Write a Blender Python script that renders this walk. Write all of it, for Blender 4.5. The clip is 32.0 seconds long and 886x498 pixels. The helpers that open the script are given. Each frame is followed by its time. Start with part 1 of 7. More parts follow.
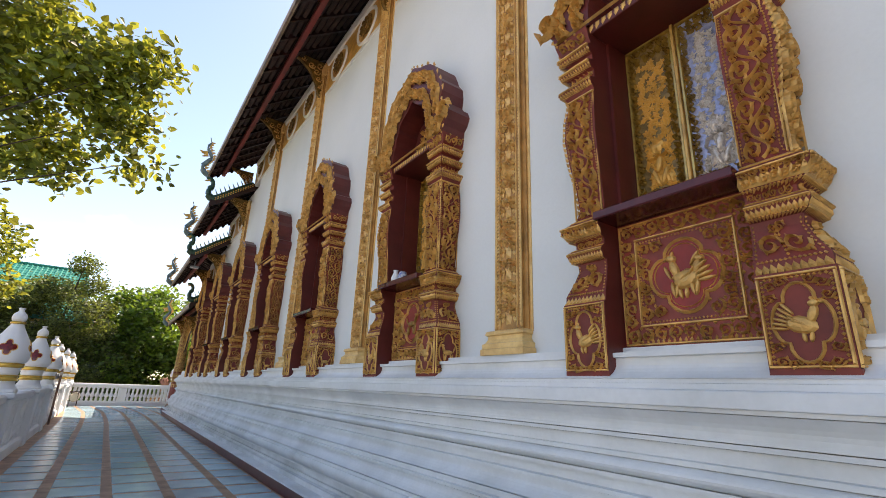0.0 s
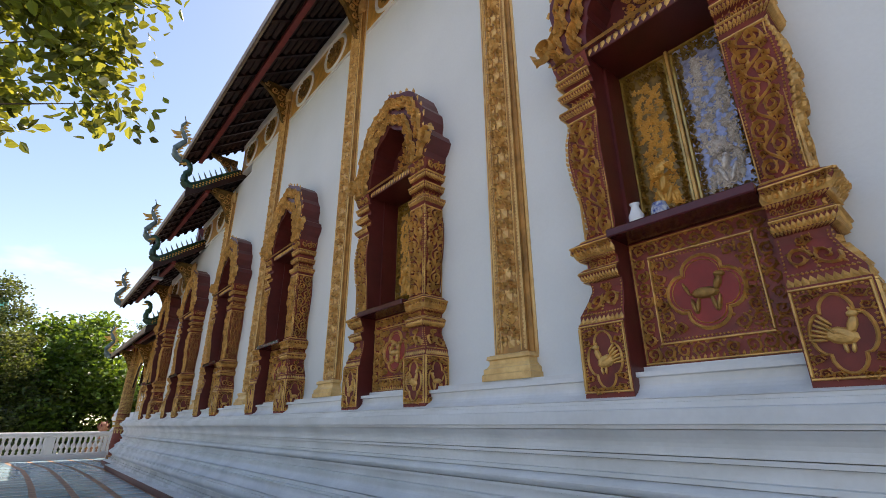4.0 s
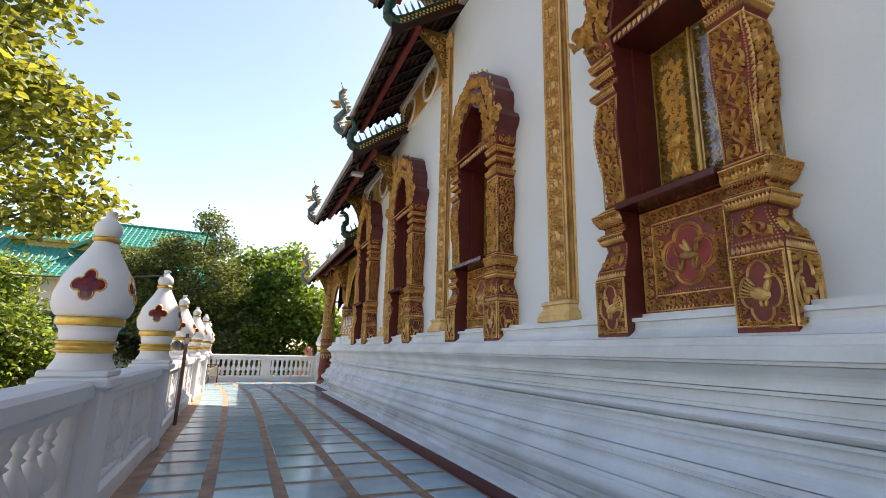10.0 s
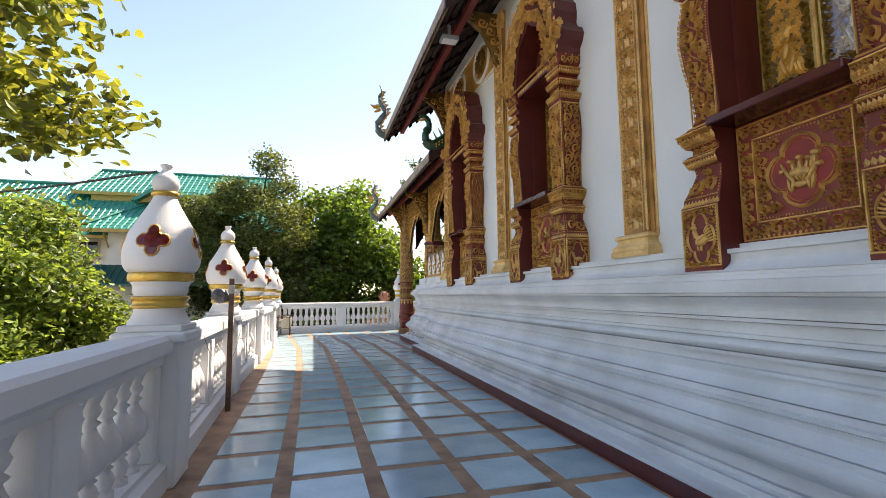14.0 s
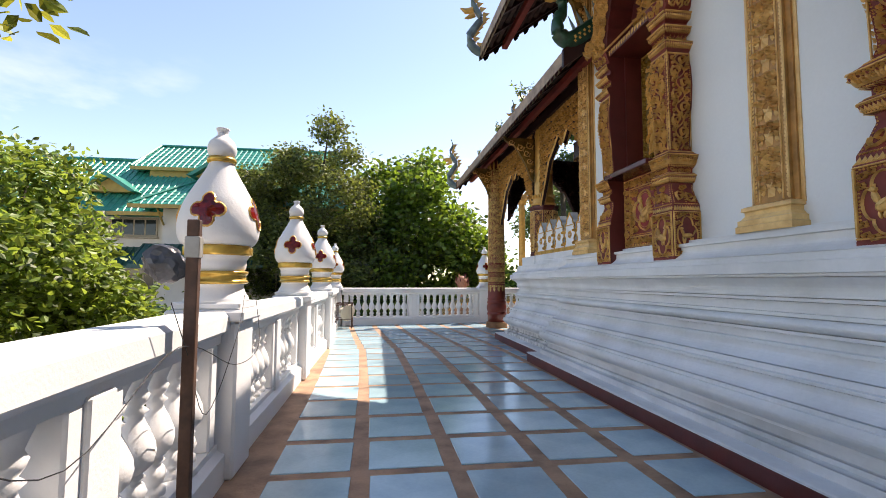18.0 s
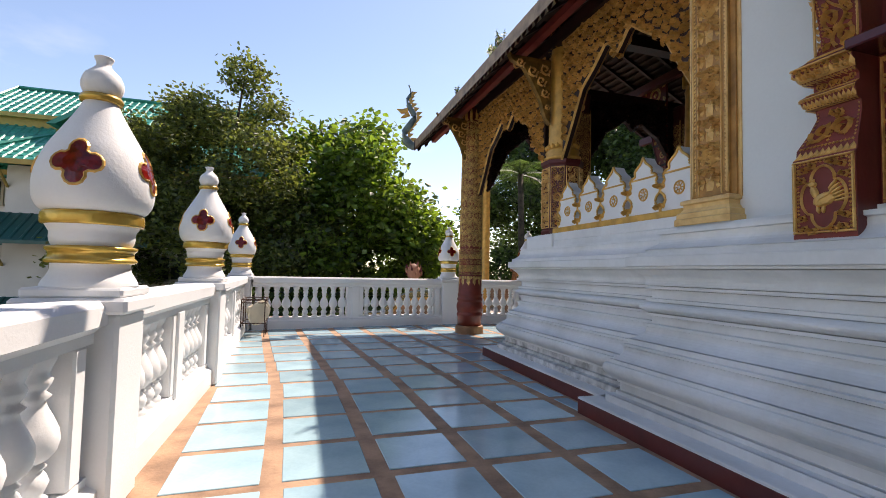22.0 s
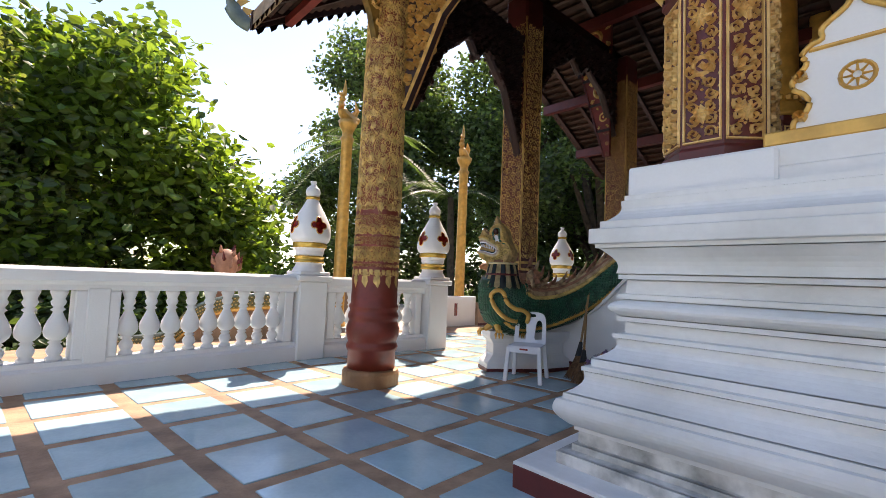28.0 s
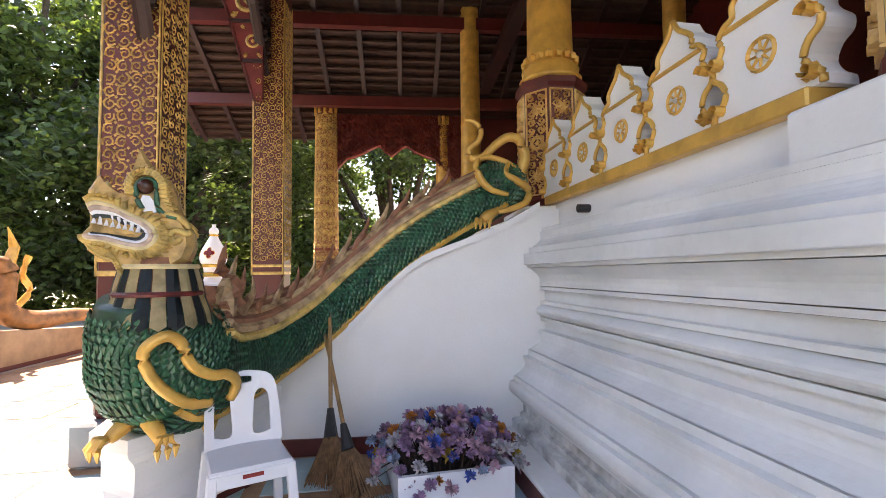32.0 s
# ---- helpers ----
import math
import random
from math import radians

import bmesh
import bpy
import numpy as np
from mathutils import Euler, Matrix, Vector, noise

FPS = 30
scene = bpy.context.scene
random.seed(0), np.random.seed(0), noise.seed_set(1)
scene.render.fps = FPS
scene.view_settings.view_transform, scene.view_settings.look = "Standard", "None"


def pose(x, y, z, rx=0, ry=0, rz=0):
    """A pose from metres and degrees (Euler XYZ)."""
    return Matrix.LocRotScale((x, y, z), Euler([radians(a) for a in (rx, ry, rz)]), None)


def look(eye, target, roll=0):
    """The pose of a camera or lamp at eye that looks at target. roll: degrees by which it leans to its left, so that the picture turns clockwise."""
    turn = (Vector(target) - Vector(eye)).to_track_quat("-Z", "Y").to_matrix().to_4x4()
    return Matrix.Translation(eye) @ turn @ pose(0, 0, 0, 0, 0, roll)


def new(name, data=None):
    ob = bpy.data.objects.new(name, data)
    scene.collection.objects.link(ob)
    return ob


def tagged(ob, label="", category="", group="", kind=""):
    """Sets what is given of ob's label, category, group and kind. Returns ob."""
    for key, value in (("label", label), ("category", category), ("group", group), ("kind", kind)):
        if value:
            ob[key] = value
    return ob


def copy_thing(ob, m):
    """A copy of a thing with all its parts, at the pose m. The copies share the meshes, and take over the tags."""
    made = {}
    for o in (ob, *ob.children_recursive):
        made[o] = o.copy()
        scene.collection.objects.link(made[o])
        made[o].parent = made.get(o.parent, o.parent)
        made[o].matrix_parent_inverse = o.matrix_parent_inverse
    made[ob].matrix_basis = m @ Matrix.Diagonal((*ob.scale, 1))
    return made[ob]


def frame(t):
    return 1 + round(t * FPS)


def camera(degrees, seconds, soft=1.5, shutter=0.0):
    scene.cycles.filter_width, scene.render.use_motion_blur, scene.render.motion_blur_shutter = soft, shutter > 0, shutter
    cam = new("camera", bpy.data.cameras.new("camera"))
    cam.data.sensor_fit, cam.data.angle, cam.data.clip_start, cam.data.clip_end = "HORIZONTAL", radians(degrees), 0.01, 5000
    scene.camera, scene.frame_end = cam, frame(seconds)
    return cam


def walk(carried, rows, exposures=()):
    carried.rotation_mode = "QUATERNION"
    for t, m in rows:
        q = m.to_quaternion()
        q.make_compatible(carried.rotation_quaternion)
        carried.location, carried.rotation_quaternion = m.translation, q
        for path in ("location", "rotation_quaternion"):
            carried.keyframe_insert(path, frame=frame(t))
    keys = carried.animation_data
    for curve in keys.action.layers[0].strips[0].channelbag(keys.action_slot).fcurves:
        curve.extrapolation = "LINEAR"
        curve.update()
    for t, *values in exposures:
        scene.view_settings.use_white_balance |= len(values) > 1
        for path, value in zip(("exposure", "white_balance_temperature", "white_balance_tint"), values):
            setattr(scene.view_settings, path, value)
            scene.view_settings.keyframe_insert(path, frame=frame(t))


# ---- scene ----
cam = camera(87.7, 32.0, 0.8)
PATH = [
    (0, (0.474, 1.192, 1.389), (1.557, 2.768, 1.975), 2.2),
    (0.5, (0.497, 1.825, 1.377), (1.649, 3.34, 1.993), 2.2),
    (1, (0.454, 2.257, 1.362), (1.703, 3.688, 1.987), 1.5),
    (1.5, (0.386, 2.718, 1.376), (1.669, 4.117, 2.005), 1.4),
    (2, (0.326, 3.135, 1.381), (1.63, 4.511, 2.019), 1.1),
    (2.5, (0.287, 3.543, 1.367), (1.592, 4.9, 2.043), 0.9),
    (3, (0.281, 3.952, 1.347), (1.577, 5.307, 2.043), 0.6),
    (3.5, (0.291, 4.368, 1.365), (1.549, 5.749, 2.081), 0.4),
    (4, (0.245, 4.769, 1.369), (1.464, 6.189, 2.075), -0.3),
    (4.5, (0.28, 5.199, 1.384), (1.42, 6.697, 2.061), -0.7),
    (6.5, (0.275, 6.984, 1.356), (1.353, 8.554, 1.965), -1.1),
    (7, (0.252, 7.451, 1.349), (1.317, 9.03, 1.959), -0.2),
    (7.5, (0.263, 7.868, 1.358), (1.253, 9.499, 1.957), 1.1),
    (8, (0.258, 8.295, 1.374), (1.126, 10.005, 1.942), 2.2),
    (8.5, (0.295, 8.717, 1.344), (1.132, 10.453, 1.878), 2.0),
    (9, (0.285, 9.16, 1.352), (1.073, 10.929, 1.851), 1.4),
    (9.5, (0.25, 9.559, 1.335), (1.027, 11.34, 1.808), 1.2),
    (10, (0.259, 10.025, 1.349), (1.017, 11.822, 1.79), 1.5),
    (10.5, (0.244, 10.449, 1.362), (0.981, 12.264, 1.761), 1.6),
    (11, (0.269, 10.902, 1.391), (0.953, 12.751, 1.727), 1.6),
    (11.5, (0.286, 11.331, 1.383), (0.942, 13.196, 1.681), 0.7),
    (12, (0.301, 11.766, 1.385), (0.934, 13.645, 1.647), 0.0),
    (12.5, (0.291, 12.206, 1.379), (0.909, 14.093, 1.621), -0.5),
    (13, (0.295, 12.675, 1.378), (0.886, 14.573, 1.598), -0.6),
    (13.5, (0.282, 13.137, 1.36), (0.848, 15.044, 1.565), -0.6),
    (14, (0.305, 13.574, 1.368), (0.842, 15.49, 1.561), -0.6),
    (14.5, (0.278, 14.044, 1.35), (0.784, 15.97, 1.539), -0.4),
    (16.5, (0.231, 15.981, 1.33), (0.655, 17.93, 1.479), -0.0),
    (17, (0.226, 16.467, 1.304), (0.616, 18.423, 1.453), -0.2),
    (17.5, (0.214, 16.943, 1.285), (0.567, 18.905, 1.438), 0.2),
    (18, (0.196, 17.403, 1.294), (0.479, 19.377, 1.433), 0.2),
    (18.5, (0.199, 17.902, 1.269), (0.418, 19.886, 1.388), -0.1),
    (19, (0.224, 18.32, 1.284), (0.447, 20.305, 1.376), -1.1),
    (19.5, (0.234, 18.785, 1.293), (0.491, 20.767, 1.362), -1.7),
    (20, (0.196, 19.224, 1.277), (0.529, 21.196, 1.32), -1.5),
    (20.5, (0.192, 19.695, 1.274), (0.591, 21.654, 1.309), -0.7),
    (21, (0.197, 20.14, 1.269), (0.684, 22.08, 1.306), -0.2),
    (21.5, (0.214, 20.583, 1.287), (0.744, 22.511, 1.332), 0.4),
    (22, (0.162, 21.007, 1.268), (0.743, 22.918, 1.367), 1.3),
    (22.5, (0.153, 21.437, 1.294), (0.763, 23.335, 1.443), 1.6),
    (23, (0.159, 21.907, 1.302), (0.788, 23.797, 1.482), 1.7),
    (23.5, (0.2, 22.349, 1.32), (0.832, 24.235, 1.528), 1.5),
    (24, (0.168, 22.756, 1.35), (0.812, 24.636, 1.57), 1.4),
    (24.5, (0.189, 23.17, 1.374), (0.852, 25.044, 1.595), 1.2),
    (26.5, (0.64, 24.65, 1.125), (1.428, 26.472, 1.371), 2.4),
    (27, (0.706, 25.124, 1.112), (1.619, 26.887, 1.35), 3.1),
    (27.5, (0.763, 25.605, 1.092), (1.882, 27.249, 1.296), 3.1),
    (28, (0.811, 26.021, 1.12), (2.139, 27.51, 1.251), 2.4),
    (28.5, (0.895, 26.425, 1.14), (2.434, 27.701, 1.219), 2.1),
    (29, (1.047, 26.841, 1.166), (2.678, 27.997, 1.229), 2.1),
    (29.5, (1.208, 27.231, 1.17), (2.939, 28.233, 1.231), 1.9),
    (30, (1.47, 27.566, 1.195), (3.245, 28.485, 1.259), 1.7),
    (30.5, (1.73, 27.838, 1.241), (3.605, 28.533, 1.295), 0.6),
    (31, (2.051, 28.093, 1.286), (4.0, 28.538, 1.326), -0.2),
    (31.5, (2.349, 28.358, 1.309), (4.347, 28.463, 1.358), -0.7),
    (32, (2.728, 28.58, 1.3), (4.718, 28.409, 1.403), -0.6),
]
walk(cam, [(t, look(eye, target, roll)) for t, eye, target, roll in PATH], exposures=[(0, 1.1, 7850, 18), (2, 1.1, 7800, 18), (4, 0.8, 7450, 18), (8, 1.05, 7650, 18), (14, 1.15, 7850, 18), (18, 0.95, 7400, 19), (20, 0.65, 7400, 20), (24, 0.6, 7250, 19), (26.5, 0.9, 7450, 19), (28.5, 1.3, 7800, 21), (30, 1.35, 8400, 25), (31, 1.8, 8500, 26), (32, 2.45, 8700, 25)])

# ---- world, sun ----
def make_world():
    w = bpy.data.worlds.new("sky")
    w.use_nodes = True
    scene.world = w
    nt = w.node_tree
    bg = nt.nodes["Background"]
    sky = nt.nodes.new("ShaderNodeTexSky")
    sky.sky_type = "NISHITA"
    sky.sun_disc = False
    sky.sun_elevation, sky.sun_rotation = radians(SUN_EL), radians(SUN_AZ)
    sky.air_density, sky.dust_density, sky.ozone_density = 1.0, 0.25, 2.0
    N, L = nt.nodes.new, nt.links.new
    tc, sp = N("ShaderNodeTexCoord"), N("ShaderNodeSeparateXYZ")
    mp = N("ShaderNodeMapping")
    mp.inputs["Scale"].default_value = (1, 1, 2.6)
    L(tc.outputs["Generated"], mp.inputs[0])
    L(tc.outputs["Generated"], sp.inputs[0])
    cl = N("ShaderNodeTexNoise")
    cl.inputs["Scale"].default_value, cl.inputs["Detail"].default_value, cl.inputs["Roughness"].default_value = 2.6, 7, 0.55
    L(mp.outputs[0], cl.inputs["Vector"])
    r1, r2, mu, mx = N("ShaderNodeMapRange"), N("ShaderNodeMapRange"), N("ShaderNodeMath"), N("ShaderNodeMixRGB")
    r1.inputs[1].default_value, r1.inputs[2].default_value = 0.57, 0.72
    r2.inputs[1].default_value, r2.inputs[2].default_value, r2.inputs[3].default_value, r2.inputs[4].default_value = 0.08, 0.42, 1.0, 0.0
    mu.operation = "MULTIPLY"
    L(cl.outputs["Fac"], r1.inputs[0])
    L(sp.outputs["Z"], r2.inputs[0])
    L(r1.outputs[0], mu.inputs[0])
    L(r2.outputs[0], mu.inputs[1])
    L(mu.outputs[0], mx.inputs[0])
    L(sky.outputs[0], mx.inputs[1])
    mx.inputs[2].default_value = (5.6, 5.9, 6.3, 1)
    L(mx.outputs[0], bg.inputs[0])
    bg.inputs[1].default_value = 0.15


# sun: high, ahead and behind the temple roof, so that the walk lies in its shade
SUN_EL, SUN_AZ = 53.9, 47.5
make_world()
sun = new("sun", bpy.data.lights.new("sun", "SUN"))
sun.data.energy, sun.data.angle, sun.data.color = 5.0, radians(0.53), (1.0, 0.95, 0.87)
_d = Vector((math.cos(radians(SUN_EL)) * math.sin(radians(SUN_AZ)), math.cos(radians(SUN_EL)) * math.cos(radians(SUN_AZ)), math.sin(radians(SUN_EL))))
sun.matrix_world = look(_d * 60, (0, 0, 0))


# ---- materials ----
def mat(name, col, rough=0.6, metal=0.0, var=0.15, scale=4.0, bump=0.1, bscale=40.0, col2=None, spec=0.5, rnd=0.0, coat=0.0):
    """A surface with variation at two scales and fine relief."""
    m = bpy.data.materials.new(name)
    m.use_nodes = True
    nt = m.node_tree
    b = nt.nodes["Principled BSDF"]
    N, L = nt.nodes.new, nt.links.new
    tc = N("ShaderNodeTexCoord")
    n1 = N("ShaderNodeTexNoise")
    n1.inputs["Scale"].default_value, n1.inputs["Detail"].default_value = scale, 6
    L(tc.outputs["Object"], n1.inputs["Vector"])
    n2 = N("ShaderNodeTexNoise")
    n2.inputs["Scale"].default_value, n2.inputs["Detail"].default_value = bscale, 4
    L(tc.outputs["Object"], n2.inputs["Vector"])
    mix = N("ShaderNodeMixRGB")
    c2 = col2 or tuple(max(0, c * (1 - var * 2)) for c in col)
    mix.inputs[1].default_value, mix.inputs[2].default_value = (*c2, 1), (*col, 1)
    ramp = N("ShaderNodeValToRGB")
    ramp.color_ramp.elements[0].position, ramp.color_ramp.elements[1].position = 0.3, 0.62
    L(n1.outputs["Fac"], ramp.inputs[0])
    L(ramp.outputs[0], mix.inputs[0])
    mix2 = N("ShaderNodeMixRGB")
    mix2.blend_type = "MULTIPLY"
    mix2.inputs[0].default_value = var
    L(mix.outputs[0], mix2.inputs[1])
    L(n2.outputs["Fac"], mix2.inputs[2])
    out = mix2
    if rnd:
        oi = N("ShaderNodeObjectInfo")
        hs = N("ShaderNodeHueSaturation")
        mr = N("ShaderNodeMapRange")
        mr.inputs[3].default_value, mr.inputs[4].default_value = 1 - rnd, 1 + rnd
        L(oi.outputs["Random"], mr.inputs[0])
        L(mr.outputs[0], hs.inputs["Value"])
        L(out.outputs[0], hs.inputs["Color"])
        out = hs
    L(out.outputs[0], b.inputs["Base Color"])
    b.inputs["Roughness"].default_value, b.inputs["Metallic"].default_value = rough, metal
    b.inputs["Specular IOR Level"].default_value = spec
    b.inputs["Coat Weight"].default_value, b.inputs["Coat Roughness"].default_value = coat, 0.12
    if bump:
        bp = N("ShaderNodeBump")
        bp.inputs["Strength"].default_value, bp.inputs["Distance"].default_value = bump, 0.01
        L(n2.outputs["Fac"], bp.inputs["Height"])
        L(bp.outputs[0], b.inputs["Normal"])
    return m


def leaf_mat(name, col, col2, through_col):
    """Leaves: glossy above, letting light through, each island a little different."""
    m = mat(name, col, 0.5, var=0.25, scale=0.5, bump=0.0, col2=col2)
    nt = m.node_tree
    N, L = nt.nodes.new, nt.links.new
    b = nt.nodes["Principled BSDF"]
    src = b.inputs["Base Color"].links[0].from_socket
    g = N("ShaderNodeNewGeometry")
    hs = N("ShaderNodeHueSaturation")
    mr = N("ShaderNodeMapRange")
    mr.inputs[3].default_value, mr.inputs[4].default_value = 0.3, 1.75
    L(g.outputs["Random Per Island"], mr.inputs[0])
    L(mr.outputs[0], hs.inputs["Value"])
    L(src, hs.inputs["Color"])
    L(hs.outputs[0], b.inputs["Base Color"])
    tr = N("ShaderNodeBsdfTranslucent")
    h2 = N("ShaderNodeHueSaturation")
    h2.inputs["Color"].default_value = (*through_col, 1)
    L(mr.outputs[0], h2.inputs["Value"])
    L(h2.outputs[0], tr.inputs[0])
    mx = N("ShaderNodeMixShader")
    mx.inputs[0].default_value = 0.33
    L(b.outputs[0], mx.inputs[1])
    L(tr.outputs[0], mx.inputs[2])
    L(mx.outputs[0], nt.nodes["Material Output"].inputs[0])
    return m


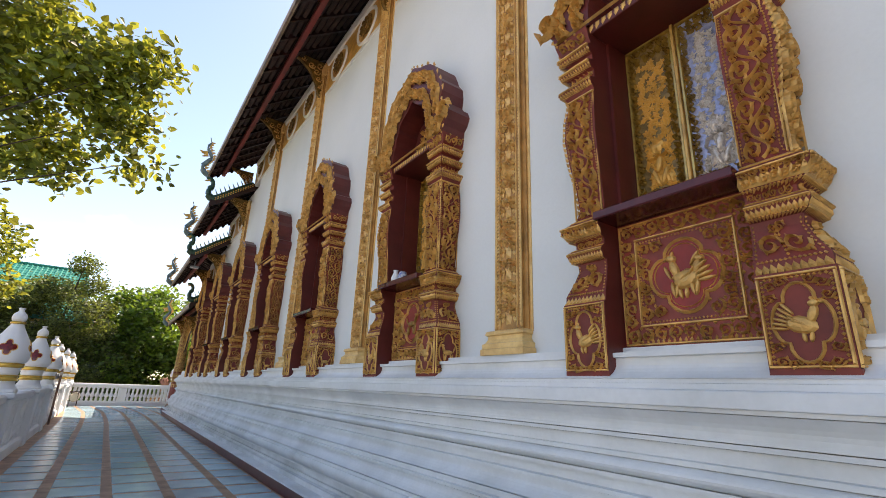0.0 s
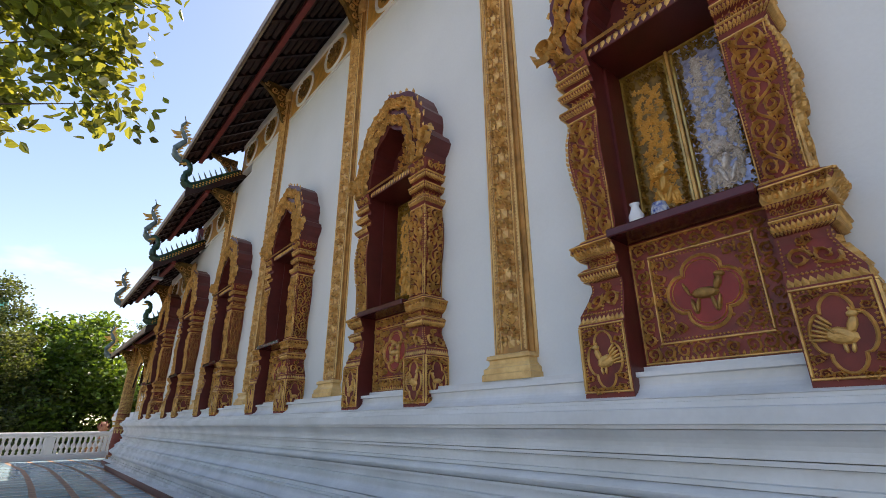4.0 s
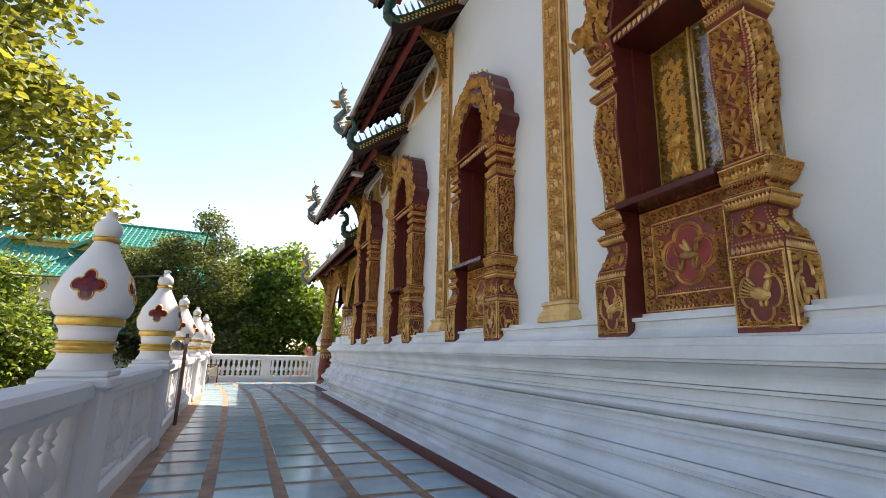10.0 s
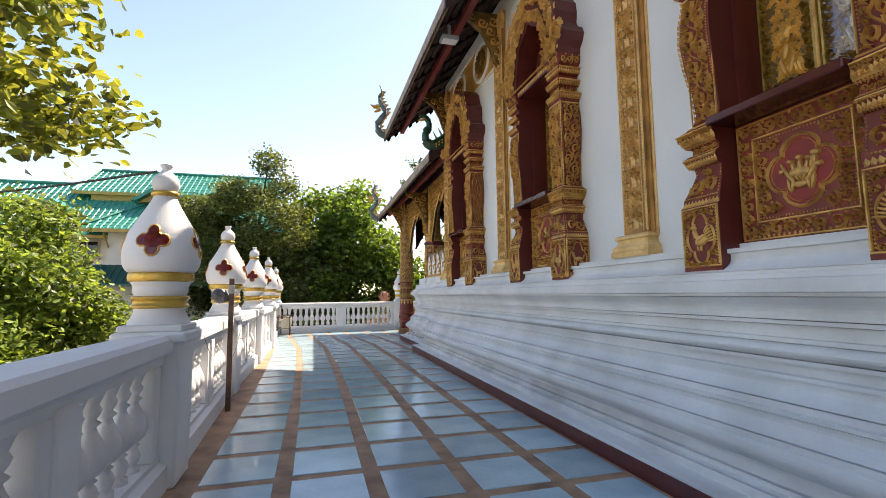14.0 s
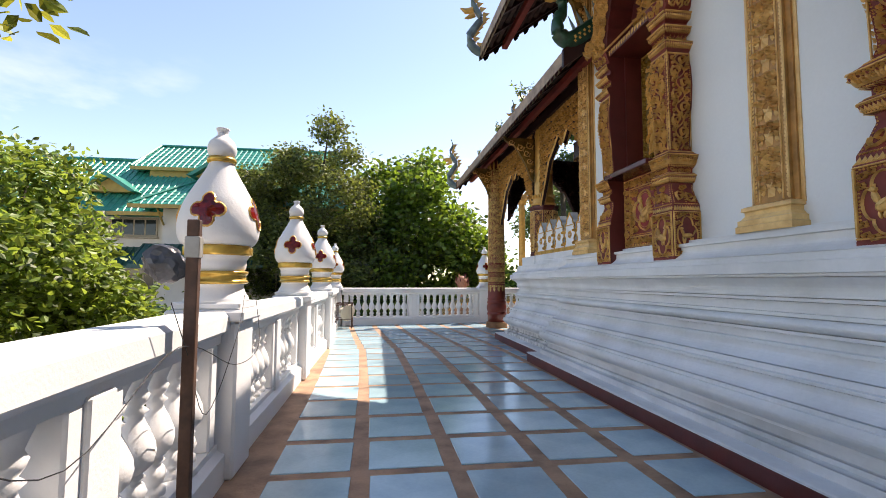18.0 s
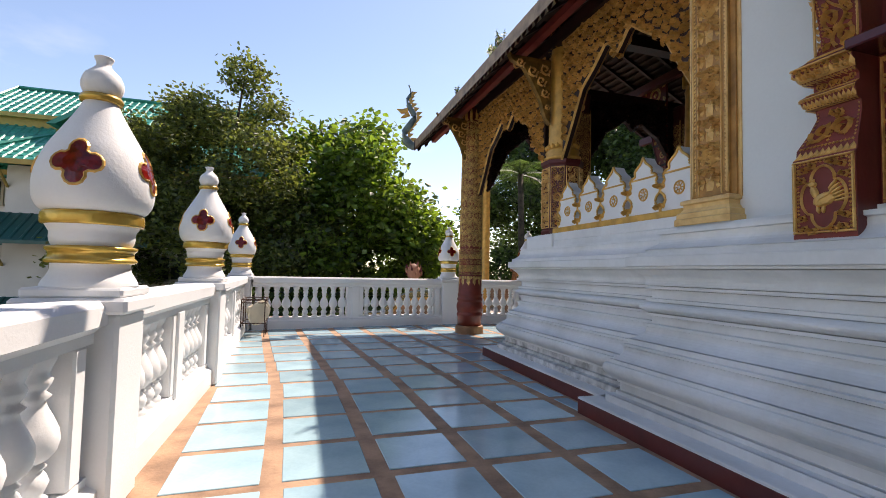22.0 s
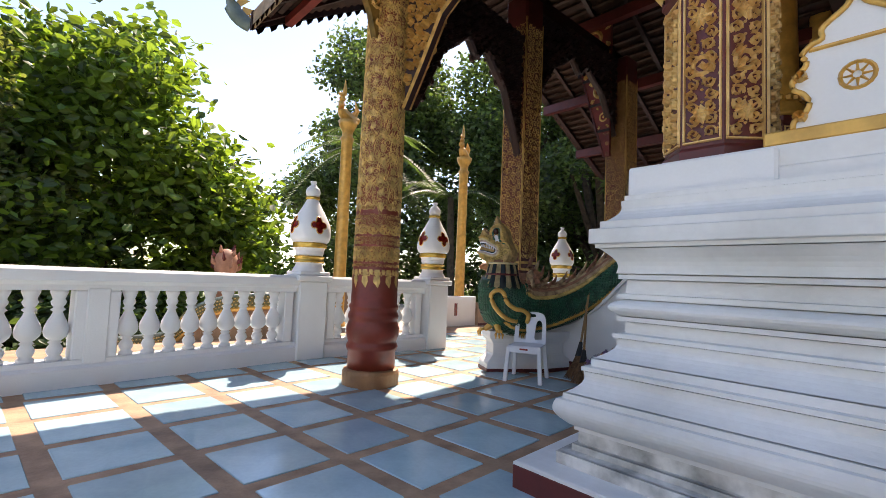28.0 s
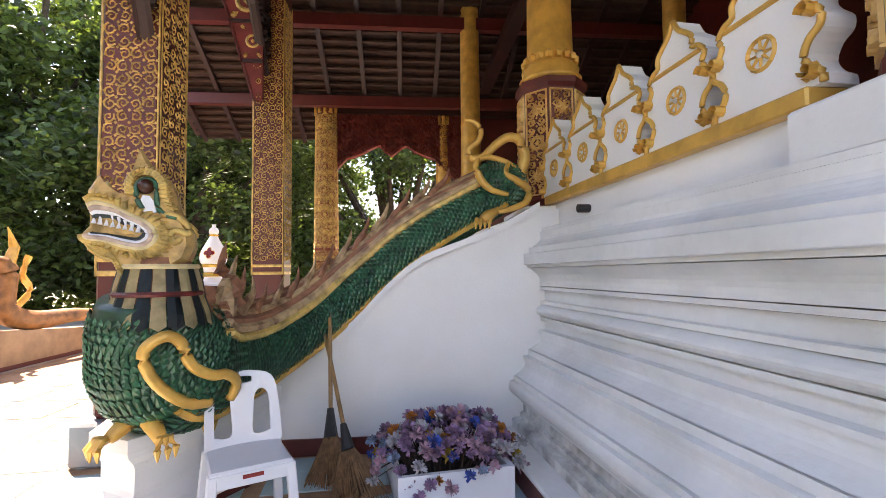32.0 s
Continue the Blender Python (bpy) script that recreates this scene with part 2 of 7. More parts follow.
M = {
    "white": mat("whitewash", (0.80, 0.80, 0.80), 0.65, var=0.05, scale=1.3, bump=0.15, bscale=60),
    "wall": mat("wall_paint", (0.75, 0.775, 0.775), 0.6, var=0.06, scale=0.5, bump=0.14, bscale=40, col2=(0.66, 0.69, 0.69)),
    "gold": mat("gold_paint", (0.86, 0.50, 0.15), 0.36, 0.25, var=0.3, scale=9, bump=0.3, bscale=60, col2=(0.50, 0.26, 0.07)),
    "redpaint": mat("oxblood_paint", (0.13, 0.02, 0.017), 0.4, var=0.15, scale=5, bump=0.08),
    "red": mat("red_lacquer", (0.32, 0.022, 0.016), 0.5, var=0.15, scale=6, bump=0.05),
    "redflower": mat("red_glass_mosaic", (0.26, 0.012, 0.008), 0.15, var=0.35, scale=22, bump=0.25, bscale=26),
    "ringgold": mat("ring_gold_paint", (0.78, 0.50, 0.10), 0.26, 0.45, var=0.25, scale=9, bump=0.1, bscale=40, col2=(0.52, 0.30, 0.05)),
    "tile": mat("blue_tile", (0.41, 0.59, 0.65), 0.16, var=0.16, scale=2.2, bump=0.03, rnd=0.14, col2=(0.30, 0.46, 0.53)),
    "grout": mat("brown_grout", (0.48, 0.29, 0.175), 0.75, var=0.25, scale=4, bump=0.35, col2=(0.24, 0.14, 0.085)),
    "leaf": leaf_mat("leaf", (0.14, 0.24, 0.035), (0.03, 0.07, 0.01), (0.30, 0.44, 0.035)),
    "leaf_y": leaf_mat("young_leaf", (0.16, 0.22, 0.03), (0.07, 0.13, 0.02), (0.48, 0.46, 0.05)),
    "bark": mat("bark", (0.10, 0.075, 0.05), 0.9, var=0.3, scale=6, bump=0.6, bscale=25),
    "roofg": mat("green_roof", (0.02, 0.30, 0.21), 0.4, var=0.15, scale=2, bump=0.05),
    "roofg_d": mat("dark_green_roof", (0.012, 0.10, 0.085), 0.4, var=0.15, scale=2, bump=0.05),
    "ground": mat("ground", (0.40, 0.35, 0.28), 0.95, var=0.2, scale=0.3, bump=0.4, bscale=15),
    "glass": mat("window_glass", (0.03, 0.04, 0.045), 0.08, var=0.1, bump=0.0),
    "cream": mat("cream_render", (0.74, 0.72, 0.66), 0.8, var=0.08, scale=0.7, bump=0.1),
    "white_old": mat("old_whitewash", (0.79, 0.79, 0.78), 0.7, var=0.12, scale=1.6, bump=0.3, bscale=24, col2=(0.63, 0.63, 0.61)),
    "carveground": mat("carving_ground", (0.24, 0.034, 0.022), 0.6, var=0.2, scale=6, bump=0.1),
    "apronred": mat("apron_red", (0.28, 0.036, 0.022), 0.5, var=0.2, scale=6, bump=0.1),
    "pilground": mat("pilaster_ground", (0.56, 0.28, 0.08), 0.5, 0.1, var=0.25, scale=7, bump=0.2),
    "mould": mat("mouldy_whitewash", (0.77, 0.76, 0.73), 0.8, var=0.25, scale=7.0, bump=0.4, bscale=30, col2=(0.3, 0.3, 0.28)),
    "stained": mat("stained_whitewash", (0.80, 0.80, 0.79), 0.8, var=0.12, scale=1.4, bump=0.3, bscale=24, col2=(0.52, 0.52, 0.50)),
    "nagared": mat("dark_red_glaze", (0.2, 0.03, 0.025), 0.45, var=0.3, scale=14, bump=0.2),
    "nagacream": mat("cream_stripe", (0.74, 0.6, 0.33), 0.55, var=0.2, scale=14, bump=0.2),
    "nagapink": mat("pinkish_lip", (0.70, 0.52, 0.42), 0.6, var=0.25, scale=18, bump=0.3),
    "nagarust": mat("rust_feather", (0.42, 0.18, 0.10), 0.6, var=0.3, scale=12, bump=0.3),
    "pilgold": mat("pilaster_gold", (0.90, 0.60, 0.24), 0.4, 0.08, var=0.2, scale=8, bump=0.3, bscale=60, col2=(0.66, 0.36, 0.12)),
    "boardred": mat("red_board", (0.26, 0.035, 0.025), 0.5, var=0.2, scale=4, bump=0.1),
    "redsill": mat("polished_oxblood", (0.11, 0.02, 0.02), 0.2, var=0.15, scale=5, bump=0.03),
    "goldpaint": mat("bright_gold_paint", (0.82, 0.46, 0.11), 0.36, 0.2, var=0.15, scale=7, bump=0.15, bscale=50, col2=(0.55, 0.30, 0.07)),
    "goldleaf": mat("gold_leaf", (0.70, 0.47, 0.12), 0.25, 0.55, var=0.25, scale=12, bump=0.3, bscale=70, col2=(0.42, 0.24, 0.05), coat=1.0),
    "goldflat": mat("gold_stencil", (0.82, 0.52, 0.17), 0.38, 0.3, var=0.25, scale=15, bump=0.1),
    "giltdark": mat("old_gilding", (0.36, 0.2, 0.05), 0.45, 0.4, var=0.35, scale=9, bump=0.3),
    # gilded shutter leaves coloured silver, as they look when reflecting the sky
    "skysilver_sheen": mat("silver_sky_reflection", (0.86, 0.80, 0.74), 0.22, 0.25, var=0.3, scale=30, bump=0.5, bscale=60, col2=(0.58, 0.50, 0.42), coat=1.0),
    "red_col": mat("column_lacquer", (0.27, 0.040, 0.02), 0.42, var=0.2, scale=4, bump=0.05),
    "ochre": mat("ochre_stone", (0.40, 0.19, 0.08), 0.6, var=0.2, scale=4, bump=0.2),
    "ochretile": mat("ochre_tile", (0.42, 0.27, 0.17), 0.5, var=0.2, scale=4, bump=0.1),
    "courtfloor": mat("court_paving", (0.45, 0.40, 0.34), 0.8, var=0.15, scale=1.5, bump=0.2),
    "greyblue": mat("grey_paint", (0.28, 0.32, 0.36), 0.5, var=0.15, bump=0.05),
    "nagagreen": mat("dark_green_glaze", (0.025, 0.09, 0.05), 0.35, var=0.3, scale=10, bump=0.15),
    "nagascale": mat("green_scale_glaze", (0.03, 0.16, 0.085), 0.28, var=0.35, scale=14, bump=0.1, col2=(0.012, 0.05, 0.03)),
    "nagacrest": mat("weathered_crest", (0.62, 0.42, 0.23), 0.6, var=0.35, scale=12, bump=0.4, col2=(0.16, 0.07, 0.04)),
    "nagahead": mat("gilt_head", (0.74, 0.47, 0.18), 0.5, 0.15, var=0.3, scale=14, bump=0.5, bscale=45),
    "nagaflame": mat("tan_gilt_flame", (0.78, 0.52, 0.16), 0.5, 0.1, var=0.3, scale=14, bump=0.4, bscale=45),
    "nagadark": mat("blue_black_glaze", (0.02, 0.035, 0.04), 0.3, var=0.2, bump=0.05),
    "nagaorange": mat("orange_glaze", (0.4, 0.17, 0.06), 0.5, var=0.35, scale=8, bump=0.3),
    "eyebrown": mat("glass_eye", (0.06, 0.02, 0.012), 0.08, var=0.1, bump=0.0),
    "spine": mat("pale_glaze_spines", (0.2, 0.28, 0.26), 0.35, var=0.3, bump=0.1),
    "rooftile": mat("brown_roof_tile", (0.07, 0.026, 0.018), 0.7, var=0.3, scale=5, bump=0.3),
    "redwood": mat("dark_red_timber", (0.038, 0.008, 0.006), 0.5, var=0.25, scale=5, bump=0.15),
    "batten": mat("tile_rows", (0.065, 0.028, 0.018), 0.75, var=0.3, scale=6, bump=0.2),
    "battenfar": mat("pale_tile_rows", (0.065, 0.028, 0.018), 0.75, var=0.3, scale=6, bump=0.2),
    "eavetrim": mat("eave_trim", (0.46, 0.32, 0.2), 0.6, var=0.25, scale=6, bump=0.2),
    "leaf_b": leaf_mat("bush_leaf", (0.18, 0.26, 0.045), (0.09, 0.15, 0.025), (0.38, 0.48, 0.06)),
    "leaf_f": leaf_mat("fine_leaf", (0.125, 0.16, 0.042), (0.05, 0.07, 0.018), (0.26, 0.30, 0.05)),
    "leaf_d": leaf_mat("shade_leaf", (0.075, 0.135, 0.04), (0.02, 0.042, 0.013), (0.15, 0.24, 0.04)),
    "bamboo": mat("bamboo", (0.36, 0.2, 0.08), 0.5, var=0.2, scale=10, bump=0.1),
    "gildground": mat("dark_gilt_ground", (0.30, 0.19, 0.06), 0.4, 0.2, var=0.3, scale=20, bump=0.3),
    # gilded shutter ground coloured with the blue of the reflected sky
    "skyblue_sheen": mat("blue_sky_reflection", (0.42, 0.46, 0.70), 0.18, 0.25, var=0.25, scale=26, bump=0.2, bscale=60, coat=1.0),
    "rawpink": mat("pink_painted_plaster", (0.50, 0.24, 0.15), 0.7, var=0.2, scale=6, bump=0.2),
    "olive": mat("olive_yellow_glaze", (0.20, 0.17, 0.06), 0.4, var=0.4, scale=16, bump=0.3, col2=(0.05, 0.07, 0.03)),
    "blackband": mat("black_rubber", (0.02, 0.02, 0.022), 0.6, var=0.1, bump=0.0),
    "straw": mat("straw", (0.25, 0.13, 0.06), 0.8, var=0.3, scale=20, bump=0.1),
    "tinsel_p": mat("purple_tinsel", (0.42, 0.25, 0.42), 0.35, 0.3, var=0.3, scale=20, bump=0.0),
    "tinsel_b": mat("blue_tinsel", (0.32, 0.44, 0.62), 0.35, 0.3, var=0.3, scale=20, bump=0.0),
    "tinsel_k": mat("pink_tinsel", (0.62, 0.37, 0.46), 0.4, 0.2, var=0.3, scale=20, bump=0.0),
    "tinsel_o": mat("orange_tinsel", (0.6, 0.2, 0.03), 0.4, 0.1, var=0.3, scale=20, bump=0.0),
    "tinsel_w": mat("white_tinsel", (0.6, 0.58, 0.62), 0.4, 0.2, var=0.3, scale=20, bump=0.0),
    "tinsel_y": mat("yellow_tinsel", (0.65, 0.42, 0.06), 0.4, 0.1, var=0.3, scale=20, bump=0.0),
    "tinsel_u": mat("deep_blue_tinsel", (0.05, 0.12, 0.5), 0.35, 0.2, var=0.3, scale=20, bump=0.0),
    "rust": mat("rusty_wire", (0.09, 0.045, 0.03), 0.8, var=0.3, scale=20, bump=0.1),
    "hornplastic": mat("cream_plastic", (0.62, 0.55, 0.42), 0.45, var=0.1, bump=0.0),
    "stakewood": mat("stake_wood", (0.13, 0.065, 0.04), 0.7, var=0.25, scale=10, bump=0.2),
    "bag": mat("grey_plastic_bag", (0.1, 0.1, 0.11), 0.3, var=0.3, scale=15, bump=0.3),
    "tape": mat("clear_tape", (0.4, 0.38, 0.35), 0.2, var=0.2, bump=0.0),
    "china": mat("white_china", (0.75, 0.76, 0.78), 0.15, var=0.03, bump=0.0),
    "chinablue": mat("blue_china", (0.65, 0.68, 0.75), 0.15, var=0.5, scale=45, bump=0.0, col2=(0.05, 0.1, 0.4)),
    "cream_d": mat("beige_frame", (0.5, 0.44, 0.34), 0.7, var=0.1, bump=0.0),
    "cream_y": mat("yellow_gable", (0.5, 0.36, 0.1), 0.7, var=0.1, bump=0.0),
    "plastic": mat("white_plastic", (0.75, 0.77, 0.82), 0.35, var=0.03, bump=0.0),
}


# ---- mesh helpers ----
def part(name, bm, material, parent=None, label="", smooth=False):
    me = bpy.data.meshes.new(name)
    if smooth:
        for f in bm.faces:
            f.smooth = True
    bm.normal_update()
    bm.to_mesh(me)
    bm.free()
    me.materials.append(M[material] if isinstance(material, str) else material)
    ob = new(name, me)
    if parent is not None:
        ob.parent = parent
    if label:
        ob["label"] = label
    return ob


def thing(name, loc, label, category, group="", kind=""):
    e = new(name)
    e.empty_display_size = 0.1
    e.location = loc
    return tagged(e, label, category, group, kind)


def bx(bm, x0, y0, z0, x1, y1, z1, bev=0.0):
    vs = [bm.verts.new(p) for p in ((x0, y0, z0), (x1, y0, z0), (x1, y1, z0), (x0, y1, z0), (x0, y0, z1), (x1, y0, z1), (x1, y1, z1), (x0, y1, z1))]
    fs = [bm.faces.new([vs[i] for i in q]) for q in ((3, 2, 1, 0), (4, 5, 6, 7), (0, 1, 5, 4), (1, 2, 6, 5), (2, 3, 7, 6), (3, 0, 4, 7))]
    if bev:
        es = list({e for f in fs for e in f.edges})
        bmesh.ops.bevel(bm, geom=es, offset=bev, segments=1, affect="EDGES")
    return vs


def box(x0, y0, z0, x1, y1, z1, bev=0.0):
    bm = bmesh.new()
    bx(bm, x0, y0, z0, x1, y1, z1, bev)
    return bm


def lathe(prof, n=24, bm=None, c=(0, 0), sq=0.0):
    """Turns (radius, z) rows about the upright through c."""
    bm = bm or bmesh.new()
    rings = []
    for r, z in prof:
        rings.append([bm.verts.new((c[0] + r * math.cos(2 * math.pi * (i + sq) / n), c[1] + r * math.sin(2 * math.pi * (i + sq) / n), z)) for i in range(n)])
    for a, b in zip(rings, rings[1:]):
        for i in range(n):
            bm.faces.new((a[i], a[(i + 1) % n], b[(i + 1) % n], b[i]))
    bm.faces.new(rings[0][::-1])
    bm.faces.new(rings[-1])
    return bm


def prism(pts, a, b, axis="x", bm=None):
    """A flat outline drawn out from a to b. axis x: pts are (y, z); y: (x, z); z: (x, y)."""
    bm = bm or bmesh.new()
    put = {"x": lambda p, t: (t, p[0], p[1]), "y": lambda p, t: (p[0], t, p[1]), "z": lambda p, t: (p[0], p[1], t)}[axis]
    va, vb = [bm.verts.new(put(p, a)) for p in pts], [bm.verts.new(put(p, b)) for p in pts]
    n = len(pts)
    for i in range(n):
        bm.faces.new((va[i], va[(i + 1) % n], vb[(i + 1) % n], vb[i]))
    bm.faces.new(va[::-1])
    bm.faces.new(vb)
    bmesh.ops.recalc_face_normals(bm, faces=bm.faces)
    return bm


def moulding(prof, x0, y0, x1, y1, bm=None):
    """A stepped base: (inset, z) rows round the rectangle, mitred at its corners."""
    bm = bm or bmesh.new()
    loops = [[bm.verts.new(p) for p in ((x0 + o, y0 + o, z), (x1 - o, y0 + o, z), (x1 - o, y1 - o, z), (x0 + o, y1 - o, z))] for o, z in prof]
    for a, b in zip(loops, loops[1:]):
        for i in range(4):
            bm.faces.new((a[i], a[(i + 1) % 4], b[(i + 1) % 4], b[i]))
    bm.faces.new(loops[-1])
    return bm


class Relief:
    """Gathers raised carving on a surface: where(u, v, h) gives the place of a point h above it."""

    def __init__(self, where):
        self.w, self.v, self.f = where, [], []

    def ribbon(self, pts, width, h):
        n, base = len(pts), len(self.v)
        for i, (u, v) in enumerate(pts):
            a, b = pts[max(i - 1, 0)], pts[min(i + 1, n - 1)]
            du, dv = b[0] - a[0], b[1] - a[1]
            k = math.hypot(du, dv) or 1
            t = width * (1.0 - 0.55 * i / (n - 1)) / 2
            nu, nv = -dv / k * t, du / k * t
            self.v += [self.w(u + nu, v + nv, 0), self.w(u, v, h), self.w(u - nu, v - nv, 0)]
        for i in range(n - 1):
            a, b = base + 3 * i, base + 3 * i + 3
            self.f += [(a, a + 1, b + 1, b), (a + 1, a + 2, b + 2, b + 1)]

    def scroll(self, cu, cv, r, hand, h, turns=1.35, start=0.0, n=13):
        pts = []
        for i in range(n):
            t = i / (n - 1)
            a = start + hand * turns * 2 * math.pi * t
            q = r * (1 - 0.82 * t)
            pts.append((cu + q * math.cos(a), cv + q * math.sin(a)))
        self.ribbon(pts, r * 0.36, h * 1.5)
        for j in range(4):
            a = start + hand * (0.12 + j * 0.25) * 2 * math.pi
            q = r * (0.92 - 0.2 * j)
            self.leaf(cu + q * math.cos(a), cv + q * math.sin(a), a + hand * 0.7, r * 0.5, h * 1.2)

    def leaf(self, u, v, a, size, h):
        c, s, b = math.cos(a), math.sin(a), len(self.v)
        for x, y, k in ((0, -0.28, 0), (0.5, -0.3, 0), (1, 0.12, 0.2), (0.45, 0.32, 0), (0, 0.25, 0), (0.35, 0, 1)):
            self.v.append(self.w(u + (x * c - y * s) * size, v + (x * s + y * c) * size, h * k))
        self.f += [(b + i, b + (i + 1) % 5, b + 5) for i in range(5)]

    def bead(self, u, v, r, h):
        b = len(self.v)
        self.v += [self.w(u + r, v, 0), self.w(u, v + r, 0), self.w(u - r, v, 0), self.w(u, v - r, 0), self.w(u, v, h)]
        self.f += [(b, b + 1, b + 4), (b + 1, b + 2, b + 4), (b + 2, b + 3, b + 4), (b + 3, b, b + 4)]

    def bar(self, u0, v0, u1, v1, h):
        b = len(self.v)
        c = min(abs(u1 - u0), abs(v1 - v0)) * 0.25
        self.v += [self.w(u0, v0, 0), self.w(u1, v0, 0), self.w(u1, v1, 0), self.w(u0, v1, 0), self.w(u0 + c, v0 + c, h), self.w(u1 - c, v0 + c, h), self.w(u1 - c, v1 - c, h), self.w(u0 + c, v1 - c, h)]
        self.f += [(b + 4, b + 5, b + 6, b + 7), (b, b + 1, b + 5, b + 4), (b + 1, b + 2, b + 6, b + 5), (b + 2, b + 3, b + 7, b + 6), (b + 3, b, b + 4, b + 7)]

    def field(self, u0, v0, u1, v1, pitch, h, seed=1, skip=None):
        """Fills a rectangle with scrolls of alternating hand."""
        rng = random.Random(seed)
        nu, nv = max(1, round((u1 - u0) / pitch)), max(1, round((v1 - v0) / pitch))
        pu, pv = (u1 - u0) / nu, (v1 - v0) / nv
        r = min(pu, pv) * 0.5
        for j in range(nv):
            for i in range(nu):
                cu, cv = u0 + (i + 0.5) * pu, v0 + (j + 0.5) * pv
                if skip and skip(cu, cv):
                    continue
                self.scroll(cu + rng.uniform(-.06, .06) * pu, cv + rng.uniform(-.06, .06) * pv, r * rng.uniform(0.9, 1.08), 1 if (i + j) % 2 else -1, h * rng.uniform(0.8, 1.15), start=rng.uniform(0, 6.28))
                self.bead(cu + pu * 0.5, cv + pv * 0.5, r * 0.3, h * 0.9)

    def beads(self, u0, v0, u1, v1, pitch, r, h):
        n = max(1, int(math.hypot(u1 - u0, v1 - v0) / pitch))
        for i in range(n):
            t = (i + 0.5) / n
            self.bead(u0 + (u1 - u0) * t, v0 + (v1 - v0) * t, r, h)

    def border(self, u0, v0, u1, v1, w, h):
        self.bar(u0, v0, u1, v0 + w, h), self.bar(u0, v1 - w, u1, v1, h)
        self.bar(u0, v0 + w, u0 + w, v1 - w, h), self.bar(u1 - w, v0 + w, u1, v1 - w, h)

    def loop(self, pts, width, h):
        """A closed raised band."""
        n, base = len(pts), len(self.v)
        for i, (u, v) in enumerate(pts):
            a, b = pts[i - 1], pts[(i + 1) % n]
            du, dv = b[0] - a[0], b[1] - a[1]
            k = math.hypot(du, dv) or 1
            nu, nv = -dv / k * width / 2, du / k * width / 2
            self.v += [self.w(u + nu, v + nv, 0), self.w(u, v, h), self.w(u - nu, v - nv, 0)]
        for i in range(n):
            a, b = base + 3 * i, base + 3 * ((i + 1) % n)
            self.f += [(a, a + 1, b + 1, b), (a + 1, a + 2, b + 2, b + 1)]

    def blob(self, u, v, ru, rv, a, h, n=10):
        """A rounded swelling, for bodies and limbs of carved beasts."""
        c, s, b = math.cos(a), math.sin(a), len(self.v)
        for q, k in ((1, 0), (0.75, 0.7), (0.35, 0.95)):
            for i in range(n):
                x, y = q * ru * math.cos(6.2832 * i / n), q * rv * math.sin(6.2832 * i / n)
                self.v.append(self.w(u + x * c - y * s, v + x * s + y * c, h * k))
        self.v.append(self.w(u, v, h))
        for k in range(2):
            for i in range(n):
                j = (i + 1) % n
                self.f.append((b + k * n + i, b + k * n + j, b + (k + 1) * n + j, b + (k + 1) * n + i))
        self.f += [(b + 2 * n + i, b + 2 * n + (i + 1) % n, b + 3 * n) for i in range(n)]

    def mesh(self, name, material, parent=None, label=""):
        me = bpy.data.meshes.new(name)
        me.from_pydata([tuple(p) for p in self.v], [], self.f)
        me.update()
        me.materials.append(M[material])
        ob = new(name, me)
        if parent is not None:
            ob.parent = parent
        if label:
            ob["label"] = label
        return ob


def quatrefoil(cu, cv, ru, rv, n=40):
    return [(cu + ru * (0.74 + 0.26 * abs(math.cos(2 * a)) ** 0.7) * math.cos(a), cv + rv * (0.74 + 0.26 * abs(math.cos(2 * a)) ** 0.7) * math.sin(a)) for a in (2 * math.pi * i / n for i in range(n))]


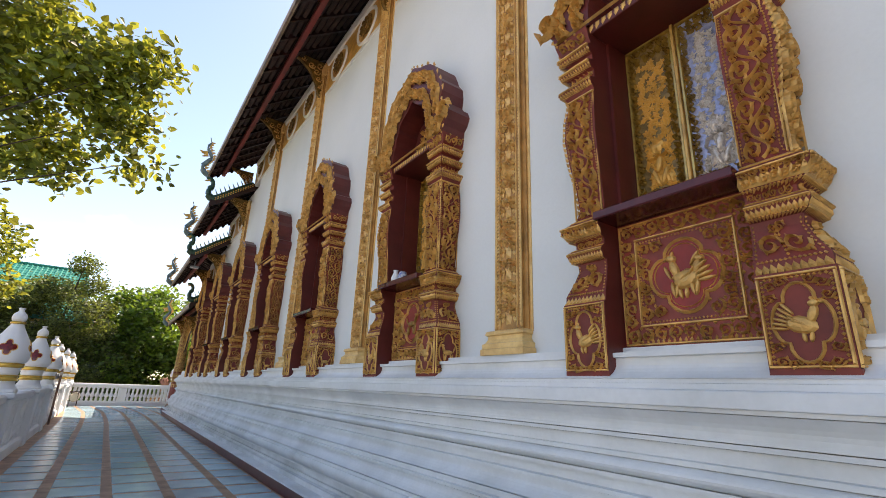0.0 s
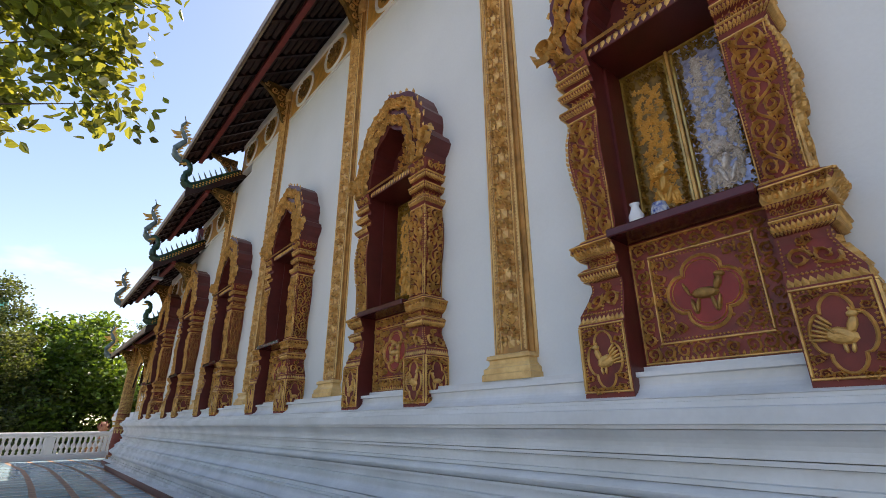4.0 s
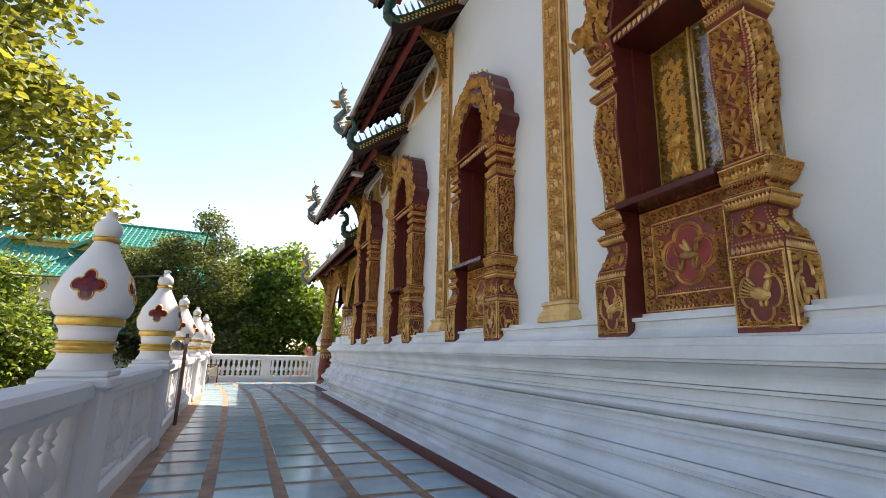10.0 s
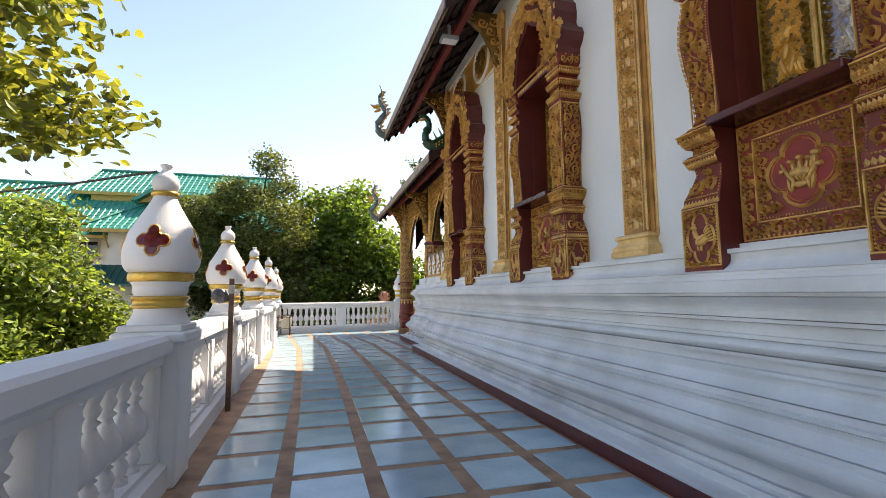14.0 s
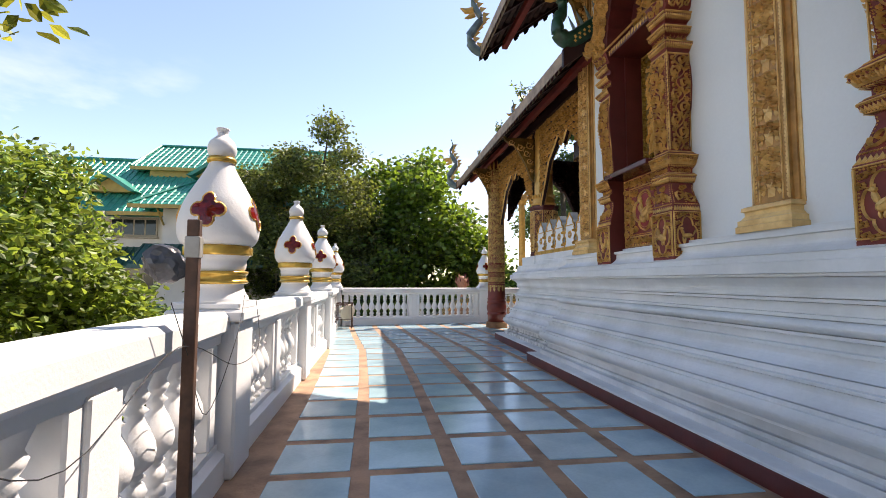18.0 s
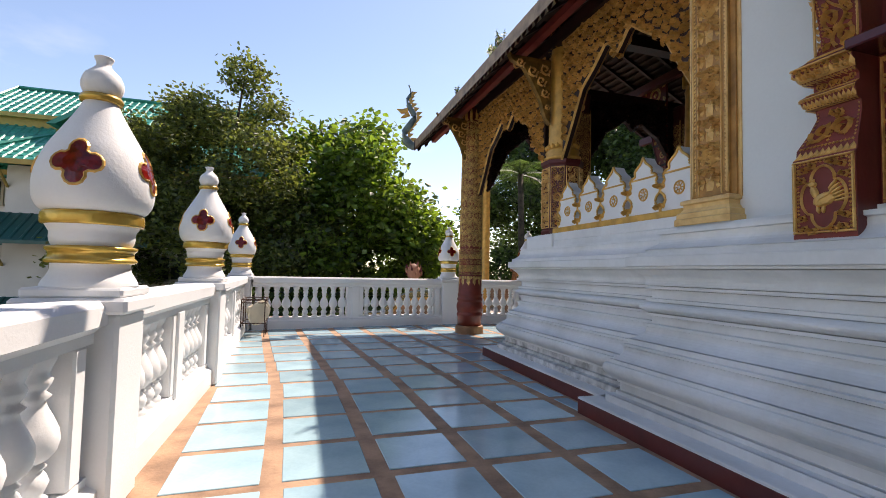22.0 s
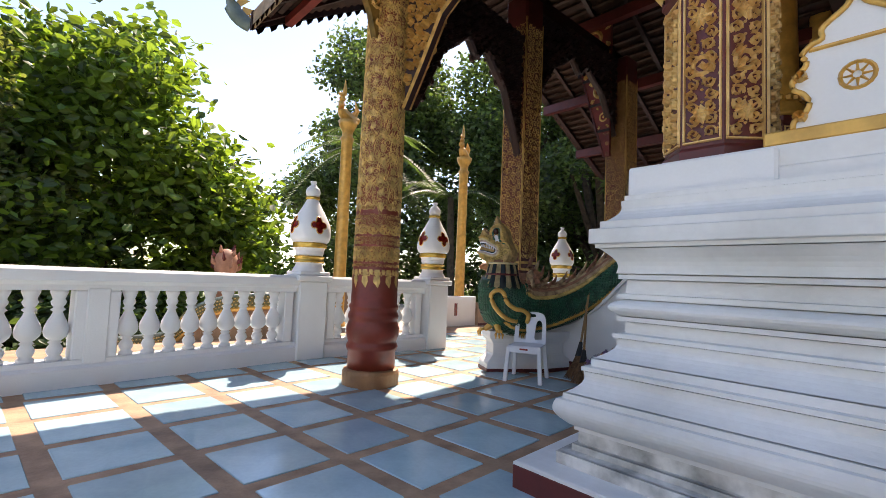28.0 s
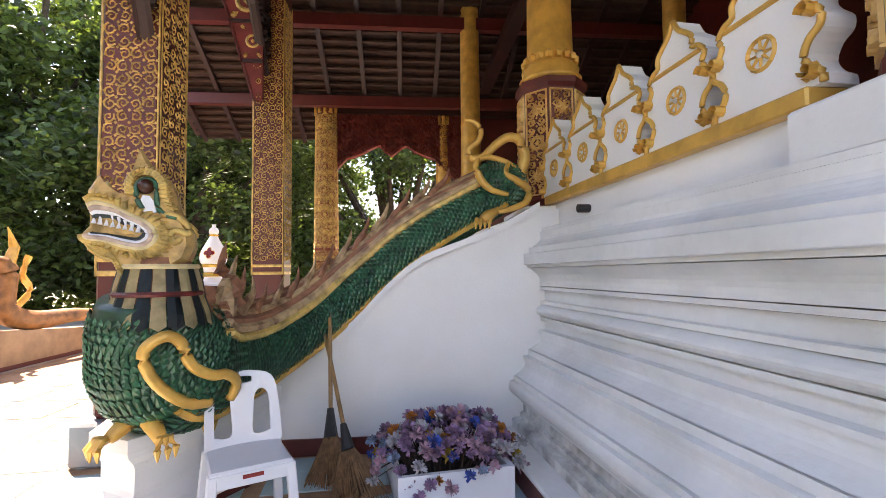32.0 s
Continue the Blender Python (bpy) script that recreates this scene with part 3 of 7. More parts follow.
def beast(R, cu, cv, s, kind, h):
    """A carved creature in low relief: 0 bird, 1 winged lion, 2 serpent ring, 3 deer, 4 many-headed serpent."""
    B = R.blob
    if kind == 0:
        B(cu - .05 * s, cv - .08 * s, .52 * s, .36 * s, -.35, h), B(cu + .34 * s, cv + .32 * s, .17 * s, .4 * s, -.3, h * .9), B(cu + .42 * s, cv + .74 * s, .19 * s, .16 * s, .2, h), B(cu + .62 * s, cv + .76 * s, .12 * s, .05 * s, -.2, h * .7), B(cu + .38 * s, cv + .92 * s, .06 * s, .12 * s, .3, h * .6)
        for k in range(6):
            B(cu - (.42 + .07 * k) * s, cv + (.62 - .16 * k) * s, .34 * s, .075 * s, 2.2 + .16 * k, h * .8)
        for k in range(4):
            B(cu - (.02 + .09 * k) * s, cv - (.02 - .05 * k) * s, .3 * s, .05 * s, -.7 - .1 * k, h * 1.2)
        B(cu - .02 * s, cv - .58 * s, .08 * s, .22 * s, .1, h * .7), B(cu + .2 * s, cv - .58 * s, .08 * s, .22 * s, -.15, h * .7)
    elif kind == 2:
        for k in range(11):
            a = -.9 + k * .5
            B(cu + .42 * s * math.cos(a), cv + .6 * s * math.sin(a), .2 * s, .15 * s, a + 1.57, h)
        B(cu + .25 * s, cv + .75 * s, .2 * s, .12 * s, .6, h)
    elif kind == 4:
        B(cu, cv - .45 * s, .3 * s, .16 * s, 0, h)
        for k in (-2, -1, 0, 1, 2):
            B(cu + k * .2 * s, cv + (.1 - .05 * k * k) * s, .1 * s, .45 * s, -k * .28, h * .8), B(cu + k * .34 * s, cv + (.55 - .1 * k * k) * s, .13 * s, .11 * s, 0, h)
    else:
        B(cu, cv, .5 * s, .22 * s, .05, h), B(cu - .48 * s, cv + .3 * s, .14 * s, .3 * s, .35, h * .9), B(cu - .58 * s, cv + .58 * s, .2 * s, .13 * s, .1, h)
        for x, a in ((-.42, .2), (-.25, -.2), (.3, .2), (.45, -.15)):
            B(cu + x * s, cv - .42 * s, .08 * s, .32 * s, a, h * .7)
        B(cu + .62 * s, cv + .25 * s, .07 * s, .3 * s, -.4, h * .6)
        if kind == 1:
            B(cu + .02 * s, cv + .42 * s, .14 * s, .4 * s, -.5, h * .8), B(cu + .2 * s, cv + .36 * s, .1 * s, .34 * s, -.8, h * .7)


# ---- the plan ----
WALL_X = 3.36          # face of the long wall
BASE_X, BASE_END = 2.66, 24.75
PORCH_X, PORCH_END = 2.88, 27.65
RAIL_IN, RAIL_OUT = -0.70, -0.98
LEDGE = 1.70
BAYS = [3.3 * (k + 1) + (.1 if k < 1 else 0) for k in range(-1, 7)]      # outer edge of each window's far jamb
# roof tiers: from, to, eave x, eave z, wall top
TIERS = [(-8.0, 17.95, 1.98, 8.15, 9.0), (16.9, 21.3, 2.1, 6.82, 7.6), (19.7, 25.8, 2.12, 5.6, 6.45)]

floor = part("floor", box(-1.25, -8, -0.3, 14, 34, 0), "grout")
tagged(floor, "brown cement terrace floor laid with blue tiles", "floor", kind="structure")
ground = part("ground", box(-900, -900, -3.3, 900, 900, -3.2), "ground")
tagged(ground, "bare earth ground below the terrace", "ground", kind="structure")


def arc(o0, z0, o1, z1, k, n=6):
    """From one (inset, z) to another, bowed outwards by k."""
    return [(o0 + (o1 - o0) * i / n - k * math.sin(math.pi * i / n), z0 + (z1 - z0) * i / n) for i in range(n)]


FOOT = [(0.152, 0.146), (0.152, 0.212), (0.16, 0.218), (0.214, 0.222), (0.214, 0.254), (0.22, 0.26), (0.24, 0.262), (0.24, 0.325)]
LOWER = [(0.24, 0.325), (0.222, 0.33), (0.222, 0.352)] + arc(0.205, 0.356, 0.14, 0.486, 0.035, 8) + [(0.145, 0.492), (0.172, 0.496), (0.172, 0.524)] + arc(0.186, 0.53, 0.255, 0.642, -0.03) + [
    (0.255, 0.645), (0.245, 0.65), (0.245, 0.672), (0.285, 0.676), (0.285, 0.716), (0.292, 0.722)] + arc(0.30, 0.724, 0.385, 0.83, -0.035) + [
    (0.388, 0.834), (0.37, 0.838), (0.37, 0.862), (0.422, 0.866), (0.422, 0.926), (0.386, 0.932), (0.386, 0.956), (0.40, 0.96)] + arc(0.392, 0.964, 0.392, 1.046, 0.045) + [
    (0.40, 1.05), (0.386, 1.054), (0.386, 1.08), (0.424, 1.084), (0.424, 1.158), (0.39, 1.163), (0.39, 1.188)] + arc(0.38, 1.194, 0.312, 1.325, -0.035) + [
    (0.312, 1.328), (0.292, 1.332), (0.292, 1.352), (0.266, 1.356), (0.264, 1.36), (0.264, 1.432), (0.27, 1.438)]
UPPER = [(0.335, 1.442), (0.335, 1.472), (0.385, 1.476), (0.385, 1.495)] + arc(0.375, 1.5, 0.47, 1.622, -0.04) + [(0.475, 1.626), (0.445, 1.632), (0.445, 1.66)]
PORCH_UPPER = [(0.31, 1.442), (0.31, 1.482)] + arc(0.335, 1.486, 0.392, 1.598, -0.03) + [(0.395, 1.602), (0.41, 1.606), (0.41, 1.634), (0.45, 1.638)]


def grooved(rows, at, deep=.045, gap=.013):
    """Cuts a narrow shadow joint into an outline at each height given."""
    out = []
    for (o, z), nxt in zip(rows, rows[1:] + [None]):
        out.append((o, z))
        if nxt and any(z <= q < nxt[1] for q in at):
            k = max(o, nxt[0]) + deep
            out += [(k, z + .0005), (k, min(z + gap, nxt[1] - .0005))]
    return out


JOINTS = (.353, .525, .648, .72, .836, .93, .958, 1.052, 1.161, 1.19, 1.33, 1.44, 1.474)
LOWER = grooved(LOWER, JOINTS)
SKEW = .085          # the porch end runs slightly askew


def askew(bm):
    for v in bm.verts:
        if v.co.y > 25:
            v.co.y += (v.co.x - PORCH_X) * SKEW
    return bm


def base_block(name, x, y1, top, label):
    turn = askew if y1 == PORCH_END else lambda bm: bm
    b = part(name, turn(moulding(LOWER + top, x, -8 if y1 == BASE_END else 20, 12, y1)), "white_old")
    tagged(b, label, "base", kind="structure")
    part("base_fillet", turn(moulding(grooved(FOOT, (.215, .257)), x, -8 if y1 == BASE_END else 20, 12, y1)), "mould" if y1 == PORCH_END else "stained", b, "stained foot fillets")
    p = part("plinth", turn(moulding([(-0.02, 0), (-0.02, 0.125), (-0.016, 0.129), (0.12, 0.13)], x, -8 if y1 == BASE_END else 20, 12, y1)), "redpaint")
    c = part("plinth_top", turn(moulding([(-0.02, 0.13), (-0.02, 0.144), (-0.008, 0.15), (0.2, 0.15)], x, -8 if y1 == BASE_END else 20, 12, y1)), "white_old")
    tagged(p, "dark red painted plinth along the temple base", "plinth", kind="structure")
    tagged(c, "whitewashed top of the plinth", "plinth", kind="structure")


base_block("temple_base", BASE_X, BASE_END, UPPER + [(0.56, 1.665), (0.56, LEDGE), (1.0, LEDGE + .004)], "whitewashed stepped moulding base of the temple")
base_block("porch_base", PORCH_X, PORCH_END, PORCH_UPPER + [(0.552, 1.642), (0.552, 1.72), (0.565, 1.73), (0.565, 1.83), (0.9, 1.83)], "whitewashed stepped moulding base of the porch")


def long_wall():
    bm = bmesh.new()
    top = lambda y: 9.0 if y < 17.5 else 7.6 if y < 20.8 else 6.45
    xa, xb = WALL_X, WALL_X + 0.35
    y = -8.0
    for yl in BAYS:
        o0, o1 = yl - 1.215, yl - 0.35
        bx(bm, xa, y, LEDGE, xb, o0, top(o0 - 0.2))
        bx(bm, xa, o0, 4.9, xb, o1, top(yl - 0.8))
        y = o1
    bx(bm, xa, y, LEDGE, xb, 24.1, 6.45)
    w = part("wall_side", bm, "wall")
    tagged(w, "tall white plastered temple side wall", "wall", kind="structure")


long_wall()

# ---- carved window, built once and repeated along the wall ----
# width and front of a jamb by height
JAMB = [(1.515, .345, 3.06), (1.54, .345, 3.06), (1.54, .34, 3.06), (2.0, .34, 3.055), (2.0, .33, 3.07), (2.06, .33, 3.075), (2.16, .27, 3.10), (2.24, .235, 3.115), (2.29, .24, 3.11), (2.30, .27, 3.08), (2.36, .30, 3.06),
        (2.38, .29, 3.07), (2.40, .24, 3.10), (2.44, .24, 3.10), (2.46, .28, 3.07), (2.53, .325, 3.045), (2.57, .335, 3.04), (2.58, .31, 3.06), (2.62, .24, 3.11), (2.7, .215, 3.13), (2.9, .23, 3.115), (3.1, .265, 3.095), (3.3, .285, 3.08),
        (3.48, .275, 3.085), (3.6, .25, 3.1), (3.66, .25, 3.1), (3.69, .28, 3.08), (3.73, .315, 3.06), (3.755, .30, 3.07), (3.77, .22, 3.12), (3.84, .22, 3.12), (3.86, .28, 3.08), (3.91, .3, 3.06), (3.93, .23, 3.11), (3.98, .23, 3.11), (4.0, .29, 3.08),
        (4.06, .31, 3.06), (4.08, .25, 3.1), (4.12, .3, 3.08), (4.22, .32, 3.05)]


def jamb_at(z):
    for (z0, w0, x0), (z1, w1, x1) in zip(JAMB, JAMB[1:]):
        if z0 <= z <= z1 and z1 > z0:
            t = (z - z0) / (z1 - z0)
            return w0 + (w1 - w0) * t, x0 + (x1 - x0) * t
    return JAMB[-1][1:]


def jamb(parent, yi, sgn):
    bm = bmesh.new()
    rings = []
    for z, w, xf in JAMB:
        rings.append([bm.verts.new(p) for p in ((WALL_X + .03, yi, z), (xf, yi, z), (xf, yi + sgn * w, z), (WALL_X + .03, yi + sgn * w, z))])
    for a, b in zip(rings, rings[1:]):
        for i in range(4):
            bm.faces.new((a[i], a[(i + 1) % 4], b[(i + 1) % 4], b[i]))
    bm.faces.new(rings[0]), bm.faces.new(rings[-1][::-1])
    bmesh.ops.recalc_face_normals(bm, faces=bm.faces)
    for f in bm.faces:
        f.material_index = 0 if abs(f.calc_center_median().y - yi) < 1e-4 else 1
    j = part("jamb", bm, "redpaint", parent, "oxblood jamb with gilded carving")
    j.data.materials.append(M["carveground"])

    def front(u, v, h):
        w, xf = jamb_at(v)
        return (xf - h - 0.002, yi + sgn * u * w / .3, v)

    def side(u, v, h):
        w, xf = jamb_at(v)
        return (xf + (WALL_X - xf) * u / .3, yi + sgn * (w + h + 0.002), v)

    for face, nm in ((front, "front_carving"), (side, "side_carving")):
        R = Relief(face)
        # foot panel with a beast in a foiled frame
        R.border(.004, 1.545, .296, 1.99, .014, .012)
        R.beads(.026, 1.565, .026, 1.97, .022, .009, .012), R.beads(.274, 1.565, .274, 1.97, .022, .009, .012)
        R.beads(.03, 1.568, .27, 1.568, .02, .009, .012), R.beads(.03, 1.968, .27, 1.968, .02, .009, .012)
        R.loop(quatrefoil(.15, 1.755, .108, .185), .016, .016)
        beast(R, .15, 1.75, .115, 0 if face is front else 3, .022)
        for u, v in ((.058, 1.575), (.242, 1.575), (.058, 1.93), (.242, 1.93), (.1, 1.56), (.2, 1.56), (.1, 1.95), (.2, 1.95), (.048, 1.64), (.252, 1.64), (.048, 1.87), (.252, 1.87)):
            R.scroll(u, v, .026, 1 if u < .15 else -1, .016, n=9)
        for i in range(10):
            R.leaf(.02 + .029 * i, 2.0, 1.57, .05, .016)
        R.beads(.01, 2.066, .29, 2.066, .018, .009, .014)
        # bowl with two large scrolls on red
        for u, hand in ((.09, 1), (.21, -1)):
            R.scroll(u, 2.15, .062, hand, .022, n=16), R.scroll(u + .04 * hand, 2.245, .03, -hand, .016, n=9)
        R.beads(.015, 2.08, .015, 2.28, .02, .008, .01), R.beads(.285, 2.08, .285, 2.28, .02, .008, .01), R.beads(.15, 2.08, .15, 2.28, .022, .01, .014)
        for z0, z1 in ((2.30, 2.37), (2.46, 2.565), (3.69, 3.75), (3.86, 3.91), (4.0, 4.06)):
            q = z1 - z0
            for i in range(12):
                R.leaf(.013 + .025 * i, z0 + q * .1, 1.57, q * .62, .016)
            R.beads(0, z0, .3, z0, .02, .01, .016), R.beads(0, z1 - q * .2, .3, z1 - q * .2, .016, .008, .014)
            R.bar(0, z1 - .012, .3, z1 + .004, .012)
        R.field(.01, 2.475, .29, 2.56, .05, .014, 4)
        R.bar(0, 2.385, .3, 2.4, .01), R.bar(0, 2.60, .3, 2.625, .012), R.bar(0, 3.63, .3, 3.65, .012)
        R.bar(.004, 2.63, .014, 3.63, .012), R.bar(.286, 2.63, .296, 3.63, .012)
        for u in (.024, .276):
            R.beads(u, 2.64, u, 3.62, .022, .009, .014)
        # a climbing stem of large scrolls with leaves in its bends
        stem = [(.15 + .055 * math.sin(i * .524), 2.64 + i * .0205) for i in range(49)]
        R.ribbon(stem, .022, .022)
        for i in range(8):
            z, s = 2.70 + i * .123, 1 if i % 2 else -1
            R.scroll(.15 + s * .045, z, .066, s, .024, turns=1.5, start=-1.57, n=16)
            R.scroll(.15 - s * .078, z + .03, .03, -s, .018, n=9), R.scroll(.15 - s * .075, z - .035, .026, s, .018, n=9)
            R.leaf(.15 - s * .04, z + .05, 1.57 - s * .6, .05, .018)
        R.field(.02, 4.09, .28, 4.21, .085, .018, 6)
        R.field(.02, 3.775, .28, 3.84, .05, .012, 7), R.field(.02, 2.405, .28, 2.45, .04, .01, 7)
        # flame tips along the outer edge of the bulging shaft
        if face is front:
            for i in range(22):
                z = 2.68 + i * .045
                R.leaf(.3, z, .9, .045, .012)
        R.mesh(nm, "gold", j, "gilded scroll carving over red ground")


PED_OUT = [(.79, 4.22), (.80, 4.30), (.86, 4.36), (.90, 4.45), (.86, 4.54), (.78, 4.58), (.74, 4.66), (.76, 4.78), (.74, 4.92), (.66, 5.02), (.62, 5.12), (.56, 5.24), (.44, 5.34), (.32, 5.39), (.22, 5.42), (.12, 5.47), (.04, 5.515), (0, 5.525)]
PED_IN = [(.44, 4.22), (.44, 4.28), (.44, 4.34), (.435, 4.40), (.42, 4.45), (.395, 4.50), (.40, 4.55), (.385, 4.61), (.35, 4.66), (.33, 4.70), (.33, 4.75), (.295, 4.81), (.24, 4.86), (.18, 4.89), (.12, 4.92), (.07, 4.96), (.03, 5.0), (0, 5.02)]


def build_window():
    w = thing("window_1", (WALL_X, 0, 1.47), "carved gilded window with oxblood frame and closed gold shutters", "window", kind="structure")
    w.location = (0, 0, 0)
    yc = -.795
    jamb(w, -.35, 1)
    jamb(w, -1.24, -1)
    # pediment
    out = [(yc + a * .96, z) for a, z in PED_OUT] + [(yc - a * .96, z) for a, z in PED_OUT[-2::-1]]
    inn = [(yc + a * .96, z) for a, z in PED_IN] + [(yc - a * .96, z) for a, z in PED_IN[-2::-1]]
    bm = bmesh.new()
    fo, fi = [bm.verts.new((3.04, y, z)) for y, z in out], [bm.verts.new((3.06, y, z)) for y, z in inn]
    bo, bi = [bm.verts.new((WALL_X + .02, y, z)) for y, z in out], [bm.verts.new((WALL_X + .02, y, z)) for y, z in inn]
    for i in range(len(out) - 1):
        for q in ((fo[i], fo[i + 1], fi[i + 1], fi[i]), (fo[i], bo[i], bo[i + 1], fo[i + 1]), (fi[i], fi[i + 1], bi[i + 1], bi[i])):
            bm.faces.new(q)
    bm.faces.new((fo[0], fi[0], bi[0], bo[0])), bm.faces.new((fo[-1], bo[-1], bi[-1], fi[-1]))
    bmesh.ops.recalc_face_normals(bm, faces=bm.faces)
    ped = part("pediment", bm, "redpaint", w, "oxblood pediment with gilded carving")
    n = len(out) - 1

    def on(u, v, h):
        q = max(0, min(0.999, v)) * n
        i, t = int(q), q - int(q)
        a = [out[i][k] + (out[i + 1][k] - out[i][k]) * t for k in (0, 1)]
        b = [inn[i][k] + (inn[i + 1][k] - inn[i][k]) * t for k in (0, 1)]
        return (3.045 - h, a[0] + (b[0] - a[0]) * u, a[1] + (b[1] - a[1]) * u)

    R = Relief(lambda u, v, h: on(u, v / 3.6, h))
    R.bar(0, 0, .06, 3.6, .02), R.bar(.93, 0, 1, 3.6, .025), R.bar(.5, 0, .55, 3.6, .025)
    for i in range(26):
        v = .07 + i * .138
        R.scroll(.28, v, .19, 1 if i % 2 else -1, .03, n=12), R.scroll(.74, v, .16, -1 if i % 2 else 1, .03, n=12)
        R.leaf(0, v, 3.14, .1, .02)
    R.mesh("pediment_carving", "gold", ped, "gilded scroll carving")
    # curled ears
    for s in (1, -1):
        R = Relief(lambda u, v, h: (3.035 - h, yc + s * u, v))
        R.scroll(.81, 4.45, .12, -s, .045, turns=1.6, n=22)
        R.mesh("ear", "gold", ped)
    # tympanum, lintel, reveal, shutters, sill, apron
    fan = bmesh.new()
    c = fan.verts.new((3.36, yc, 4.4))
    vs = [fan.verts.new((3.36, y, z)) for y, z in inn]
    for a, b in zip(vs, vs[1:]):
        fan.faces.new((c, a, b))
    fan.faces.new((c, vs[-1], vs[0]))
    ty = part("tympanum", fan, "redpaint", w)
    R = Relief(lambda u, v, h: (3.352 - h, yc + u, v))
    R.field(-.4, 4.3, .4, 4.95, .1, .02, 9, skip=lambda u, v: abs(u) > .42 - max(0, v - 4.35) * .62)
    R.mesh("tympanum_carving", "gold", ty)
    part("lintel", box(3.1, -1.24, 4.16, 3.6, -.35, 4.24, .006), "redpaint", w)
    R = Relief(lambda u, v, h: (3.098 - h, u, v))
    for i in range(16):
        R.leaf(-1.235 + i * .058, 4.235, -1.57, .07, .015)
    R.mesh("lintel_fringe", "gold", w)
    part("sill", box(3.0, -1.235, 2.55, 3.55, -.335, 2.61, .008), "redsill", w, "polished oxblood sill board")
    bm = bmesh.new()
    bx(bm, 3.3, -.375, 2.61, 3.62, -.35, 4.2), bx(bm, 3.3, -1.24, 2.61, 3.62, -1.22, 4.2), bx(bm, 3.6, -1.24, 1.7, 3.66, -.35, 4.9)
    part("reveal", bm, "redpaint", w)
    # first shutter has the sky's reflection painted on, the second keeps its gold
    for k, (a, b) in enumerate(((-1.22, -.795), (-.78, -.37))):
        sh = part("shutter", box(3.53, a, 2.61, 3.57, b, 4.16, .004), "gildground" if k else "skyblue_sheen", w, "carved gilded shutter" if k else "carved gilded shutter, sky reflection painted in blue and silver")
        R = Relief(lambda u, v, h: (3.528 - h, u, v))
        R.border(a + .004, 2.615, b - .004, 4.155, .03, .016)
        rr = random.Random(30 + k)
        R.field(a + .035, 2.64, b - .035, 2.86, .055, .022, 11 + k), R.field(a + .03, 2.86, a + .085, 4.1, .055, .022, 13 + k), R.field(b - .085, 2.86, b - .03, 4.1, .055, .022, 14 + k), R.field(a + .085, 3.98, b - .085, 4.13, .06, .022, 15 + k)
        R.mesh("gilt_edging", "goldleaf", sh, "gilt leaf edging")
        S = Relief(lambda u, v, h: (3.528 - h, u, v))
        n = 0
        while n < 150:
            u, v = rr.uniform(a + .1, b - .1), 2.86 + (n + rr.random()) / 150 * 1.1
            g = rr.uniform(0, 6.28)
            for q in range(5):
                S.leaf(u, v, g + q * 1.2566, rr.uniform(.028, .042), .016)
            S.bead(u, v, .01, .018)
            n += 1
        cu = (a + b) / 2
        S.blob(cu, 3.05, .03, .075, .25, .04), S.blob(cu + .01, 3.145, .02, .024, 0, .045), S.blob(cu - .035, 2.95, .022, .08, .35, .035), S.blob(cu + .03, 2.95, .022, .08, -.3, .035)
        S.ribbon([(cu + .02, 3.11), (cu + .08, 3.1), (cu + .1, 3.04), (cu + .07, 3.0)], .024, .035), S.ribbon([(cu - .02, 3.11), (cu - .07, 3.13), (cu - .11, 3.08)], .024, .035)
        for q in range(6):
            S.leaf(cu + .02, 3.16, 1.0 + q * .22, .1, .02), S.leaf(cu - .06 + q * .02, 2.98, -1.9 + q * .12, .1, .025)
        S.mesh("carved_leaves", "goldpaint" if k else "skysilver_sheen", sh, "carved leaves and a dancing figure")
    part("meeting_rail", box(3.5, -.797, 2.61, 3.56, -.774, 4.16, .004), "gold", w)
    ap = part("apron", box(3.26, -1.24, LEDGE + .004, 3.6, -.35, 2.55), "apronred", w, "carved apron panel with a beast medallion")
    R = Relief(lambda u, v, h: (3.258 - h, u, v))
    u0, u1, v0, v1 = -1.23, -.36, 1.71, 2.54
    R.border(u0, v0, u1, v1, .014, .012)
    R.field(u0 + .02, v0 + .02, u1 - .02, v0 + .11, .088, .02, 21), R.field(u0 + .02, v1 - .11, u1 - .02, v1 - .02, .088, .02, 22)
    R.field(u0 + .02, v0 + .11, u0 + .11, v1 - .11, .088, .02, 23), R.field(u1 - .11, v0 + .11, u1 - .02, v1 - .11, .088, .02, 24)
    R.border(u0 + .115, v0 + .115, u1 - .115, v1 - .115, .016, .014)
    for e in (.118, .14):
        R.beads(u0 + e + .02, v0 + e, u0 + e + .02, v1 - e, .02, .008, .012), R.beads(u1 - e - .02, v0 + e, u1 - e - .02, v1 - e, .02, .008, .012)
    for i in range(24):
        R.leaf(u0 + .02 + i * .035, v0 + .012, 1.57, .03, .012)
    R.beads(u0 + .145, v0 + .145, u1 - .145, v0 + .145, .022, .008, .01), R.beads(u0 + .145, v1 - .145, u1 - .145, v1 - .145, .022, .008, .01)
    cu, cv = (u0 + u1) / 2, (v0 + v1) / 2
    R.field(u0 + .14, v0 + .16, u1 - .14, v1 - .16, .085, .022, 25, skip=lambda u, v: ((u - cu) / .245) ** 2 + ((v - cv) / .25) ** 2 < 1)
    R.loop(quatrefoil(cu, cv, .225, .23), .026, .024), R.loop(quatrefoil(cu, cv, .195, .2), .01, .014)
    R.mesh("apron_carving", "gold", ap, "gilded scroll carving")
    q = bmesh.new()
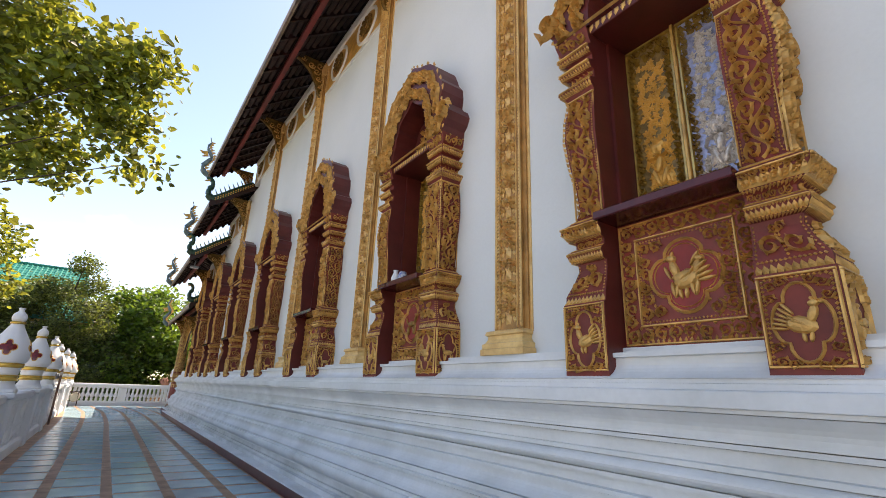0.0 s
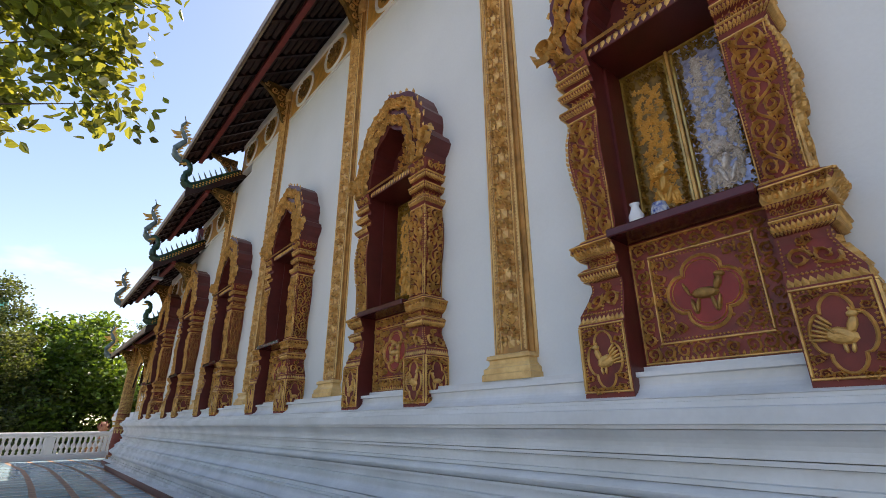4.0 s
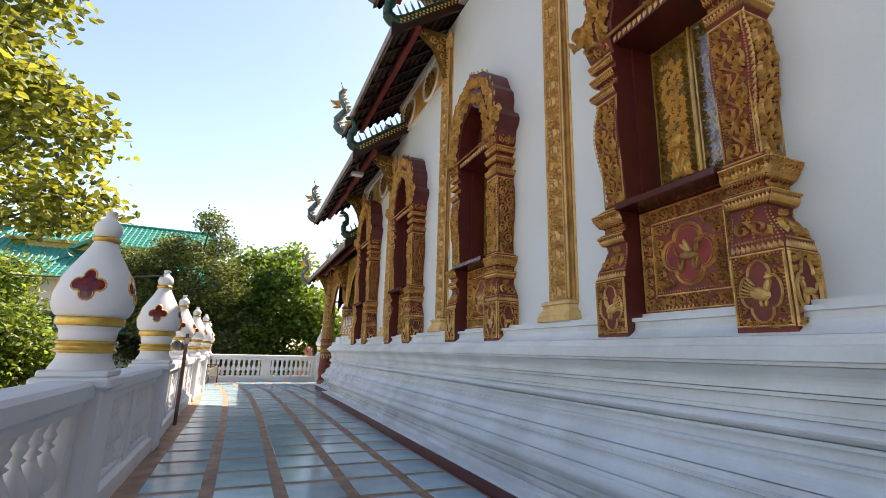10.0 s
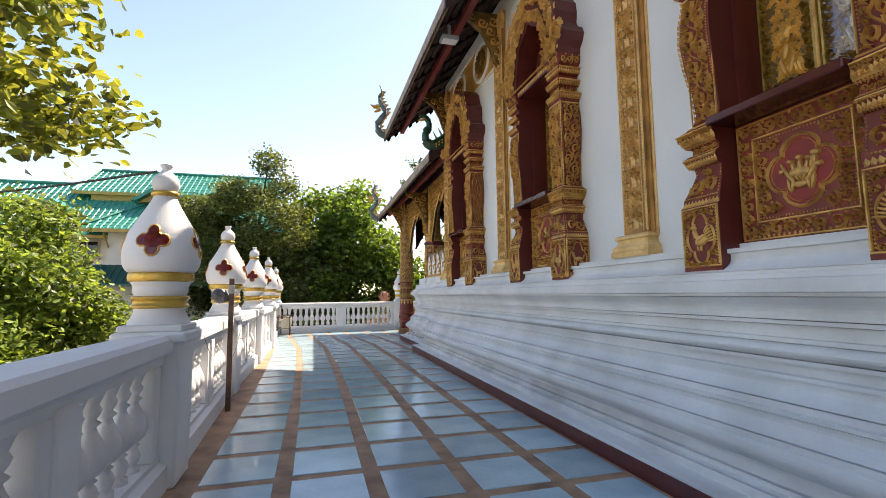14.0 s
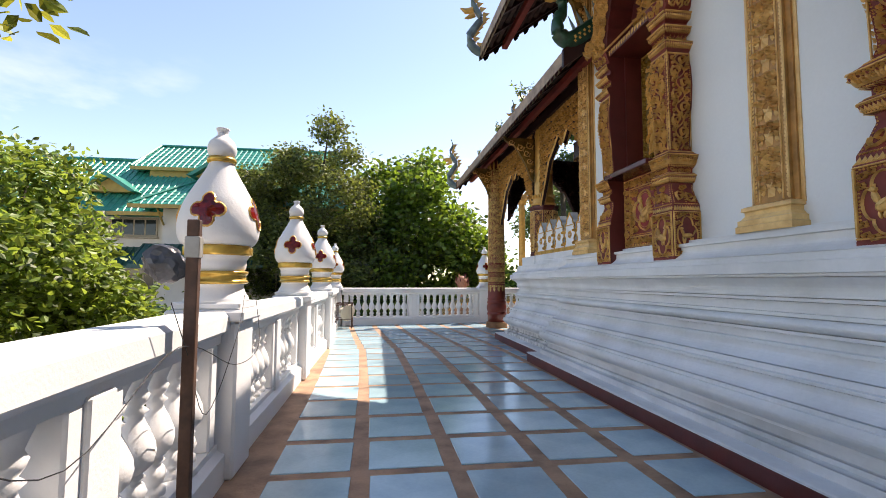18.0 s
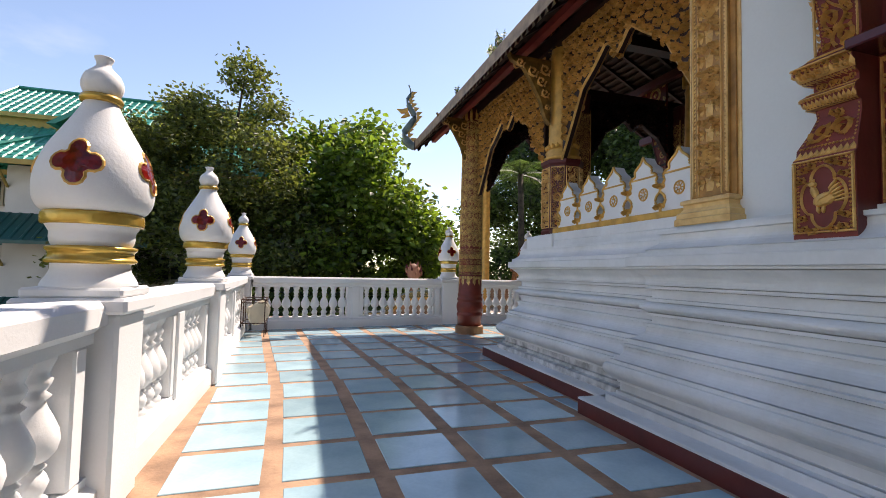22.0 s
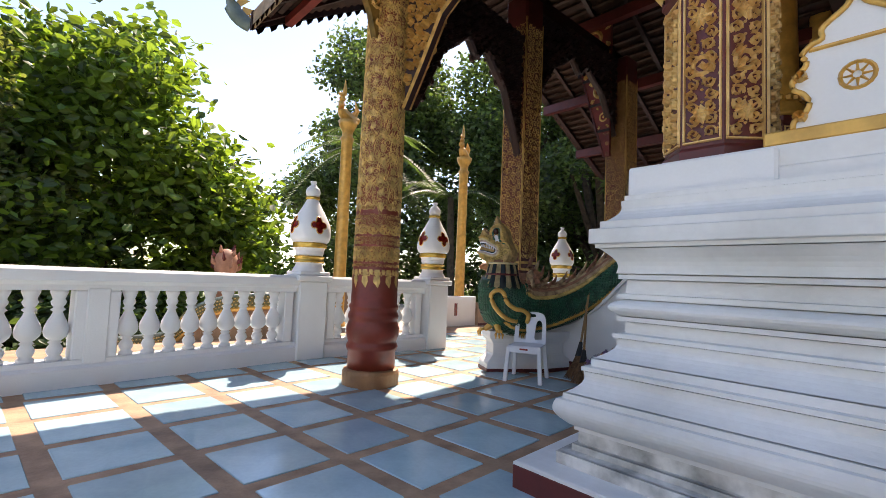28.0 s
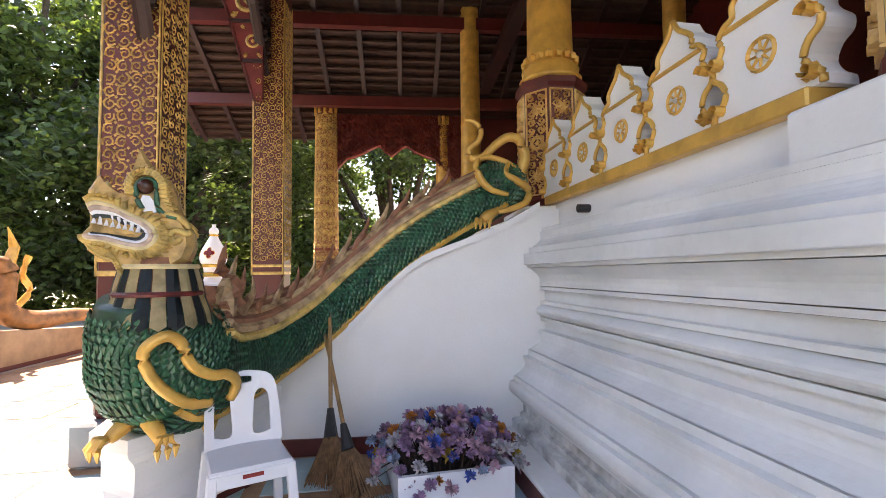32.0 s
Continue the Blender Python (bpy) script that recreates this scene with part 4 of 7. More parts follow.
    q.faces.new([q.verts.new((3.254, u, v)) for u, v in quatrefoil(cu, cv, .215, .22)])
    part("medallion_ground", q, "red", ap)
    return w


WINDOW = build_window()
KINDS = (3, 0, 3, 2, 1, 4, 1, 0)
for k, yl in enumerate(BAYS):
    w = WINDOW if k == 0 else copy_thing(WINDOW, pose(0, yl, 0))
    w.location = (0, yl, 0)
    R = Relief(lambda u, v, h: (3.253 - h, u, v))
    beast(R, -.795, 2.11, .17, KINDS[k], .03)
    R.mesh("medallion_beast", "gold", w, "gilded beast in relief on a red medallion")


# ---- pilasters ----
def build_pilaster(z1):
    p = thing("pilaster", (0, 0, 0), "gilded carved pilaster on a moulded base", "pilaster", "pilasters along the wall")
    prof = [(.0, LEDGE), (.0, LEDGE + .05), (.012, LEDGE + .06), (.012, LEDGE + .1), (.03, LEDGE + .11), (.05, LEDGE + .14), (.05, LEDGE + .17), (.03, LEDGE + .18), (.035, LEDGE + .21), (.06, LEDGE + .22)]
    part("pilaster_base", moulding([(o, z) for o, z in prof], 3.20, -.27, 3.6, .27), "pilgold", p, "gold painted moulded base")
    s = part("shaft", box(3.305, -.17, LEDGE + .2, 3.5, .17, z1), "pilground", p)
    part("shaft_step", box(3.332, -.215, LEDGE + .2, 3.5, .215, z1), "pilground", p)
    part("shaft_flank", box(3.35, -.245, LEDGE + .2, 3.5, .245, z1), "pilgold", p)
    R = Relief(lambda u, v, h: (3.303 - h, u, v))
    a, b = LEDGE + .24, z1 - .3
    R.bar(-.17, a, -.155, b, .012), R.bar(.155, a, .17, b, .012), R.bar(-.115, a, -.105, b, .01), R.bar(.105, a, .115, b, .01)
    n = int((b - a) / .035)
    for i in range(n):
        z = a + (i + .5) * .035
        R.leaf(-.15, z, 1.2, .03, .01), R.leaf(.15, z, 1.9, .03, .01)
    n = int((b - a) / .2)
    for i in range(n):
        z = a + (i + .5) * (b - a) / n
        if i % 3 == 1:
            for q, k in ((.066, .02), (.042, .016)):
                R.loop([(q * math.cos(6.283 * j / 16), z + q * math.sin(6.283 * j / 16)) for j in range(16)], k, .03)
            for j in range(8):
                R.leaf(.02 * math.cos(j * .785), z + .02 * math.sin(j * .785), j * .785, .026, .02)
            R.bead(0, z, .02, .036)
        else:
            R.leaf(0, z - .07, 1.57, .12, .026), R.leaf(-.004, z - .01, .75, .07, .022), R.leaf(.004, z - .01, 2.4, .07, .022)
        for u in (-1, 1):
            R.scroll(u * .066, z + .085, .04, u, .028, n=12), R.scroll(u * .07, z + .012, .03, -u, .026, n=10), R.scroll(u * .032, z + .1, .024, -u, .022, n=8)
            R.leaf(u * .085, z - .05, 1.57 + u * .5, .055, .022)
    R.mesh("pilaster_carving", "pilgold", s, "carved vine and rosettes")
    bm = bmesh.new()
    for i in range(5):
        y = -.2 + i * .1
        lathe([(.05, z1 - .3), (.055, z1 - .12), (.05, z1 - .08), (.02, z1 + .02), (.002, z1 + .06)], 6, bm, (3.3, y))
    part("petal_capital", bm, "pilgold", s)
    return p


TOPS = {0: 8.75, 1: 7.35, 2: 6.15}
P0 = {k: build_pilaster(TOPS[k]) for k in TOPS}
seen_kind = set()
for k, yl in enumerate(BAYS):
    yc = yl + .83
    kind = 0 if yc < 17.0 else 1 if yc < 18.5 else 1 if yc < 20.5 else 2
    q = P0[kind] if kind not in seen_kind else copy_thing(P0[kind], pose(0, yc, 0))
    seen_kind.add(kind)
    q.location = (0, yc, 0)

# eave frieze of gilded ovals between the pilasters
def frieze(y0, y1, z):
    f = thing("frieze_panel", (WALL_X, (y0 + y1) / 2, z), "gilt frieze with two round carved medallions under the eave", "frieze", "frieze panels under the eaves")
    part("frieze_board", box(-.012, -(y1 - y0) / 2, -.42, .1, (y1 - y0) / 2, .38), "goldpaint", f)
    for s in (-1, 1):
        c = s * (y1 - y0) / 4
        R = Relief(lambda u, v, h: (-.014 - h, c + u, v))
        o = [(.36 * math.cos(a * .2618), .3 * math.sin(a * .2618)) for a in range(24)]
        R.loop([(u * 1.15, v * 1.15) for u, v in o], .09, .03)
        R.mesh("white_ring", "white", f)
        R = Relief(lambda u, v, h: (-.03 - h, c + u, v))
        for i in range(10):
            a = i * .6283
            R.leaf(.05 * math.cos(a), .05 * math.sin(a), a, .22, .03), R.scroll(.2 * math.cos(a + .3), .17 * math.sin(a + .3), .06, 1, .02)
        R.mesh("rosette", "giltdark", f)
    part("frieze_rail", box(-.05, -(y1 - y0) / 2, .36, .1, (y1 - y0) / 2, .5), "white", f)
    part("frieze_sill", box(-.03, -(y1 - y0) / 2, -.47, .1, (y1 - y0) / 2, -.42), "white", f)


for k, yl in enumerate(BAYS):
    z = 8.3 if yl - .8 < 17.4 else 6.95 if yl - .8 < 20.7 else 5.8
    frieze(yl - 3.3 + .8 + .26, yl + .8 - .26, z)


def tube(pts, radii, n=8, bm=None, flat=1.0):
    """A rounded limb along a line of points."""
    bm = bm or bmesh.new()
    rings, up = [], Vector((0, 0, 1))
    P = [Vector(p) for p in pts]
    for i, p in enumerate(P):
        d = (P[min(i + 1, len(P) - 1)] - P[max(i - 1, 0)]).normalized()
        a = d.cross(up) if abs(d.z) < 0.95 else d.cross(Vector((0, 1, 0)))
        a.normalize()
        b = a.cross(d)
        r = radii[i] if not isinstance(radii, (int, float)) else radii
        rings.append([bm.verts.new(p + a * r * flat * math.cos(6.28319 * k / n) + b * r * math.sin(6.28319 * k / n)) for k in range(n)])
    for a, b in zip(rings, rings[1:]):
        for k in range(n):
            bm.faces.new((a[k], a[(k + 1) % n], b[(k + 1) % n], b[k]))
    bm.faces.new(rings[0][::-1]), bm.faces.new(rings[-1])
    return bm


def spline(keys, n=6):
    """A smooth line through the keys (tuples of any length)."""
    out = []
    for i in range(len(keys) - 1):
        p0, p1, p2, p3 = keys[max(i - 1, 0)], keys[i], keys[i + 1], keys[min(i + 2, len(keys) - 1)]
        for j in range(n):
            t = j / n
            out.append(tuple(0.5 * (2 * b + (c - a) * t + (2 * a - 5 * b + 4 * c - d) * t * t + (3 * b - a - 3 * c + d) * t ** 3) for a, b, c, d in zip(p0, p1, p2, p3)))
    out.append(tuple(keys[-1]))
    return out


# ---- balustrade ----
def bay(p0, p1, panels, each):
    """A balustrade bay between two posts."""
    p0, p1 = Vector((*p0, 0)), Vector((*p1, 0))
    L = (p1 - p0).length
    t = thing("balustrade", p0, "whitewashed cement balustrade with turned balusters", "balustrade", "balustrade bays round the terrace")
    t.rotation_euler = (0, 0, math.atan2(p1.y - p0.y, p1.x - p0.x))
    bm = prism([(-.15, 0), (.15, 0), (.15, .17), (.1, .2), (.1, .24), (-.1, .24), (-.1, .2), (-.15, .17)], 0, L, "x")
    part("bottom_rail", bm, "white", t)
    bm = prism([(-.1, .88), (-.1, .93), (-.13, .96), (-.155, .97), (-.155, 1.06), (-.13, 1.09), (.13, 1.09), (.155, 1.06), (.155, .97), (.13, .96), (.1, .93), (.1, .88)], 0, L, "x")
    part("top_rail", bm, "white", t)
    w = L / panels
    ref = None
    for i in range(panels):
        a, b = w * i + .12, w * (i + 1) - .12
        for x in (a, b):
            part("stile", box(x - .06, -.1, .24, x + .06, .1, .88, .012), "white", t)
        for j in range(each):
            x = a + .06 + (b - a - .12) * (j + .5) / each
            if ref is None:
                bm = lathe([(.064, .24), (.064, .27), (.044, .285), (.056, .305), (.066, .335), (.052, .372), (.038, .39), (.056, .405), (.038, .42), (.06, .435), (.086, .465), (.096, .505), (.09, .55), (.068, .605), (.046, .65), (.036, .68), (.058, .70), (.036, .72), (.052, .745), (.06, .77), (.046, .795), (.058, .83), (.068, .855), (.068, .88)], 12)
                o = ref = part("baluster", bm, "white", t, smooth=True)
            else:
                o = new("baluster", ref.data)
                o.parent = t
            o.location = (x, 0, 0)
    for i in range(panels - 1):
        part("mid_pier", box(w * (i + 1) - .09, -.12, .2, w * (i + 1) + .09, .12, .9, .01), "white", t)
    return t


BULB = [(.205, 1.53), (.235, 1.548), (.258, 1.59), (.266, 1.64), (.264, 1.70), (.25, 1.77), (.222, 1.85), (.18, 1.93), (.135, 2.01), (.098, 2.08), (.078, 2.13)]


def bulb_r(z):
    for (r0, a), (r1, b) in zip(BULB, BULB[1:]):
        if a <= z <= b:
            return r0 + (r1 - r0) * (z - a) / (b - a)
    return BULB[0][0] if z < 1.6 else BULB[-1][0]


def build_post():
    p = thing("balustrade_post", (0, 0, 0), "white balustrade post with a gold-ringed bulb finial and red cross flowers", "post", "posts of the balustrade")
    part("pier", box(-.2, -.2, 0, .2, .2, 1.02, .018), "white", p)
    part("pier_cap", box(-.245, -.245, 1.02, .245, .245, 1.1, .016), "white", p)
    part("cap_step", box(-.215, -.215, 1.1, .215, .215, 1.15, .012), "white", p)
    part("neck", lathe(spline([(.212, 1.15), (.205, 1.175), (.182, 1.215), (.172, 1.25), (.176, 1.275)], 3), 28), "white", p, smooth=True)
    part("gold_ring", lathe(spline([(.17, 1.268), (.196, 1.272), (.2, 1.288), (.188, 1.3), (.186, 1.325), (.2, 1.34), (.197, 1.356), (.17, 1.36)], 2), 28), "ringgold", p, "gold painted double ring", smooth=True)
    part("collar", lathe(spline([(.17, 1.355), (.18, 1.375), (.186, 1.4), (.186, 1.43), (.2, 1.455), (.208, 1.47)], 3), 28), "white", p, smooth=True)
    part("gold_band", lathe(spline([(.2, 1.465), (.222, 1.468), (.225, 1.49), (.225, 1.515), (.218, 1.532), (.19, 1.536)], 2), 28), "ringgold", p, "gold painted band", smooth=True)
    b = part("bulb", lathe(spline(BULB, 4), 36), "white", p, "white bulb with red cross flowers", smooth=True)
    part("top_ring", lathe([(.07, 2.122), (.094, 2.126), (.1, 2.145), (.094, 2.162), (.07, 2.166)], 24), "ringgold", p, "gold painted ring", smooth=True)
    part("tip", lathe(spline([(.07, 2.16), (.088, 2.185), (.098, 2.225), (.085, 2.275), (.052, 2.31), (.036, 2.33), (.036, 2.35), (.046, 2.375), (.038, 2.38)], 3), 20), "white", p, smooth=True)
    for k in range(4):
        a0 = k * math.pi / 2

        def on(u, v, h):
            z = 1.765 + v
            r = bulb_r(z) + h
            a = a0 + u / bulb_r(1.765)
            return (r * math.cos(a), r * math.sin(a), z)

        # four round lobes set on the axes
        pts = []
        for q in range(4):
            cx, cy = math.cos(q * math.pi / 2), math.sin(q * math.pi / 2)
            for i in range(8):
                g = q * math.pi / 2 - 1.9 + 3.8 * i / 7
                pts.append((.068 * cx + .043 * math.cos(g), .07 * cy + .046 * math.sin(g)))
        R = Relief(on)
        R.loop(pts, .018, .01)
        R.mesh("flower_rim", "goldpaint", b, "gold rim")
        bm = bmesh.new()
        c = bm.verts.new(on(0, 0, .004))
        ring = [bm.verts.new(on(u * .5, v * .5, .004)) for u, v in pts]
        ring2 = [bm.verts.new(on(u, v, .004)) for u, v in pts]
        for i in range(32):
            j = (i + 1) % 32
            bm.faces.new((c, ring[i], ring[j])), bm.faces.new((ring[i], ring2[i], ring2[j], ring[j]))
        part("flower", bm, "redflower", b, "red cross-shaped flower")
    return p


POST0 = build_post()
SIDE = [(-.84, 4.5), (-.84, 7.8), (-.84, 11.1), (-.83, 14.42), (-.83, 17.6), (-.91, 20.84), (-.90, 23.88), (-.87, 26.68), (-1.02, 31.2)]
FAR = [(3.62, 31.88), (5.75, 31.8)]
ALL = SIDE + FAR + [(12.9, 32.6), (9.6, 31.9)]
for i, q in enumerate(ALL):
    o = POST0 if i == 0 else copy_thing(POST0, pose(*q, 0))
    o.location = (*q, 0)
    o.scale = (1, 1, 1.01 if q[1] < 18 else 1.0)
for a, b in zip(SIDE, SIDE[1:]):
    bay((a[0], a[1] + .2), (b[0], b[1] - .2), 2, 5)
bay((-.8, 31.24), (3.42, 31.85), 2, 9)
bay((3.82, 31.88), (5.55, 31.81), 1, 7)
bay((9.8, 31.94), (12.7, 32.58), 2, 5)

# ---- tiled terrace: blue tiles in brown strips ----
def tiles():
    sizes = {}
    n = 0
    k = 0
    y = 22.68 - .66 * 44
    far = bmesh.new()
    while y < 33.2:
        drift = float(np.interp(y, (20, 23, 26, 28.8, 31), (0.0, -0.05, -0.15, -0.43, -0.63)))
        for c in range(-1, 20):
            x0 = .17 + .65 * c + drift
            x1 = x0 + .525
            lim = BASE_X if y < BASE_END - .5 else PORCH_X if y < PORCH_END - .5 else 13.0
            x1 = min(x1, lim - .06)
            if x1 - x0 < .12 or x0 > lim:
                continue
            w = round(x1 - x0, 3)
            if y > 6.0 and x0 < 7.2 and y < 32:
                if w not in sizes:
                    sizes[w] = box(-w / 2, -.275, -.01, w / 2, .275, .007, .004)
                    me = bpy.data.meshes.new("tile")
                    sizes[w].to_mesh(me)
                    me.materials.append(M["tile"])
                    sizes[w] = me
                o = new("tile", sizes[w])
                o.parent = floor
                turn = float(np.interp(y, (22, 24, 26.5, 28), (0, .02, .06, .088)))
                o.location = ((x0 + x1) / 2, y + .275 - (.02 if y > 25 else 0) + ((x0 + x1) / 2 - 2.4) * turn, 0)
                o.rotation_euler = (0, 0, turn)
                n += 1
            else:
                bx(far, x0, y, -.01, x1, y + .55, .007)
        y += .66
    t = part("far_tiles", far, "tile", floor, "blue glazed tiles further off")
    t["kind"] = "stuff"


# ---- roofs ----
def finial_naga(name, at, heading, s=1.0, z=0.0):
    """An upswept crested serpent finial; heading is the way that it leans, in degrees."""
    t = thing(name, at, "green and gold upswept serpent finial on the roof corner", "roof finial", "serpent finials on the roofs")
    t.rotation_euler, t.scale = (0, 0, radians(heading)), (s, s, s)
    keys = [(0, 0, -.05, .07), (.12, 0, .02, .08), (.2, 0, .18, .07), (.1, 0, .36, .06), (.02, 0, .5, .055), (.1, 0, .66, .05), (.16, 0, .8, .036), (.1, 0, .95, .026), (.14, 0, 1.1, .01)]
    q = spline(keys, 4)
    part("body", tube([p[:3] for p in q], [p[3] for p in q], 8, flat=.55), "spine", t, smooth=True)
    bm = bmesh.new()
    for i in range(3, len(q) - 4, 2):
        x, _, zz, r = q[i]
        vs = [bm.verts.new(v) for v in ((x - r * .8, -.012, zz - .05), (x - r * .8, .012, zz - .05), (x - r - .1, 0, zz + .06), (x - r * .8, 0, zz + .07))]
        for f in ((0, 1, 2), (1, 3, 2), (3, 0, 2)):
            bm.faces.new([vs[k] for k in f])
    part("crest", bm, "goldpaint", t)
    bm = bmesh.new()
    tube([(.14, 0, .62), (.26, 0, .6), (.34, 0, .64)], [.06, .045, .01], 6, bm, .6)
    tube([(.12, 0, .56), (.22, 0, .5), (.27, 0, .48)], [.05, .03, .008], 6, bm, .6)
    part("jaws", bm, "goldpaint", t)
    return t


def ridge_naga(x0, z0, y, length, slope):
    """A serpent lying down the near rake of a tier, spiny-backed, its head turned up at the eave."""
    t = thing("rake_serpent", (x0, y, z0), "green glazed spiny serpent lying down the roof edge", "roof ornament", "serpents on the roof edges")
    keys = [(length, 0, length * slope, .1), (length * .6, 0, length * slope * .6, .12), (length * .25, 0, length * slope * .22, .13), (.05, 0, .05, .13), (-.1, 0, .14, .12), (-.12, 0, .32, .1), (-.04, 0, .48, .085), (-.06, 0, .62, .075), (-.16, 0, .72, .06), (-.26, 0, .7, .03)]
    q = spline(keys, 4)
    part("body", tube([p[:3] for p in q], [p[3] for p in q], 8, flat=.8), "nagagreen", t, smooth=True)
    bm = bmesh.new()
    for i in range(9):
        d = length * (.12 + .1 * i)
        lathe([(.03, 0), (.022, .1), (.004, .2)], 5, bm, (d, 0))
    bm.verts.ensure_lookup_table()
    for i in range(9):
        d = length * (.12 + .1 * i)
        for v in bm.verts[i * 15:(i + 1) * 15]:
            v.co.z += d * slope + .1
            v.co.x -= (v.co.z - d * slope - .1) * .5
    part("spine_row", bm, "spine", t)["kind"] = "stuff"
    R = Relief(lambda u, v, h: (u, -.1 - h, v))
    for i in range(int(length / .07)):
        d = .1 + i * .07
        R.bead(d, d * slope - .01, .03, .012), R.bead(d, d * slope - .07, .026, .01)
    R.mesh("gilt_scales", "goldpaint", t)
    part("mouth", tube([(-.1, 0, .68), (-.22, 0, .62), (-.3, 0, .6)], [.05, .03, .01], 6), "goldpaint", t)
    return t


def roof_tier(ya, yb, xe, ze, slope, run, lean=0.0):
    t = thing("roof_tier", (xe, ya, ze), "tiled roof tier with dark red rafters under the eave", "roof", "roof tiers of the temple")
    L = yb - ya
    bm = bmesh.new()
    def pt(a, y, up):
        return (a, y + (lean * a if y > L / 2 else 0), a * slope + up)
    vs = [[bm.verts.new(pt(a, y, u)) for a in (0, run) for y in (0, L)] for u in (.09, .17)]
    lo, hi = vs
    bm.faces.new((lo[0], lo[1], lo[3], lo[2])), bm.faces.new((hi[0], hi[2], hi[3], hi[1]))
    bm.faces.new((lo[0], hi[0], hi[1], lo[1])), bm.faces.new((lo[2], lo[3], hi[3], hi[2])), bm.faces.new((lo[0], lo[2], hi[2], hi[0])), bm.faces.new((lo[1], hi[1], hi[3], lo[3]))
    part("deck", bm, "rooftile", t, "brown tiled deck")
    r0 = None
    n = int(L / .62)
    for i in range(n + 1):
        y = .06 + (L - .12) * i / n
        b = bmesh.new()
        bx(b, 0.05, -.035, -.02, run, .035, .085)
        for v in b.verts:
            v.co.z += v.co.x * slope
        if r0 is None:
            o = r0 = part("rafter", b, "redwood", t)
        else:
            b.free()
            o = new("rafter", r0.data)
            o.parent = t
        o.location = (0, y, 0)
    bm = bmesh.new()
    a = .12
    while a < run:
        bx(bm, a, .02, a * slope + .055, a + .07, L - .02 + lean * a, a * slope + .088 + .03)
        a += .15
    part("tile_underside", bm, "batten", t, "rows of roof tiles on battens seen from below")["kind"] = "stuff"
    part("eave_beam", box(.42, 0, .42 * slope - .13, .52, L, .42 * slope - .02), "boardred", t)
    bm = prism([(-.02, -.04), (.03, -.04), (.03, .17), (-.02, .17)], 0, L, "y")
    part("fascia", bm, "eavetrim", t, "pale eave board")
    bm = bmesh.new()
    nn = int(L / .16)
    for i in range(nn):
        y = L * (i + .5) / nn
        vs = [bm.verts.new(p) for p in ((-.025, y - .07, -.03), (-.025, y + .07, -.03), (-.025, y + .04, -.09), (-.025, y, -.12), (-.025, y - .04, -.09))]
        bm.faces.new(vs)
    bmesh.ops.solidify(bm, geom=bm.faces[:], thickness=.012)
    part("eave_fringe", bm, "boardred", t)["kind"] = "stuff"
    bm = bmesh.new()
    nn = int(run / .2)
    for i in range(nn):
        a = run * (i + .5) / nn
        y = L + lean * a
        vs = [bm.verts.new(p) for p in ((a - .09, y, a * slope - .02), (a + .09, y, a * slope + .03), (a + .04, y, a * slope - .1), (a - .02, y, a * slope - .16))]
        bm.faces.new(vs)
    bmesh.ops.solidify(bm, geom=bm.faces[:], thickness=.012)
    part("gable_fringe", bm, "redwood", t)["kind"] = "stuff"
    for y in (0, L):
        bb = bmesh.new()
        vs = bx(bb, -.03, y - .03, -.06, run, y + .03, .2)
        for v in vs:
            v.co.y += lean * v.co.x if y else 0
            v.co.z += v.co.x * slope
        part("bargeboard", bb, "redwood", t)
    return t


SL = .74
for (ya, yb, xe, ze, wt) in TIERS:
    roof_tier(ya, yb, xe, ze, SL, 5.5 if ya < 0 else 4.2)
roof_tier(23.4, 32.2, 2.78, 4.38, .72, 4.9, .36)
for y, x, z in ((17.95, 1.98, 8.15), (21.3, 2.1, 6.82), (25.8, 2.12, 5.6)):
    finial_naga("roof_finial", (x + .02, y - .02, z + .12), 180, 1.25)
finial_naga("roof_finial", (2.8, 32.35, 4.5), 165, 1.4)
finial_naga("roof_finial", (4.2, 30.2, 5.62), 180, .9)
for y, x, z in ((16.95, 2.1, 6.82), (19.75, 2.12, 5.6), (23.4, 2.78, 4.45)):
    ridge_naga(x + .02, z + .2, y, 1.2, SL)
# small plants rooted in the roof tiles
def roof_plant(at, s, seed):
    rng = random.Random(seed)
    t = thing("roof_plant", at, "small green plant growing on the roof tiles", "plant", "plants on the roof tiles")
    b, lv = bmesh.new(), Relief(lambda u, v, h: (u, v, h))
    for i in range(9):
        d = Vector((rng.gauss(0, .35), rng.gauss(0, .35), 1)).normalized() * s * rng.uniform(.5, 1)
        tube([(0, 0, -.03), d * .5 + Vector((rng.gauss(0, .02), 0, 0)), d], [.006, .005, .002], 4, b)
        for k in range(14):
            p = d * rng.uniform(.35, 1.05)
            a = Vector((rng.gauss(0, 1), rng.gauss(0, 1), rng.gauss(.2, .6))).normalized() * s * .17
            e = a.orthogonal().normalized() * s * .05
            n0 = len(lv.v)
            lv.v += [tuple(p), tuple(p + a * .5 + e), tuple(p + a), tuple(p + a * .5 - e)]
            lv.f.append((n0, n0 + 1, n0 + 2, n0 + 3))
    part("stem", b, "bark", t)
    lv.mesh("foliage", "leaf", t)


for k, (y, a, q) in enumerate(((27.2, .1, .3), (27.9, .25, .42), (29.1, .05, .2), (25.6, .15, .5), (26.1, .3, .36))):
    roof_plant((2.78 + a, y, 4.38 + .72 * a + .17), q, 40 + k)


